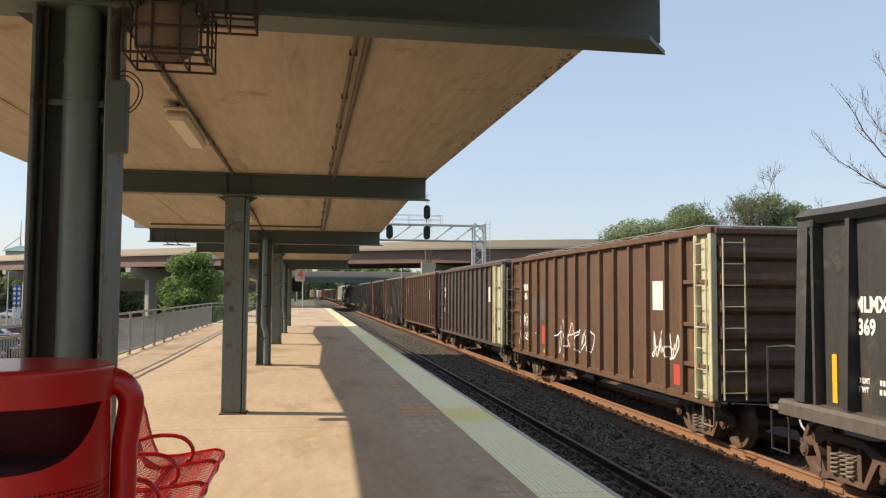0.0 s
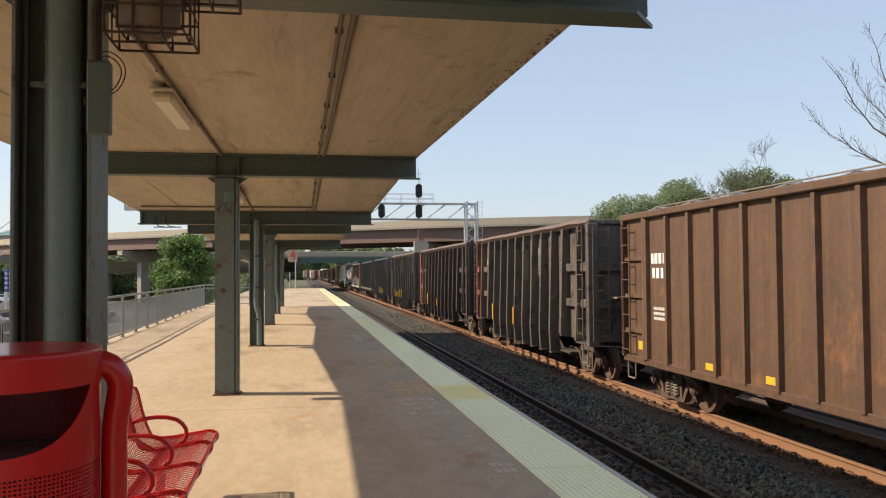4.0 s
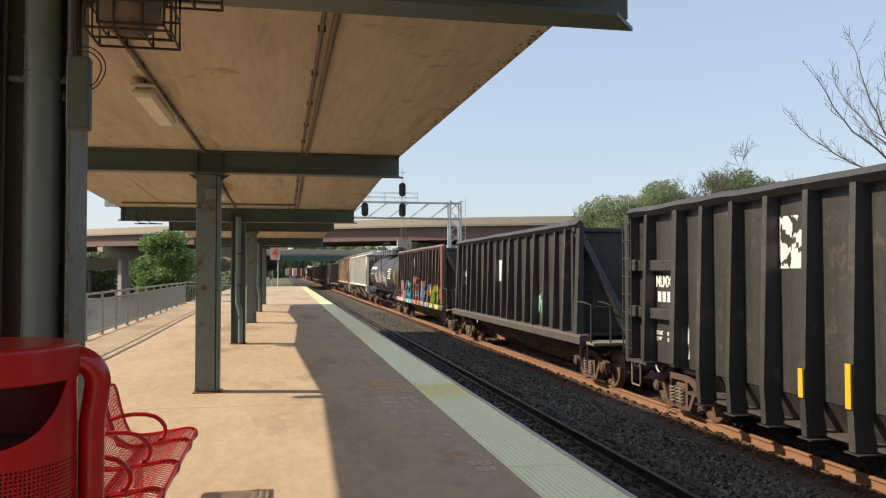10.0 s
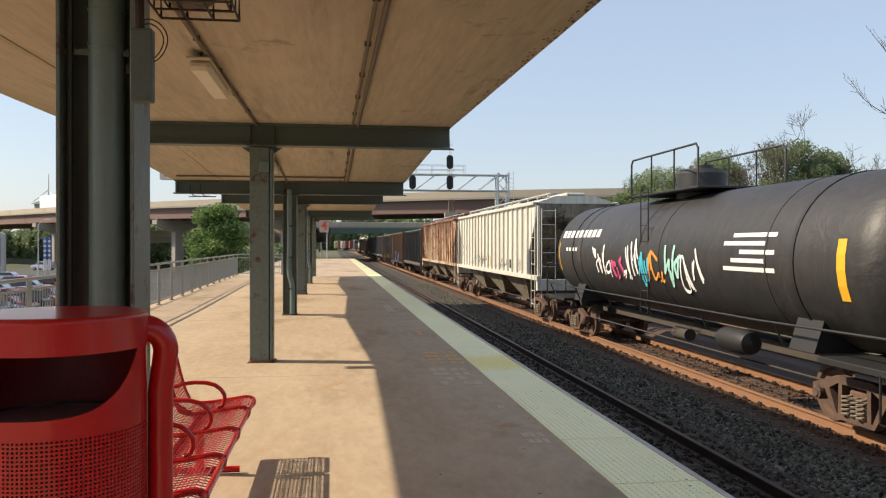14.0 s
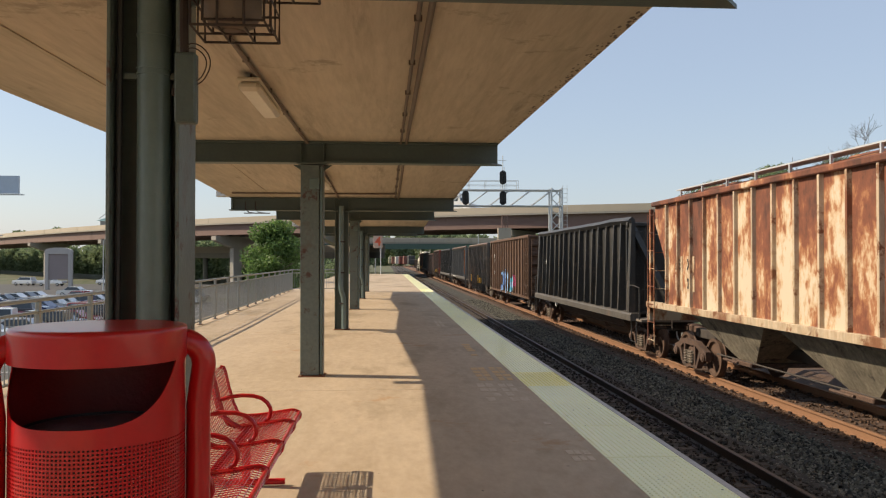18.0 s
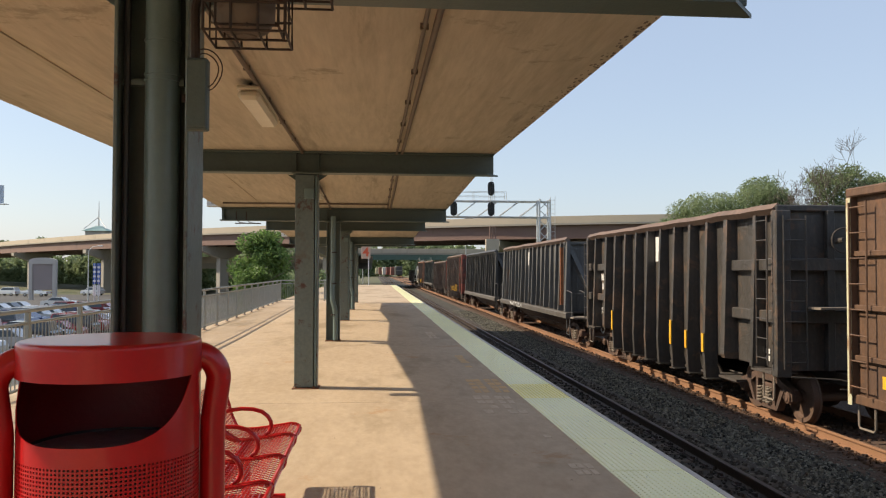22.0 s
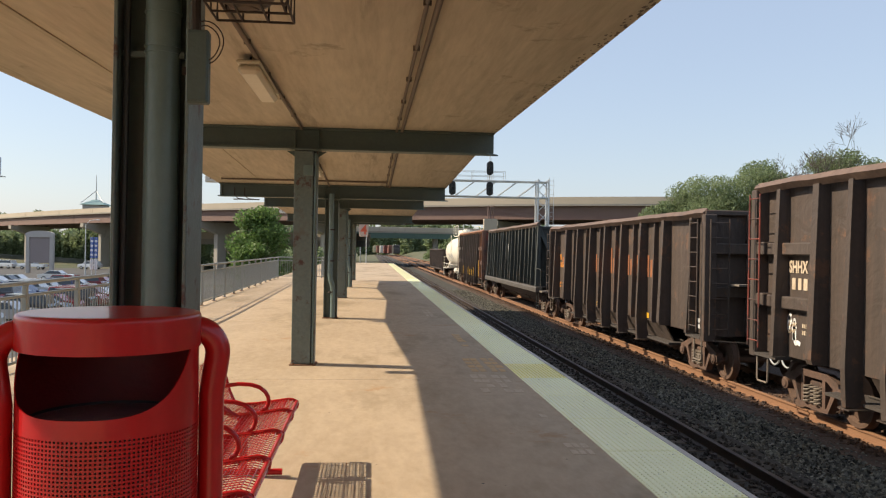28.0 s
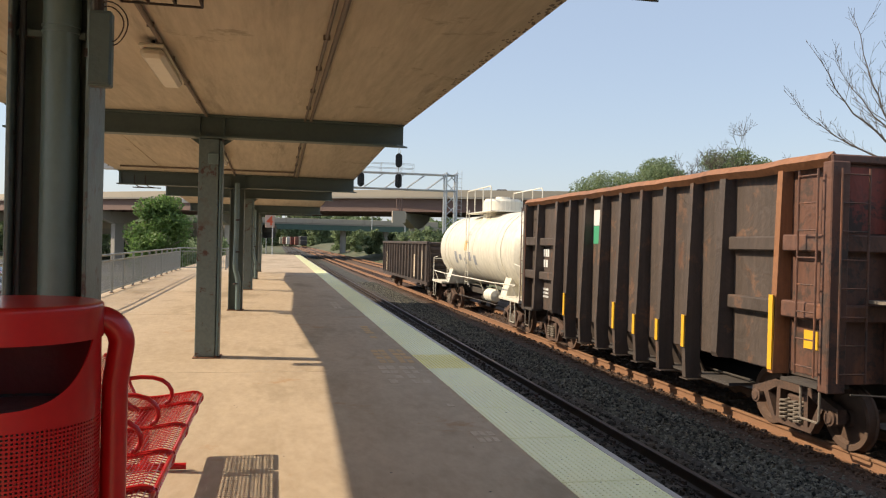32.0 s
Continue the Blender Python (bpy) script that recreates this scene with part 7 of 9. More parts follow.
# ---- platform furniture ----
def litter_bin():
    """A round hooded bin of perforated steel hung between two bent tubes."""
    cx, cy = -0.862, 2.665
    bin_ = thing("litter_bin", "glossy red perforated steel litter bin with a hood", "litter bin", pose(cx, cy, 0))
    r = 0.268
    cap = Geo().lathe([(0.0, 1.376), (r * 0.9, 1.376), (r - 0.008, 1.3755), (r - 0.001, 1.3735), (r + 0.0035, 1.369), (r + 0.005, 1.363), (r + 0.005, 1.356), (r + 0.005, 1.274), (r + 0.005, 1.268), (r - 0.001, 1.268), (r - 0.001, 1.35), (0.0, 1.36)], (0, 0, 0), "z", 96)
    part("hood", cap, MAT["red"], bin_, "round red hood")
    # the wall behind the opening: a shell whose front is cut away in a curve
    wall = Geo()
    n, inner = 120, r - 0.004
    front = -1.65
    verts, faces = [], []
    for k in range(n):
        a = 2 * math.pi * k / n
        off = abs((a - front + math.pi) % (2 * math.pi) - math.pi)
        low = min(1.275, 1.086 + 0.127 * (off / 1.29) ** 3.7)
        for rr in (r, inner):
            verts += [(rr * math.cos(a), rr * math.sin(a), 1.028), (rr * math.cos(a), rr * math.sin(a), low)]
    for k in range(n):
        a, b = 4 * k, 4 * ((k + 1) % n)
        faces += [(a, b, b + 1, a + 1), (a + 2, a + 3, b + 3, b + 2), (a + 1, b + 1, b + 3, a + 3), (a, a + 2, b + 2, b)]
    wall.add(verts, faces, True)
    part("collar", wall, MAT["red"], bin_, "collar with a curved opening")
    # perforated drum: rings and uprights leave square holes
    drum = Geo()
    rows, cols, top, low = 54, 130, 1.03, 0.36
    for k in range(rows + 1):
        z = top - (top - low) * k / rows
        h = 0.0029
        drum.lathe([(r, z - h), (r, z + h), (r - 0.003, z + h), (r - 0.003, z - h), (r, z - h)], (0, 0, 0), "z", cols, False)
    for k in range(cols):
        a = 2 * math.pi * (k + 0.5) / cols
        da = 0.0029 / r
        ring = [(rr * math.cos(a + s * da), rr * math.sin(a + s * da)) for rr, s in ((r - 0.0003, -1), (r - 0.0003, 1), (r - 0.0028, 1), (r - 0.0028, -1))]
        drum.prism(ring, low, top, "z")
    tagged(part("drum", drum, MAT["red"], bin_), "perforated red drum", kind="stuff")
    back = Geo()
    n = 90
    verts = []
    for k in range(n + 1):
        a = front + 0.75 + (2 * math.pi - 1.5) * k / n
        off = abs((a - front + math.pi) % (2 * math.pi) - math.pi)
        high = 1.086 + 0.127 * (off / 1.29) ** 3.7
        high = 1.355 if high > 1.284 else high - 0.006
        verts += [((r - 0.0065) * math.cos(a), (r - 0.0065) * math.sin(a), z) for z in (1.0, high)]
    back.add(verts, [(2 * k, 2 * k + 2, 2 * k + 3, 2 * k + 1) for k in range(n)], True)
    part("lining", back, MAT["bin_inside_shade"], bin_, "red inner wall behind the opening, darkened for shade")
    part("base_band", Geo().lathe([(r, 0.36), (r + 0.002, 0.36), (r + 0.002, 0.28), (0.0, 0.28)], (0, 0, 0), "z", 64), MAT["red"], bin_)
    liner = Geo().lathe([(0.0, 0.4), (r - 0.03, 0.4), (r - 0.016, 1.045), (r - 0.024, 1.05), (r - 0.03, 1.035), (r - 0.036, 0.42), (0.0, 0.42)], (0, 0, 0), "z", 48)
    part("liner", liner, MAT["black"], bin_, "dark plastic liner")
    part("litter_bag", Geo().lathe([(0.0, 1.052), (0.06, 1.047), (0.1, 1.053), (0.15, 1.046), (0.19, 1.05), (r - 0.02, 1.04), (r - 0.026, 1.03)], (0, 0, 0), "z", 32), MAT["bin_liner"], bin_, "grey plastic liner bag")
    for sx, x, y in ((-1, -0.285, -0.12), (1, 0.297, 0.09)):
        lean = -y / abs(x) * 0.1
        pts = [(x, y, 0.0), (x, y, 0.6), (x, y, 1.1), (x + sx * 0.008, y, 1.16), (x + sx * 0.014, y, 1.2), (x + sx * 0.018, y, 1.235)]
        for k in range(1, 13):
            a = math.pi / 2 * k / 12
            u = 1 - math.cos(a)
            pts.append((x + sx * (0.018 - 0.075 * u), y + lean * 0.8 * u, 1.235 + 0.085 * math.sin(a)))
        pts.append((x - sx * 0.085, y + lean, 1.32))
        post = part("post", Geo().tube(pts, 0.04, 24), MAT["red"], bin_, "thick bent red tube")
        part("foot", Geo().lathe([(0.0, 0.012), (0.085, 0.012), (0.09, 0.0), (0.0, 0.0)], (x, y, 0), "z", 24), MAT["red"], post)
        for z in (0.5,):
            part("bracket", Geo().box((x - sx * 0.09, y - 0.02, z), (x - sx * 0.03, y + 0.02, z + 0.06), 0.004), MAT["red"], post)


litter_bin()


def bench():
    """A row of red wire-mesh seats with looped arms."""
    base = thing("bench", "red perforated metal bench with looped armrests", "bench", pose(-0.585, 0, 0))
    ends = (3.16, 3.8, 4.44, 5.08, 5.72, 6.14)
    y0, y1, seats = ends[0], ends[-1], 5
    # the line of a seat from its rolled front edge to the top of its back
    line = [(-0.035, 0.385), (-0.012, 0.40), (0.006, 0.425), (0.01, 0.45), (-0.004, 0.472), (-0.025, 0.483), (-0.055, 0.487), (-0.16, 0.47), (-0.3, 0.45), (-0.4, 0.445), (-0.455, 0.47), (-0.49, 0.55), (-0.525, 0.68), (-0.55, 0.80), (-0.565, 0.84), (-0.59, 0.845)]
    line = [(x, z * 0.93) for x, z in line]
    fine = []
    for (ax, az), (bx, bz) in zip(line, line[1:]):
        n = max(1, round(math.hypot(bx - ax, bz - az) / 0.0235))
        fine += [(ax + (bx - ax) * k / n, az + (bz - az) * k / n) for k in range(n)]
    fine.append(line[-1])
    for s in range(seats):
        a, b = ends[s] + 0.02, ends[s + 1] - 0.02
        mesh = Geo()
        r = 0.0034
        for x, z in fine:
            mesh.tube([(x, a, z), (x, b, z)], r, 4, False)
        count = max(6, round((b - a) / 0.042))
        for k in range(count + 1):
            y = a + (b - a) * k / count
            mesh.tube([(x, y, z) for x, z in fine[::2]], r, 4, False)
        seat = tagged(part("seat_mesh", mesh, MAT["red"], base), "woven red wire seat and back", kind="stuff")
        for y in (a, b):
            part("seat_edge", Geo().tube([(x, y, z) for x, z in line], 0.012, 8), MAT["red"], seat)
        part("front_roll", Geo().tube([(0.006, a, 0.435), (0.006, b, 0.435)], 0.012, 8), MAT["red"], seat)
    for s in range(seats):
        y = ends[s]
        if s:
            arm = [(-0.53, y, 0.61), (-0.46, y, 0.632), (-0.38, y, 0.642), (-0.3, y, 0.638), (-0.24, y, 0.62), (-0.2, y, 0.588), (-0.178, y, 0.55), (-0.175, y, 0.51), (-0.19, y, 0.475), (-0.22, y, 0.455)]
            part("armrest", Geo().tube([(x + 0.02, q, z * 0.985) for x, q, z in arm], 0.0145, 10), MAT["red"], base, "looped tube armrest")
    part("beam", Geo().box((-0.36, y0, 0.33), (-0.28, y1 - 0.05, 0.39), 0.01), MAT["red"], base)
    for y in (y0 + 0.25, y1 - 0.45):
        leg = part("leg", Geo().tube([(-0.32, y, 0.02), (-0.32, y, 0.34)], 0.03, 12), MAT["red"], base)
        part("foot_bar", Geo().tube([(-0.6, y, 0.03), (-0.05, y, 0.03)], 0.022, 10), MAT["red"], leg)
        part("back_post", Geo().tube([(-0.32, y, 0.38), (-0.5, y, 0.5), (-0.575, y, 0.8)], 0.018, 8), MAT["red"], leg)


bench()


def railing(name, label, points, height=1.07, spacing=1.9, picket=0.115):
    """A galvanised picket railing along a line: posts, rails, pickets in one part a panel."""
    rail = thing(name, label, "railing")
    for (ax, ay), (bx, by) in zip(points, points[1:]):
        length = math.hypot(bx - ax, by - ay)
        n = max(1, round(length / spacing))
        ux, uy = (bx - ax) / length, (by - ay) / length
        for k in range(n):
            u0, u1 = length * k / n, length * (k + 1) / n
            p, q = (ax + ux * u0, ay + uy * u0), (ax + ux * u1, ay + uy * u1)
            post = part("post", Geo().box((-0.03, -0.03, 0), (0.03, 0.03, height - 0.02), 0.006), MAT["fence"], rail, at=pose(*p, 0, 0, 0, math.degrees(math.atan2(uy, ux))))
            part("base_plate", Geo().box((-0.07, -0.06, 0), (0.07, 0.06, 0.012)), MAT["rust_foot"], post)
            g = Geo()
            m = max(2, int((u1 - u0) / picket))
            for i in range(1, m):
                u = u0 + (u1 - u0) * i / m
                x, y = ax + ux * u, ay + uy * u
                g.box((x - 0.0065, y - 0.0065, 0.1), (x + 0.0065, y + 0.0065, height - 0.17))
            tagged(part("picket", g, MAT["fence"], rail), kind="stuff")
            for z, r in ((height, 0.028), (height - 0.16, 0.02), (0.09, 0.02)):
                part("rail", Geo().tube([(p[0], p[1], z), (q[0], q[1], z)], r, 8), MAT["fence"], rail)


railing("platform_railing", "galvanised picket railing along the platform's back edge", [(-4.42, 1.5), (-4.48, 20), (-4.82, 42.2)])
railing("gate_railing", "galvanised railing across the platform's ramp", [(-4.82, 42.2), (-2.6, 42.6)])
railing("ramp_railing", "galvanised railing along the far ramp", [(-2.6, 42.6), (-2.9, 60)])


def number_sign():
    sign = thing("platform_sign", "square platform sign with a red number on a pole", "sign", pose(-0.84, 88, 0))
    part("pole", Geo().cyl((0.3, 0, 0), (0.3, 0, 3.1), 0.05, 10), MAT["galv"], sign)
    part("panel", Geo().box((-0.5, -0.04, 2.9), (0.5, 0.03, 4.4), 0.02), MAT["sign_face"], sign)
    data = bpy.data.curves.new("digit", "FONT")
    data.body, data.size, data.extrude, data.align_x = "4", 1.35, 0.01, "CENTER"
    data.offset = 0.03
    data.materials.append(MAT["sign_red"])
    digit = new("digit", data)
    digit.parent = sign
    digit.matrix_basis = pose(0, -0.055, 3.18, 90, 0, 0)
    post = thing("platform_post", "short dark lamp post near the platform's far end", "post", pose(-1.25, 60, 0))
    part("pole", Geo().cyl((0, 0, 0), (0, 0, 3.3), 0.07, 8), MAT["black"], post)
    part("head", Geo().lathe([(0.0, 3.75), (0.2, 3.7), (0.26, 3.5), (0.2, 3.3), (0.0, 3.25)], (0, 0, 0), "z", 12), MAT["black"], post)


number_sign()


# ---- signals ----
def signal_gantry():
    """A latticed gantry over the tracks with three signal heads."""
    y, z0, z1 = 88.0, 7.55, 9.3
    g = thing("signal_gantry", "galvanised lattice signal gantry over the tracks", "signal gantry", pose(0, y, 0))
    x0, x1 = 2.0, 18.4

    def bar(a, b, r=0.07, name="brace"):
        part(name, Geo().tube([a, b], r, 6), MAT["galv"], g)

    for dy in (-0.6, 0.6):
        for z in (z0, z1):
            bar((x0, dy, z), (x1 + 1.2, dy, z), 0.09, "chord")
        n = 7
        for k in range(n):
            xa, xb = x0 + (x1 - x0) * k / n, x0 + (x1 - x0) * (k + 1) / n
            bar((xa, dy, z0), (xb, dy, z1), 0.07)
        for z in (z1 + 0.55, z1 + 1.05):
            bar((x0, dy, z), (14.6, dy, z), 0.025, "guard_rail")
        for k in range(8):
            x = x0 + (14.6 - x0) * k / 7
            bar((x, dy, z1), (x, dy, z1 + 1.05), 0.025, "guard_post")
    for x in (x1 - 0.1, x1 + 1.1):
        for dy in (-0.6, 0.6):
            bar((x, dy, -1.6), (x, dy, z1 + 0.25), 0.11, "leg")
    for k in range(9):
        z = -1.2 + k * 1.2
        bar((x1 - 0.1, -0.6, z), (x1 + 1.1, -0.6, z + 1.2), 0.05)
        bar((x1 + 1.1, -0.6, z), (x1 - 0.1, -0.6, z + 1.2), 0.05)
    for k in range(14):
        bar((x1 + 1.25, -0.2, 3 + k * 0.5), (x1 + 1.75, -0.2, 3 + k * 0.5), 0.02, "ladder_rung")
    for x in (x1 + 1.25, x1 + 1.75):
        bar((x, -0.2, 2), (x, -0.2, z1 + 0.6), 0.025, "ladder_stile")
    bar((13.2, 0.3, z1), (13.2, 0.3, z1 + 2.6), 0.03, "aerial")
    for x, zs in ((8.72, (8.4,)), (12.85, (8.4, 10.65))):
        mast = thing("signal_mast", "black oval signal heads on a slender mast", "railway signal", pose(x, y - 0.9, 0))
        part("mast", Geo().cyl((0, 0.15, 7.4), (0, 0.15, zs[-1] + (2.4 if len(zs) > 1 else 0.6)), 0.045, 8), MAT["galv"], mast)
        if len(zs) > 1:
            part("cross_arm", Geo().tube([(-0.55, 0.15, 12.55), (0.35, 0.15, 12.55)], 0.03, 6), MAT["galv"], mast)
        for z in zs:
            outline = [(0.37 * math.cos(a), z + (0.4 if math.sin(a) > 0 else -0.4) + 0.37 * math.sin(a)) for a in (2 * math.pi * k / 24 for k in range(24))]
            head = part("signal_head", Geo().prism(outline, -0.05, 0.1, "y"), MAT["black"], mast, "black oval backplate")
            for dz in (-0.5, 0, 0.5):
                part("hood", Geo().lathe([(0.13, 0), (0.14, -0.3), (0.12, -0.3), (0.11, 0)], (0, -0.05, z + dz), "y", 12), MAT["black"], head)
        part("ladder", Geo().tube([(0.4, 0.3, 7.5), (0.4, 0.3, zs[-1] + 0.3)], 0.03, 6), MAT["galv"], mast)


signal_gantry()

# ---- bridges ----
DECK = [(-700, 1120), (-400, 660), (-170, 330), (-117, 256), (-83.5, 213), (-58.3, 184), (-35.3, 161), (-11, 142), (11.1, 126.6), (26.2, 117.5), (44.5, 110), (70, 104), (110, 99), (200, 95), (900, 80)]


def smooth_line(points, n=6):
    out = []
    for a in range(len(points) - 1):
        p0, p1, p2, p3 = points[max(a - 1, 0)], points[a], points[a + 1], points[min(a + 2, len(points) - 1)]
        for i in range(n):
            t = i / n
            out.append(tuple(0.5 * (2 * p1[c] + (p2[c] - p0[c]) * t + (2 * p0[c] - 5 * p1[c] + 4 * p2[c] - p3[c]) * t * t + (3 * p1[c] - p0[c] - 3 * p2[c] + p3[c]) * t ** 3) for c in (0, 1)))
    out.append(points[-1])
    return out


DECK_LINE = smooth_line(DECK)
DECK_TOP = 9.2


def along(outline, line, name, material, parent=None, label=""):
    """Draws an outline of (offset to the far side, height) along a line in plan."""
    verts, faces, n = [], [], len(outline)
    for i, (x, y) in enumerate(line):
        ax, ay = line[max(i - 1, 0)]
        bx, by = line[min(i + 1, len(line) - 1)]
        d = math.hypot(bx - ax, by - ay)
        nx, ny = -(by - ay) / d, (bx - ax) / d
        verts += [(x + nx * o, y + ny * o, z) for o, z in outline]
    for i in range(len(line) - 1):
        for k in range(n):
            a, b = i * n + k, i * n + (k + 1) % n
            faces.append((a, b, b + n, a + n))
    return part(name, Geo().add(verts, faces), material, parent, label)


def overpass():
    bridge = thing("highway_overpass", "long curving highway overpass with brown steel girders", "bridge")
    top = DECK_TOP
    along([(0, top - 0.5), (0.3, top - 0.5), (0.3, top + 0.55), (0, top + 0.55)], DECK_LINE, "parapet", MAT["parapet"], bridge, "tan concrete parapet")
    along([(0.02, top - 0.75), (26, top - 0.75), (26, top - 0.5), (0.02, top - 0.5)], DECK_LINE, "deck", MAT["concrete"], bridge)
    along([(25.7, top - 0.5), (26, top - 0.5), (26, top + 0.45), (25.7, top + 0.45)], DECK_LINE, "parapet", MAT["parapet"], bridge)
    for o in (0.7, 3.8, 6.9, 10.0, 13.1, 16.2, 19.3, 22.4):
        along([(o, top - 2.7), (o + 0.05, top - 2.7), (o + 0.05, top - 0.75), (o, top - 0.75)], DECK_LINE, "girder", MAT["girder"], bridge, "brown plate girder")
        along([(o - 0.25, top - 2.78), (o + 0.3, top - 2.78), (o + 0.3, top - 2.7), (o - 0.25, top - 2.7)], DECK_LINE, "girder_flange", MAT["girder"], bridge)

    def pier(x, y, turn, width=11.0, base=-3.8):
        p = thing("bridge_pier", "hammerhead concrete pier under the overpass", "bridge pier", pose(x, y, 0, 0, 0, turn), "overpass piers")
        w = width / 2
        part("cap", Geo().prism([(-w, 6.25), (w, 6.25), (w, 5.4), (1.3, 4.0), (-1.3, 4.0), (-w, 5.4)], -0.7, 0.7, "y"), MAT["concrete"], p)
        part("shaft", Geo().box((-1.1, -0.6, base), (1.1, 0.6, 4.02), 0.08), MAT["concrete"], p)
        for k in range(4):
            part("bearing", Geo().box((-w + 0.7 + k * (width - 1.4) / 3 - 0.25, -0.4, 6.25), (-w + 0.7 + k * (width - 1.4) / 3 + 0.25, 0.4, 6.43)), MAT["dark_iron"], p)

    for x, y, turn in ((21.5, 127, 60), (-30, 163, 50), (-62, 193, 48), (-95, 233, 50), (-8, 146, 54), (48, 115, 70)):
        pier(x, y, turn)
    # the lit bearing block and stiffeners over the tracks
    block("bearing_block", (16.9, 119.6, 4.6), (18.9, 120.4, 6.42), MAT["parapet"], bridge, "sunlit concrete bearing block")
    for k in range(3):
        block("stiffener", (17.5 + k * 0.4, 119.8, 6.42), (17.65 + k * 0.4, 120.2, 8.4), MAT["girder"], bridge)
    # a lower ramp behind
    ramp = thing("ramp_bridge", "pale concrete ramp bridge behind the overpass", "bridge")
    line = smooth_line([(-60, 215), (-36, 196), (-20, 184), (-4, 176)])
    along([(0, 3.3), (9, 3.3), (9, 4.9), (0, 4.9)], line, "deck", MAT["parapet"], ramp)
    along([(0.5, 2.0), (8.5, 2.0), (8.5, 3.3), (0.5, 3.3)], line, "girder", MAT["concrete"], ramp)
    for x, y in ((-29, 191), (-12, 181), (-46, 205)):
        part("column", Geo().cyl((x, y + 3, -3.8), (x, y + 3, 2.1), 0.6, 14), MAT["concrete"], ramp)


overpass()


def green_bridge():
    bridge = thing("green_bridge", "low road bridge with green girders and pale parapet", "bridge", pose(0, 200, 0))
    part("parapet", Geo().box((-30, 0, 5.9), (40, 0.4, 7.1), 0.05), MAT["parapet"], bridge)
    part("deck", Geo().box((-30, 0.1, 5.6), (40, 9, 5.95)), MAT["concrete"], bridge)
    part("girder", Geo().box((-30, 0.3, 4.4), (38, 0.5, 5.6)), MAT["green_girder"], bridge, "green steel girder")
    for k in range(34):
        part("stiffener", Geo().box((-29 + k * 2, 0.1, 4.45), (-28.8 + k * 2, 0.3, 5.58)), MAT["green_girder"], bridge)
    part("lower_flange", Geo().box((-30, 0.0, 4.3), (38, 0.8, 4.4)), MAT["green_girder"], bridge)
    for x in (16.2, 27, -9):
        part("column", Geo().cyl((x, 2.5, -1.7), (x, 2.5, 4.3), 0.75, 16), MAT["concrete"], bridge)
    part("abutment", Geo().box((33, 0, -1.7), (42, 9, 5.6)), MAT["concrete"], bridge)
    for x in (-2.5, 22, 30):
        pole = thing("lamp_post", "slim grey pole beside the tracks", "pole", pose(x, 190, -1.6))
        part("shaft", Geo().tube([(0, 0, 0), (0, 0, 9.5)], [0.14, 0.08], 8), MAT["galv"], pole)


green_bridge()


# ---- car park side ----
def billboard():
    b = thing("billboard", "pale billboard high on a pole", "billboard", pose(-97, 200, LOT_Z))
    part("pole", Geo().cyl((0, 0, 0), (0, 0, 22), 0.5, 12), MAT["galv"], b)
    panel = part("panel", Geo().box((-9, -0.4, 21.3), (8.5, 0.4, 25.6), 0.05), MAT["billboard"], b)
    bars_ = Geo()
    for k, w in enumerate((5.5, 4.2)):
        bars_.box((-7.8, -0.42, 24.2 - k * 1.5), (-7.8 + w, -0.4, 25.0 - k * 1.5))
    part("lettering", bars_, MAT["blue"], panel)
    part("catwalk", Geo().box((-9.3, -1.0, 20.9), (9.6, 0.4, 21.1)), MAT["galv"], b)


billboard()


def sign_gate():
    g = thing("gate_monument", "tall grey stucco frame around a taupe panel", "monument", pose(-57.7, 146, LOT_Z))
    part("panel", Geo().box((-1.7, -0.2, 1.8), (1.7, 0.2, 6.3)), MAT["stucco_dark"], g)
    for s in (-1, 1):
        part("pier", Geo().box((s * 1.7, -0.4, 0), (s * 2.3, 0.4, 6.4), 0.04), MAT["stucco"], g)
    top = [(2.3 * math.cos(a), 6.9 + 0.55 * math.sin(a)) for a in (math.pi * k / 12 for k in range(13))]
    part("arch", Geo().prism([(-2.3, 6.3), (2.3, 6.3)] + top, -0.42, 0.42, "y"), MAT["stucco"], g)


sign_gate()


def blue_signs():
    s = thing("parking_sign", "pair of narrow blue and white car park signs", "sign", pose(-33.3, 100, LOT_Z))
    for dx in (-0.24, 0.24):
        pole = part("pole", Geo().cyl((dx, 0, 0), (dx, 0, 6.1), 0.06, 8), MAT["galv"], s)
        part("blue_panel", Geo().box((dx - 0.19, -0.05, 3.6), (dx + 0.19, 0.05, 6.1), 0.02), MAT["blue"], pole)
        for k in range(4):
            part("lettering", Geo().box((dx - 0.15, -0.06, 3.85 + k * 0.55), (dx + 0.15, -0.05, 4.1 + k * 0.55)), MAT["white"], pole)
        part("white_panel", Geo().box((dx - 0.19, -0.05, 2.2), (dx + 0.19, 0.05, 3.5), 0.02), MAT["white"], pole)


blue_signs()


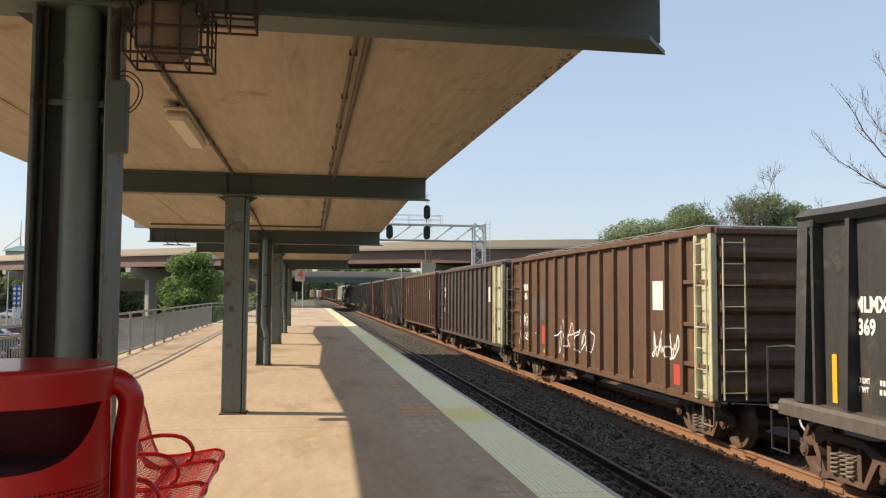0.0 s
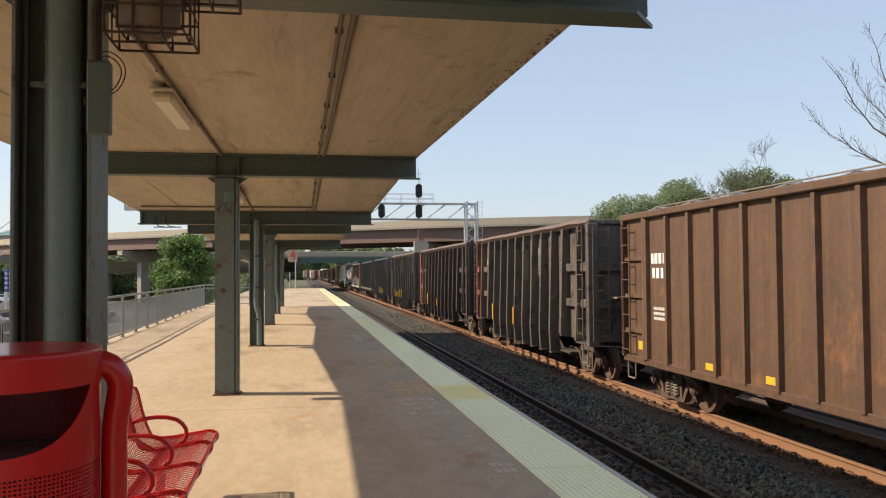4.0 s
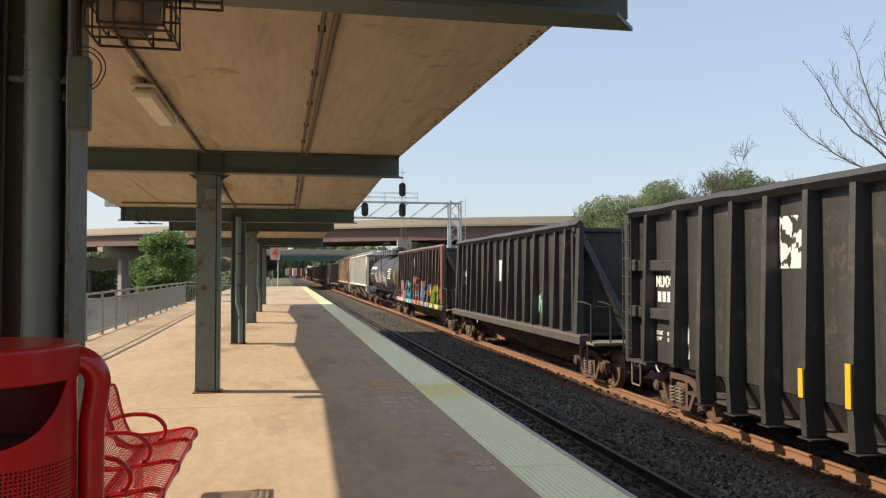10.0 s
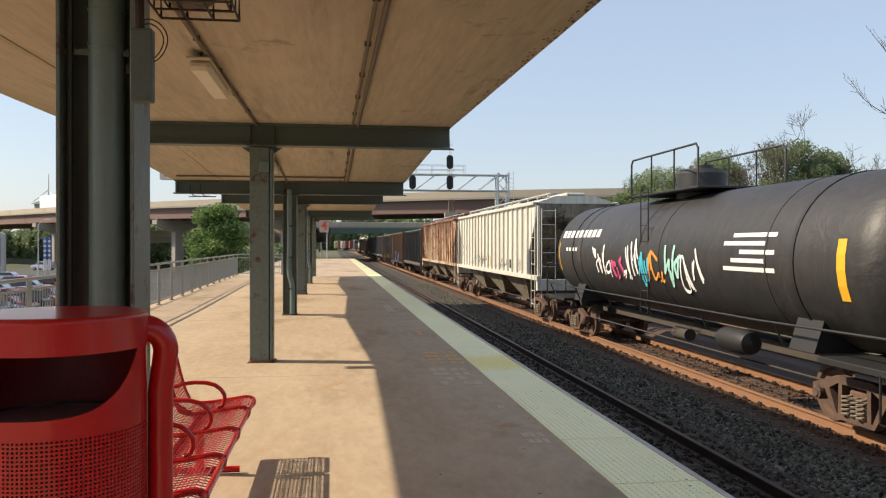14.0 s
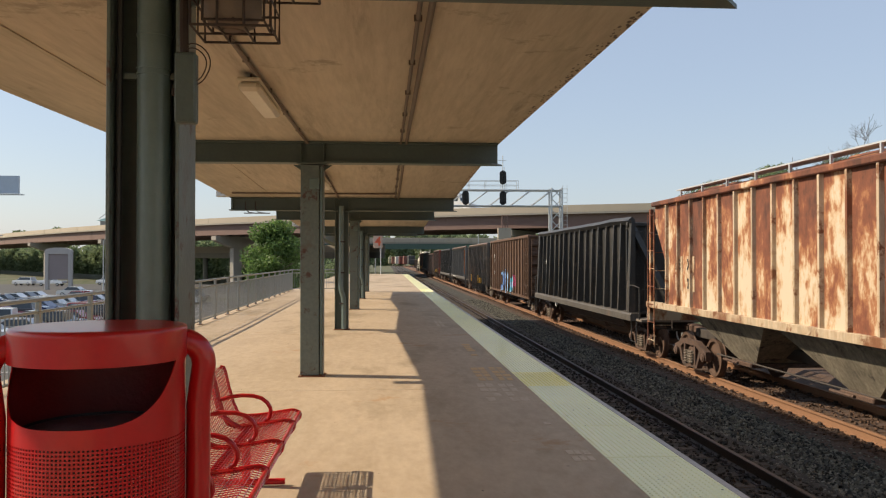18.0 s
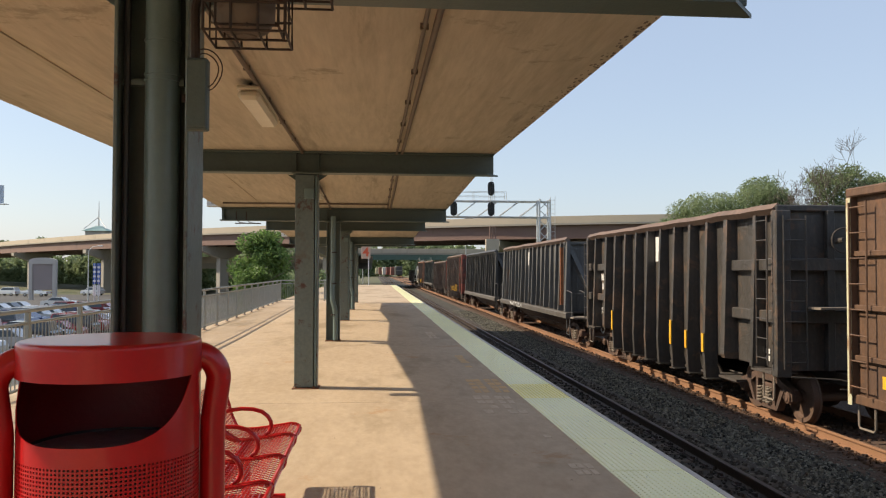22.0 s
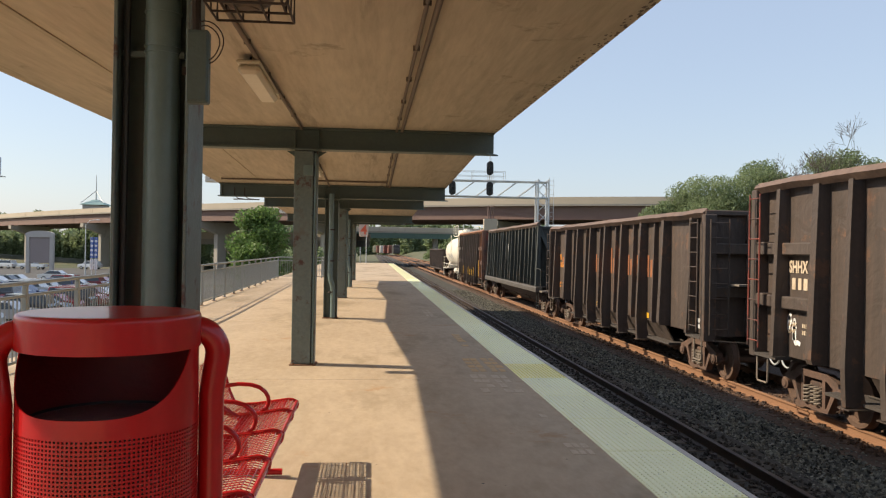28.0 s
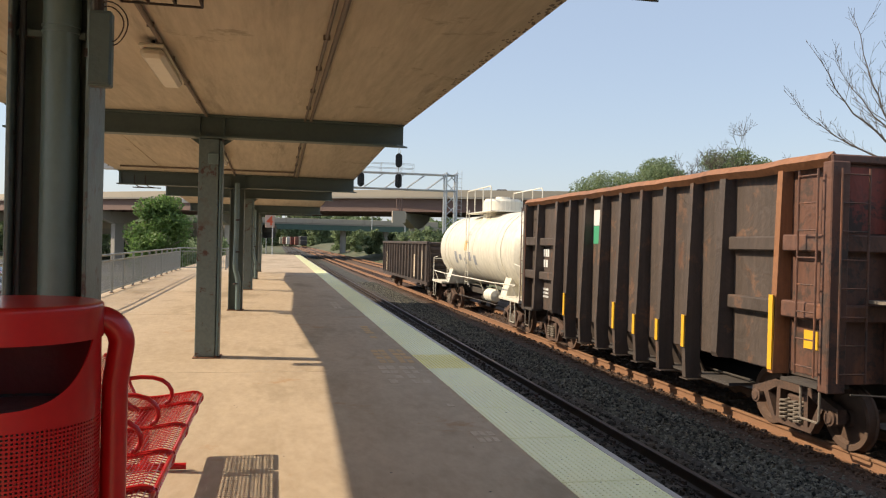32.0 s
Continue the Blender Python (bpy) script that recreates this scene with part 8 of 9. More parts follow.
def tower_roof():
    t = thing("tower_building", "distant tower with a teal hipped roof and mast", "building", pose(-132.5, 400, LOT_Z))
    part("wall", Geo().box((-4.8, -4.8, 0), (4.8, 4.8, 24), 0.2), MAT["stucco"], t)
    roof = Geo()
    roof.add([(-6, -6, 24), (6, -6, 24), (6, 6, 24), (-6, 6, 24), (-1, -1, 26.6), (1, -1, 26.6), (1, 1, 26.6), (-1, 1, 26.6)],
             [(0, 1, 5, 4), (1, 2, 6, 5), (2, 3, 7, 6), (3, 0, 4, 7), (4, 5, 6, 7), (0, 3, 2, 1)])
    part("roof", roof, MAT["teal_roof"], t, "teal metal roof")
    part("mast", Geo().tube([(0, 0, 26.4), (0, 0, 38.5)], [0.4, 0.12], 8), MAT["galv"], t)
    for s in (-1, 1):
        part("brace", Geo().tube([(s * 5.2, -5, 25), (0, 0, 31)], 0.2, 6), MAT["galv"], t)


tower_roof()

CAR_LINES = dict(
    sedan=([(-2.25, 0.35), (-2.25, 0.75), (-1.9, 0.9), (-1.15, 0.95), (-0.55, 1.4), (0.75, 1.42), (1.35, 0.98), (2.1, 0.92), (2.28, 0.7), (2.28, 0.35)], [(-1.1, 0.95), (-0.52, 1.36), (0.72, 1.38), (1.28, 0.98)]),
    suv=([(-2.25, 0.4), (-2.28, 0.95), (-2.1, 1.1), (-1.9, 1.72), (0.6, 1.75), (1.2, 1.15), (2.1, 1.05), (2.3, 0.8), (2.3, 0.4)], [(-1.95, 1.15), (-1.82, 1.66), (0.56, 1.69), (1.08, 1.15)]),
    pickup=([(-2.8, 0.5), (-2.8, 1.1), (-0.75, 1.1), (-0.7, 1.75), (0.7, 1.78), (1.3, 1.2), (2.5, 1.12), (2.75, 0.9), (2.75, 0.5)], [(-0.65, 1.18), (-0.6, 1.7), (0.66, 1.72), (1.2, 1.2)]),
)
PAINTS = {}


def motor_car(kind, tone, at, label, name="parked_car", category="car", group="parked cars"):
    """A car: a shell drawn from its side line, inset windows, wheels, lamps."""
    if tone not in PAINTS:
        PAINTS[tone] = surface("car_paint", tone, tuple(c * 0.9 for c in tone), 0.25, 0.2, scale=2, bump=0, coat=0.6)
    body_line, glass_line = CAR_LINES[kind]
    car = thing(name, label, category, at, group)
    shell = Geo()
    n = len(body_line)
    verts = []
    for s in (-1, 1):
        verts += [(s * (0.9 - max(0.0, z - 0.95) * 0.28), y, z) for y, z in body_line]
    shell.add(verts, [(i, (i + 1) % n, n + (i + 1) % n, n + i) for i in range(n)] + [tuple(range(n))[::-1], tuple(range(n, 2 * n))])
    body = part("body", shared("car_body:" + kind, lambda: shell, PAINTS[tone]), None, car)
    for s in (-1, 1):
        g = Geo()
        m = len(glass_line)
        verts = [(s * (0.912 - max(0.0, z - 0.95) * 0.28), y, z) for y, z in glass_line] + [(s * (0.89 - max(0.0, z - 0.95) * 0.28), y, z) for y, z in glass_line]
        g.add(verts, [tuple(range(m)), tuple(range(m, 2 * m))] + [(i, (i + 1) % m, m + (i + 1) % m, m + i) for i in range(m)])
        part("side_window", shared("car_window:%s%d" % (kind, s), lambda: g, MAT["dark_glass"]), None, body)
    for i, name_ in ((-2, "windscreen"), (0, "rear_window")):
        (ya, za), (yb, zb) = (glass_line[-1], glass_line[-2]) if i else (glass_line[0], glass_line[1])
        d = 0.03 if i else -0.03
        g = Geo()
        g.add([(s * 0.74 * (1 if z < 1.2 else 0.93), y + d, z + 0.02) for y, z in ((ya, za), (yb, zb)) for s in (-1, 1)], [(0, 1, 3, 2)])
        part(name_, shared("car_%s:%s" % (name_, kind), lambda: g, MAT["dark_glass"]), None, body)
    wheel = shared("car_wheel", lambda: Geo().lathe([(0.0, 0.1), (0.2, 0.1), (0.31, 0.11), (0.33, 0.06), (0.33, -0.06), (0.31, -0.11), (0.0, -0.11)], (0, 0, 0), "x", 18), MAT["tyre"])
    rim = shared("car_rim", lambda: Geo().lathe([(0.0, 0.115), (0.16, 0.115), (0.2, 0.105)], (0, 0, 0), "x", 14), MAT["chrome"])
    base = 1.4 if kind != "pickup" else 1.7
    for s in (-1, 1):
        for y in (-base, base):
            w = part("wheel", wheel, None, car, at=pose(s * 0.8, y, 0.33, 0, 0, 0 if s > 0 else 180))
            part("rim", rim, None, w)
        for y, material, name_ in ((body_line[-2][0], MAT["headlight"], "headlight"), (body_line[0][0], MAT["taillight"], "tail_lamp")):
            g = Geo().box((s * 0.55, y - 0.03, 0.68), (s * 0.85, y + 0.02, 0.82), 0.01)
            part(name_, shared("car_%s:%s%d" % (name_, kind, s), lambda: g, material), None, body)
    return car


def fill_car_park():
    rng = random.Random(8)
    tones = [("white", (0.75, 0.75, 0.74)), ("silver", (0.45, 0.46, 0.47)), ("black", (0.03, 0.03, 0.035)), ("dark grey", (0.1, 0.105, 0.11)), ("dark red", (0.2, 0.02, 0.025)), ("navy blue", (0.03, 0.05, 0.13)), ("pale grey", (0.6, 0.6, 0.58)), ("bright red", (0.35, 0.03, 0.03)), ("white", (0.75, 0.75, 0.74))]
    for row, x in enumerate((-24, -32, -43, -51)):
        for k in range(26 - row):
            if rng.random() < 0.1:
                continue
            y = 33 + k * 2.7 + row * 3
            name, tone = rng.choice(tones)
            kind = rng.choice(("sedan", "sedan", "suv"))
            turn = 90 if rng.random() < 0.5 else -90
            motor_car(kind, tone, pose(x, y, LOT_Z + 0.03, 0, 0, turn + rng.uniform(-2, 2)), "%s %s parked in a car park bay" % (name, kind))
    motor_car("pickup", (0.75, 0.75, 0.74), pose(-27.5, 60, LOT_Z + 0.03, 0, 0, 100), "white pickup truck parked in the car park", "parked_pickup", "pickup truck")
    for x, y, tone, label in ((-67, 166, (0.75, 0.75, 0.74), "white pickup truck in the shade of the overpass"), (-34, 92, (0.2, 0.02, 0.025), "dark red pickup truck at the car park's edge")):
        motor_car("pickup", tone, pose(x, y, LOT_Z + 0.03, 0, 0, 80), label, "parked_pickup", "pickup truck")
    for x, y in ((-74, 170), (-58, 172)):
        motor_car("suv", (0.7, 0.7, 0.69), pose(x, y, LOT_Z + 0.02, 0, 0, 75), "pale car in the shade of the overpass")
    for x, y in ((-66, 118), (-44, 117)):
        motor_car("sedan", (0.7, 0.7, 0.69), pose(x, y, LOT_Z + 0.06, 0, 0, 90), "pale sedan standing on the street")


fill_car_park()


def street_lamp(x, y):
    p = thing("street_lamp", "slim grey street lamp with a curved arm", "street lamp", pose(x, y, LOT_Z), "street lamps")
    part("pole", Geo().tube([(0, 0, 0), (0, 0, 8.5), (0.6, 0, 9.2), (1.8, 0, 9.4)], [0.12, 0.07, 0.05, 0.05], 8), MAT["galv"], p)
    part("lamp_head", Geo().box((1.6, -0.15, 9.28), (2.3, 0.15, 9.45), 0.04), MAT["galv"], p)


for x, y in ((-48, 140), (-66, 138), (-80, 150)):
    street_lamp(x, y)


# ---- trees ----
def leaves(centres, count, size, seed):
    """Many small leaf faces spread through soft clumps; returns a Geo-like pair for from_pydata."""
    rng = np.random.default_rng(seed)
    centres = np.array(centres, float)
    weight = centres[:, 3] ** 2
    pick = rng.choice(len(centres), count, p=weight / weight.sum())
    way = rng.normal(size=(count, 3))
    way /= np.linalg.norm(way, axis=1)[:, None]
    reach = rng.random(count) ** 0.45
    p = centres[pick, :3] + way * (centres[pick, 3] * reach)[:, None] * np.array([1, 1, 0.8])
    a = rng.normal(size=(count, 3))
    a /= np.linalg.norm(a, axis=1)[:, None]
    b = np.cross(a, rng.normal(size=(count, 3)))
    b /= np.linalg.norm(b, axis=1)[:, None]
    s = size * rng.uniform(0.6, 1.4, count)[:, None]
    verts = np.stack([p - a * s, p + b * s * 0.45, p + a * s, p - b * s * 0.45], 1).reshape(-1, 3)
    faces = np.arange(count * 4).reshape(-1, 4)
    return verts.tolist(), faces.tolist()


def branches(start, way, length, radius, depth, rng, spread=0.55, out=None, ratio=0.72, kids=(2, 3)):
    """Tapered limbs that fork; gives tubes and the tips."""
    out = out if out is not None else ([], [])
    p, pts, radii = Vector(start), [Vector(start)], [radius]
    d = Vector(way).normalized()
    n = 4
    for k in range(n):
        d = (d + Vector((rng.uniform(-1, 1), rng.uniform(-1, 1), rng.uniform(-0.6, 1))) * 0.16).normalized()
        p = p + d * length / n
        pts.append(p.copy())
        radii.append(radius * (1 - 0.38 * (k + 1) / n))
    out[0].append((pts, radii))
    if depth == 0:
        out[1].append(p.copy())
        return out
    for k in range(rng.choice(kids)):
        turn = Vector((rng.uniform(-1, 1), rng.uniform(-1, 1), rng.uniform(-0.3, 0.7)))
        begin = pts[rng.choice((2, 3, 4))] if k else p
        branches(begin, (d + turn * spread * 1.6).normalized(), length * ratio * rng.uniform(0.8, 1.15), radii[-1] * 0.78, depth - 1, rng, spread, out, ratio, kids)
    return out


def leafy_tree(x, y, z, height, width, seed, label, leaf="leaf", count=9000, size=0.17, trunk=0.2, low=0.3, lump=1.0):
    rng = random.Random(seed)
    tree = thing("tree", label, "tree", pose(x, y, z))
    limbs, tips = branches((0, 0, 0), (0, 0, 1), height * low + 0.3, trunk, 3, rng, 0.55)
    part("trunk", Geo().tube(*limbs[0], 9), MAT["bark"], tree)
    for pts, radii in limbs[1:]:
        part("limb", Geo().tube(pts, radii, 5), MAT["bark"], tree)
    clumps = []
    for k in range(85):
        a, u = rng.uniform(0, 2 * math.pi), rng.random() ** 0.5 * 0.86
        h = rng.uniform(low * 0.75, 1.0)
        shape = math.sin(math.pi * min(1.0, max(0.05, (h - low * 0.55) / (1.07 - low * 0.55)))) ** 0.6
        clumps.append((u * width / 2 * shape * math.cos(a), u * width / 2 * shape * math.sin(a), h * height, rng.uniform(0.09, 0.19) * width * lump))
    v, f = leaves(clumps, count, size, seed)
    me = bpy.data.meshes.new("crown")
    me.from_pydata(v, [], f)
    me.materials.append(MAT[leaf])
    part("crown", me, None, tree)


def bare_tree(x, y, z, height, seed, label, depth=5, radius=0.2, lean=(0, 0, 1), spread=0.5):
    rng = random.Random(seed)
    tree = thing("bare_tree", label, "tree", pose(x, y, z))
    limbs, tips = branches((0, 0, 0), lean, height * 0.36, radius, depth, rng, spread, None, 0.74, (2, 3, 3))
    part("trunk", Geo().tube(*limbs[0], 8), MAT["dead_bark"], tree)
    twigs = Geo()
    for n, (pts, radii) in enumerate(limbs[1:]):
        thin = [max(r, 0.011) for r in radii]
        if radii[0] > radius * 0.42:
            part("limb", Geo().tube(pts, thin, 6), MAT["dead_bark"], tree)
        else:
            twigs.tube(pts, thin, 4, False)
    tagged(part("twig", twigs, MAT["dead_bark"], tree), kind="stuff")


leafy_tree(-7.95, 58, LOT_Z, 7.6, 4.0, 21, "bright green bushy tree behind the platform railing", "leaf_bright", 22000, 0.115, 0.16, 0.35, 1.35)
leafy_tree(30.2, 70, 0.5, 7.75, 8.2, 22, "grey-green leafy tree beyond the railway", "leaf_hazed", 34000, 0.105, 0.2, 0.25)
leafy_tree(35.0, 70, 0.6, 9.0, 7.0, 23, "tall grey-green leafy tree beyond the railway", "leaf_hazed", 34000, 0.105, 0.22, 0.25)
leafy_tree(26.8, 72, 0.4, 5.6, 4.4, 24, "low leafy tree at the railway bank", "leaf_hazed", 18000, 0.105, 0.18, 0.2)
leafy_tree(36.4, 60, 0.6, 8.7, 7.0, 25, "leafy tree with dead twigs above the train", "leaf_hazed", 36000, 0.1, 0.22, 0.25)
leafy_tree(39.8, 60.4, 0.8, 8.2, 4.8, 26, "leafy tree beyond the freight train", "leaf_hazed", 24000, 0.1, 0.22, 0.25)


def spreading_tree():
    """A dead tree that forks low: a few long limbs sweeping out and up, each with side shoots and twigs."""
    rng = random.Random(31)
    tree = thing("bare_tree", "tall dead spreading tree with bare grey limbs", "tree", pose(26.15, 29.2, 0.5))
    part("trunk", Geo().tube([(0, 0, -0.3), (0.05, 0, 2.0), (-0.02, 0, 4.2), (0.0, 0, 6.0)], [0.18, 0.14, 0.12, 0.1], 9), MAT["dead_bark"], tree)
    across, depth = Vector((0.77, -0.64, 0)), Vector((0.64, 0.77, 0))
    twigs = Geo()

    def shoot(p, way, length, radius, level):
        pts, radii, d = [p.copy()], [radius], way.normalized()
        for k in range(5):
            d = (d + Vector((rng.uniform(-1, 1), rng.uniform(-1, 1), rng.uniform(-0.5, 1.0))) * 0.17).normalized()
            pts.append(pts[-1] + d * length / 5)
            radii.append(max(0.007, radius * (1 - 0.17 * (k + 1))))
        twigs.tube(pts, radii, 4, False)
        if level:
            for k in (1, 2, 3, 4, 5):
                if rng.random() < 0.75:
                    side = Vector((rng.uniform(-1, 1), rng.uniform(-1, 1), rng.uniform(-0.3, 0.9)))
                    shoot(pts[k], (pts[k] - pts[k - 1]).normalized() * 0.8 + side * 0.8, length * rng.uniform(0.3, 0.55), radii[k] * 0.65, level - 1)

    for base, out, back, up, radius in ((4.9, -4.6, 0.4, 2.9, 0.055), (5.2, -3.9, -0.8, 4.9, 0.062), (5.5, -2.3, 1.0, 6.1, 0.06), (5.9, -0.3, 0.0, 6.6, 0.075), (5.9, -3.0, 1.4, 4.0, 0.045),
                                        (4.8, 3.4, 0.6, 4.6, 0.07), (5.4, 2.0, -1.2, 6.4, 0.075), (4.0, 0.6, 3.2, 4.2, 0.065), (4.4, -1.0, -3.0, 4.6, 0.065)):
        p0 = Vector((0, 0, base))
        p2 = p0 + across * out + depth * back + Vector((0, 0, up))
        p1 = p0 + (across * out + depth * back) * 0.62 + Vector((0, 0, up * 0.3))
        pts, radii = [], []
        for k in range(11):
            u = k / 10
            q = p0 * (1 - u) ** 2 + p1 * 2 * u * (1 - u) + p2 * u * u
            pts.append(q + Vector((rng.uniform(-1, 1), rng.uniform(-1, 1), rng.uniform(-1, 1))) * 0.07 * (k > 0))
            radii.append(radius * 0.86 * (1 - 0.86 * u) + 0.004)
        part("limb", Geo().tube(pts, radii, 6), MAT["dead_bark"], tree)
        for k in range(2, 11):
            for _ in range(2):
                if rng.random() < 0.8:
                    side = Vector((rng.uniform(-1, 1), rng.uniform(-1, 1), rng.uniform(-0.2, 0.9)))
                    shoot(pts[k], (pts[k] - pts[k - 1]).normalized() + side * 0.75, rng.uniform(0.7, 1.9) * (1.25 - k / 14), radii[k] * 0.55, 1)
    tagged(part("twig", twigs, MAT["dead_bark"], tree), kind="stuff")


spreading_tree()
bare_tree(37.4, 59.6, 0.6, 10.8, 32, "thin dead tree rising out of the leaves", 6, 0.1, (0, 0, 1), 0.8)
bare_tree(33.8, 60, 0.6, 8.6, 34, "thin dead tree beside leafy crowns", 6, 0.09, (0.05, 0, 1), 0.5)
bare_tree(41.6, 60.5, 0.6, 8.8, 33, "thin dead tree rising out of the leaves", 6, 0.09, (0.15, 0, 1), 0.55)

bare_tree(38.9, 59.8, 0.6, 10.0, 35, "thin dead tree with a spreading bare crown", 6, 0.09, (0.28, 0, 1), 0.75)
bare_tree(35.9, 59.9, 0.6, 9.3, 36, "thin dead tree with a spreading bare crown", 6, 0.085, (-0.3, 0, 1), 0.75)


def woods(name, label, x0, x1, y0, y1, z, height, count, seed, size=0.7, leaf="leaf_hazed", gap=None):
    """Far woods: one mass of leaf clumps with an uneven top."""
    rng = random.Random(seed)
    clumps = []
    for k in range(count):
        x, y = rng.uniform(x0, x1), rng.uniform(y0, y1)
        if gap and gap[0] < x < gap[1]:
            continue
        h = height * (0.6 + 0.5 * abs(noise.noise((x * 0.06, y * 0.06, seed))) + rng.uniform(-0.1, 0.25))
        for u in (0.15, 0.45, 0.75, 0.95):
            clumps.append((x + rng.uniform(-1.5, 1.5), y, z + h * u, height * rng.uniform(0.16, 0.26)))
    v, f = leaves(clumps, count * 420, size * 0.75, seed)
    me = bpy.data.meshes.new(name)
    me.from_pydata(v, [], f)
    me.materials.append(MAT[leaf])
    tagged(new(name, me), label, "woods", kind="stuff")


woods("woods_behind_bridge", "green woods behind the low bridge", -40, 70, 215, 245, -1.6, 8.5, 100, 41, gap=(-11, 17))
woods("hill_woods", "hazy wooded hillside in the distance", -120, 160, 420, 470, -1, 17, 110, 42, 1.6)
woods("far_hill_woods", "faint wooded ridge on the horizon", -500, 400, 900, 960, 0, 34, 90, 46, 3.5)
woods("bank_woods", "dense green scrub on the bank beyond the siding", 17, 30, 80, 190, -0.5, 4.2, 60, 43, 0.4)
def woods_line(name, label, line, back, z, height, seed, size):
    """Dark woods that follow a line in plan at a distance behind it."""
    rng = random.Random(seed)
    clumps = []
    for (ax, ay), (bx, by) in zip(line, line[1:]):
        d = math.hypot(bx - ax, by - ay)
        nx, ny = -(by - ay) / d, (bx - ax) / d
        for k in range(max(1, int(d / 2.2))):
            u = rng.random()
            o = back + rng.uniform(-4, 4)
            h = height * rng.uniform(0.75, 1.1)
            for v in (0.1, 0.35, 0.6, 0.85):
                clumps.append((ax + (bx - ax) * u + nx * o, ay + (by - ay) * u + ny * o, z + h * v, height * rng.uniform(0.17, 0.27)))
    v, f = leaves(clumps, len(clumps) * 90, size, seed)
    me = bpy.data.meshes.new(name)
    me.from_pydata(v, [], f)
    me.materials.append(MAT["leaf_hazed"])
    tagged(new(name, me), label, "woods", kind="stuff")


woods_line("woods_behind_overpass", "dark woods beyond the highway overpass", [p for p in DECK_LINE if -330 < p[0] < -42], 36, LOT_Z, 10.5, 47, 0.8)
woods("platform_scrub", "green scrub at the platform's far end", -14, -5.5, 92, 120, -3, 4.6, 30, 45, 0.35, "leaf_hazed")


def far_train():
    """A train standing far down the line."""
    t = thing("distant_train", "distant standing train with red wagons", "train", pose(10.5, 330, RAIL_Z))
    part("locomotive", Geo().box((-1.5, 0, 0.9), (1.5, 16, 4.6), 0.3).box((-1.4, -2, 0.9), (1.4, 0.2, 3.0), 0.2), COAT["black"], t)
    for k in range(5):
        part("wagon", Geo().box((-1.5 - k * 1.6 - 1.5, 18 + k * 17, 0.9), (1.5 - k * 1.6 - 1.5, 33 + k * 17, 4.4), 0.15), (COAT["end_pink"], COAT["red"], COAT["white"], COAT["end_pink"], COAT["cream"])[k], t)


far_train()


# ---- traffic on the overpass ----
def deck_place(s, line=DECK_LINE, offset=4.0):
    """The place and turn s metres along the overpass from its far left end."""
    for (ax, ay), (bx, by) in zip(line, line[1:]):
        d = math.hypot(bx - ax, by - ay)
        if s <= d:
            u = s / d
            nx, ny = -(by - ay) / d, (bx - ax) / d
            return ax + (bx - ax) * u + nx * offset, ay + (by - ay) * u + ny * offset, math.degrees(math.atan2(by - ay, bx - ax))
        s -= d
    (ax, ay), (bx, by) = line[-2:]
    d = math.hypot(bx - ax, by - ay)
    return bx + (bx - ax) / d * s, by + (by - ay) / d * s, math.degrees(math.atan2(by - ay, bx - ax))


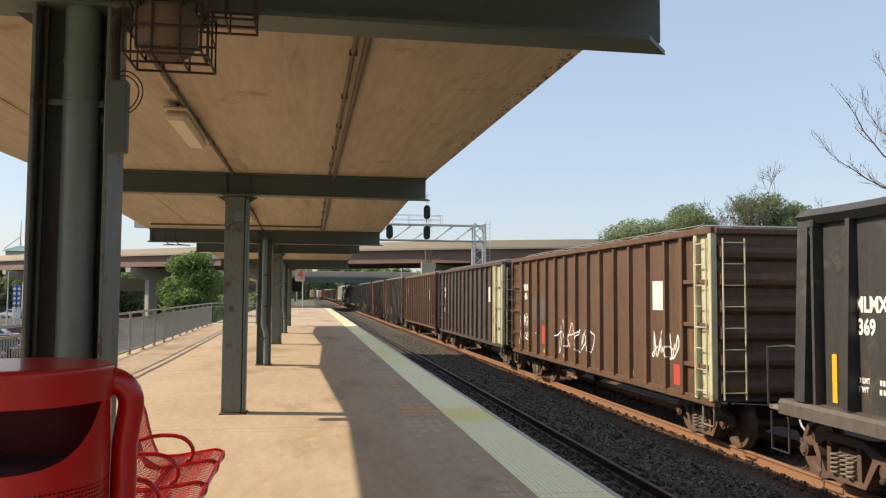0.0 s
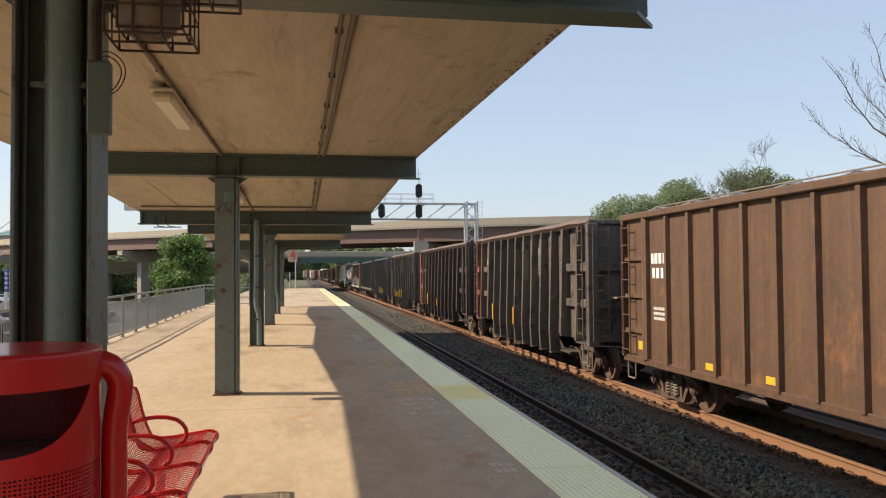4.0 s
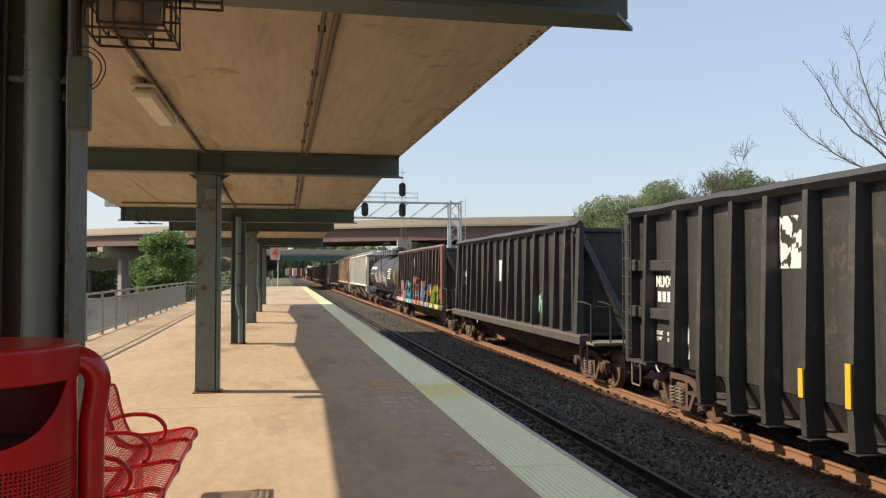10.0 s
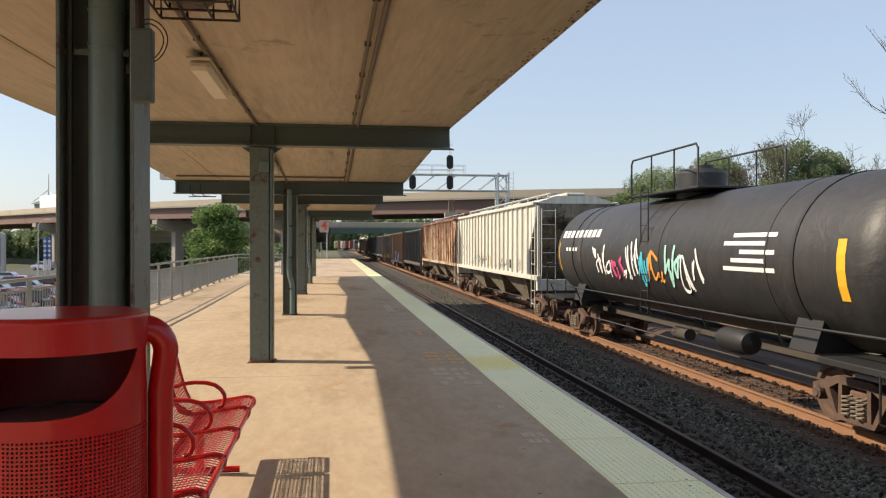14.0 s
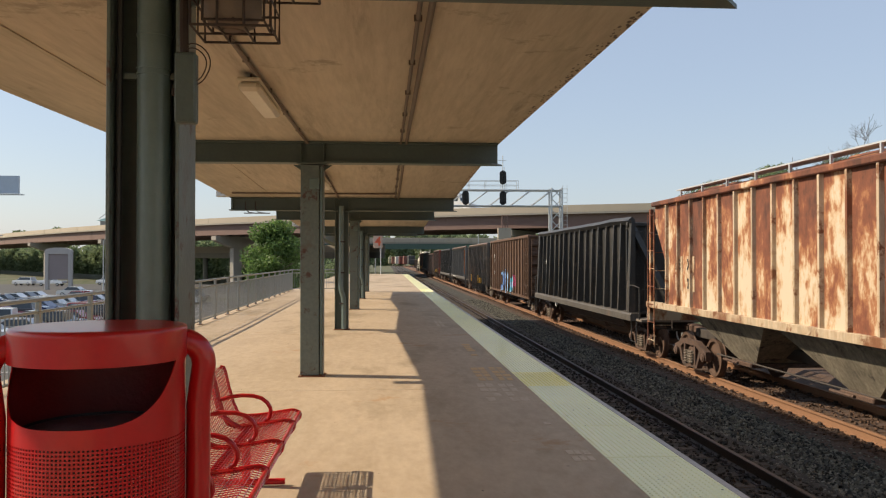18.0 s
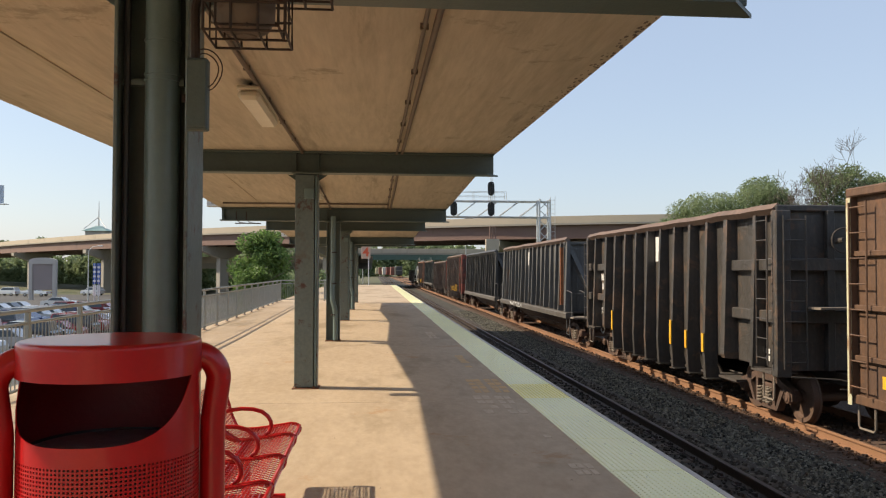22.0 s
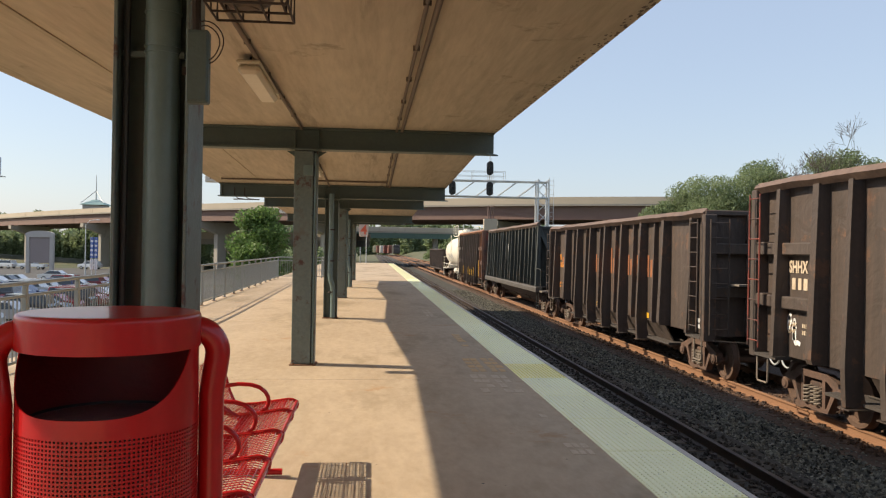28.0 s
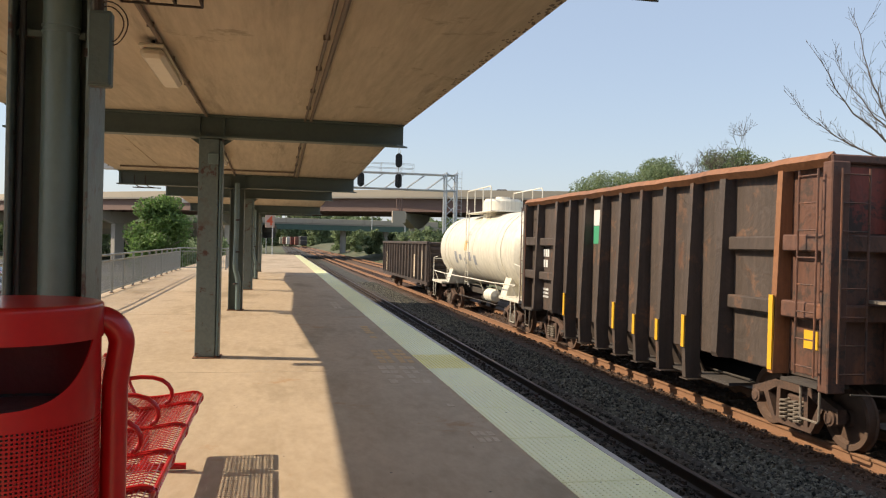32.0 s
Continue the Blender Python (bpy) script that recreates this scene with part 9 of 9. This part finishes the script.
def lorry(label, long_box=14.5):
    t = thing("lorry", label, "truck", pose(-400, 400, DECK_TOP - 0.5))
    part("trailer", Geo().box((-1.28, -long_box / 2, 1.15), (1.28, long_box / 2, 4.05), 0.05), MAT["trailer"], t, "white box trailer")
    part("chassis", Geo().box((-0.5, -long_box / 2 + 0.3, 0.8), (0.5, long_box / 2 + 3.4, 1.12)), MAT["black"], t)
    y = long_box / 2 + 0.9
    cab = Geo().prism([(y, 0.6), (y, 3.9), (y + 1.4, 3.7), (y + 1.9, 2.3), (y + 3.4, 1.95), (y + 3.6, 0.6)], -1.2, 1.2, "x")
    c = part("cab", cab, MAT["white"], t, "white tractor cab")
    part("windscreen", Geo().prism([(y + 1.45, 3.4), (y + 1.87, 2.4), (y + 1.9, 2.4), (y + 1.48, 3.4)], -1.05, 1.05, "x"), MAT["dark_glass"], c)
    for s in (-1, 1):
        part("side_window", Geo().box((s * 1.19, y + 0.7, 2.4), (s * 1.215, y + 1.4, 3.2)), MAT["dark_glass"], c)
        for yy in (-long_box / 2 + 1.0, -long_box / 2 + 2.2, long_box / 2 - 0.5, long_box / 2 + 0.7, y + 2.8):
            part("wheel", Geo().lathe([(0.0, 0.14), (0.48, 0.14), (0.5, 0.1), (0.5, -0.1), (0.48, -0.14), (0.0, -0.14)], (s * 1.05, yy, 0.5), "x", 18), MAT["tyre"], t)
    return t


TRAFFIC = []


def deck_s(x):
    """Metres along the overpass at which it passes a given x."""
    s = 0.0
    for (ax, ay), (bx, by) in zip(DECK_LINE, DECK_LINE[1:]):
        d = math.hypot(bx - ax, by - ay)
        if ax <= x <= bx:
            return s + d * (x - ax) / (bx - ax)
        s += d
    return s


TRAFFIC.append((lorry("white articulated lorry crossing the overpass"), 5.5, 28.7, 24.0, -1))
TRAFFIC.append((lorry("white articulated lorry crossing the overpass"), 19.0, 21.0, 22.0, 1))
for t, x, v, tone in ((0.3, 38, -22, (0.7, 0.7, 0.7)), (2.2, 30, 20, (0.45, 0.46, 0.47)), (9.0, 34, -24, (0.1, 0.1, 0.11)), (11.2, 16, 20, (0.7, 0.7, 0.7)),
                      (16.2, 40, -23, (0.2, 0.2, 0.22)), (23.0, 33, 22, (0.7, 0.7, 0.7)), (27.5, 23, -21, (0.45, 0.46, 0.47)), (32.0, 32, 21, (0.75, 0.75, 0.75))):
    ob = motor_car("sedan", tone, pose(-400, 380, DECK_TOP - 0.5), "passing car on the highway overpass", "passing_car", "car", "overpass traffic")
    TRAFFIC.append((ob, t, x, abs(v), 1 if v > 0 else -1))


# ---- what moves ----
def motions():
    for car, middle in TRAIN:
        walk(car, [(t, pose(TRACK_X[1], middle - SPEED * t, RAIL_Z)) for t in (0.0, 8.0, 16.0, 24.0, 32.0)])
    for ob, t0, x0, v, way in TRAFFIC:
        rows, middle = [], deck_s(x0)
        for k in range(33):
            x, y, turn = deck_place(middle + way * v * (k - t0), offset=3.2 if way > 0 else 8.0)
            rows.append((float(k), pose(x, y, DECK_TOP - 0.5, 0, 0, turn - 90 if way > 0 else turn + 90)))
        walk(ob, rows)


motions()
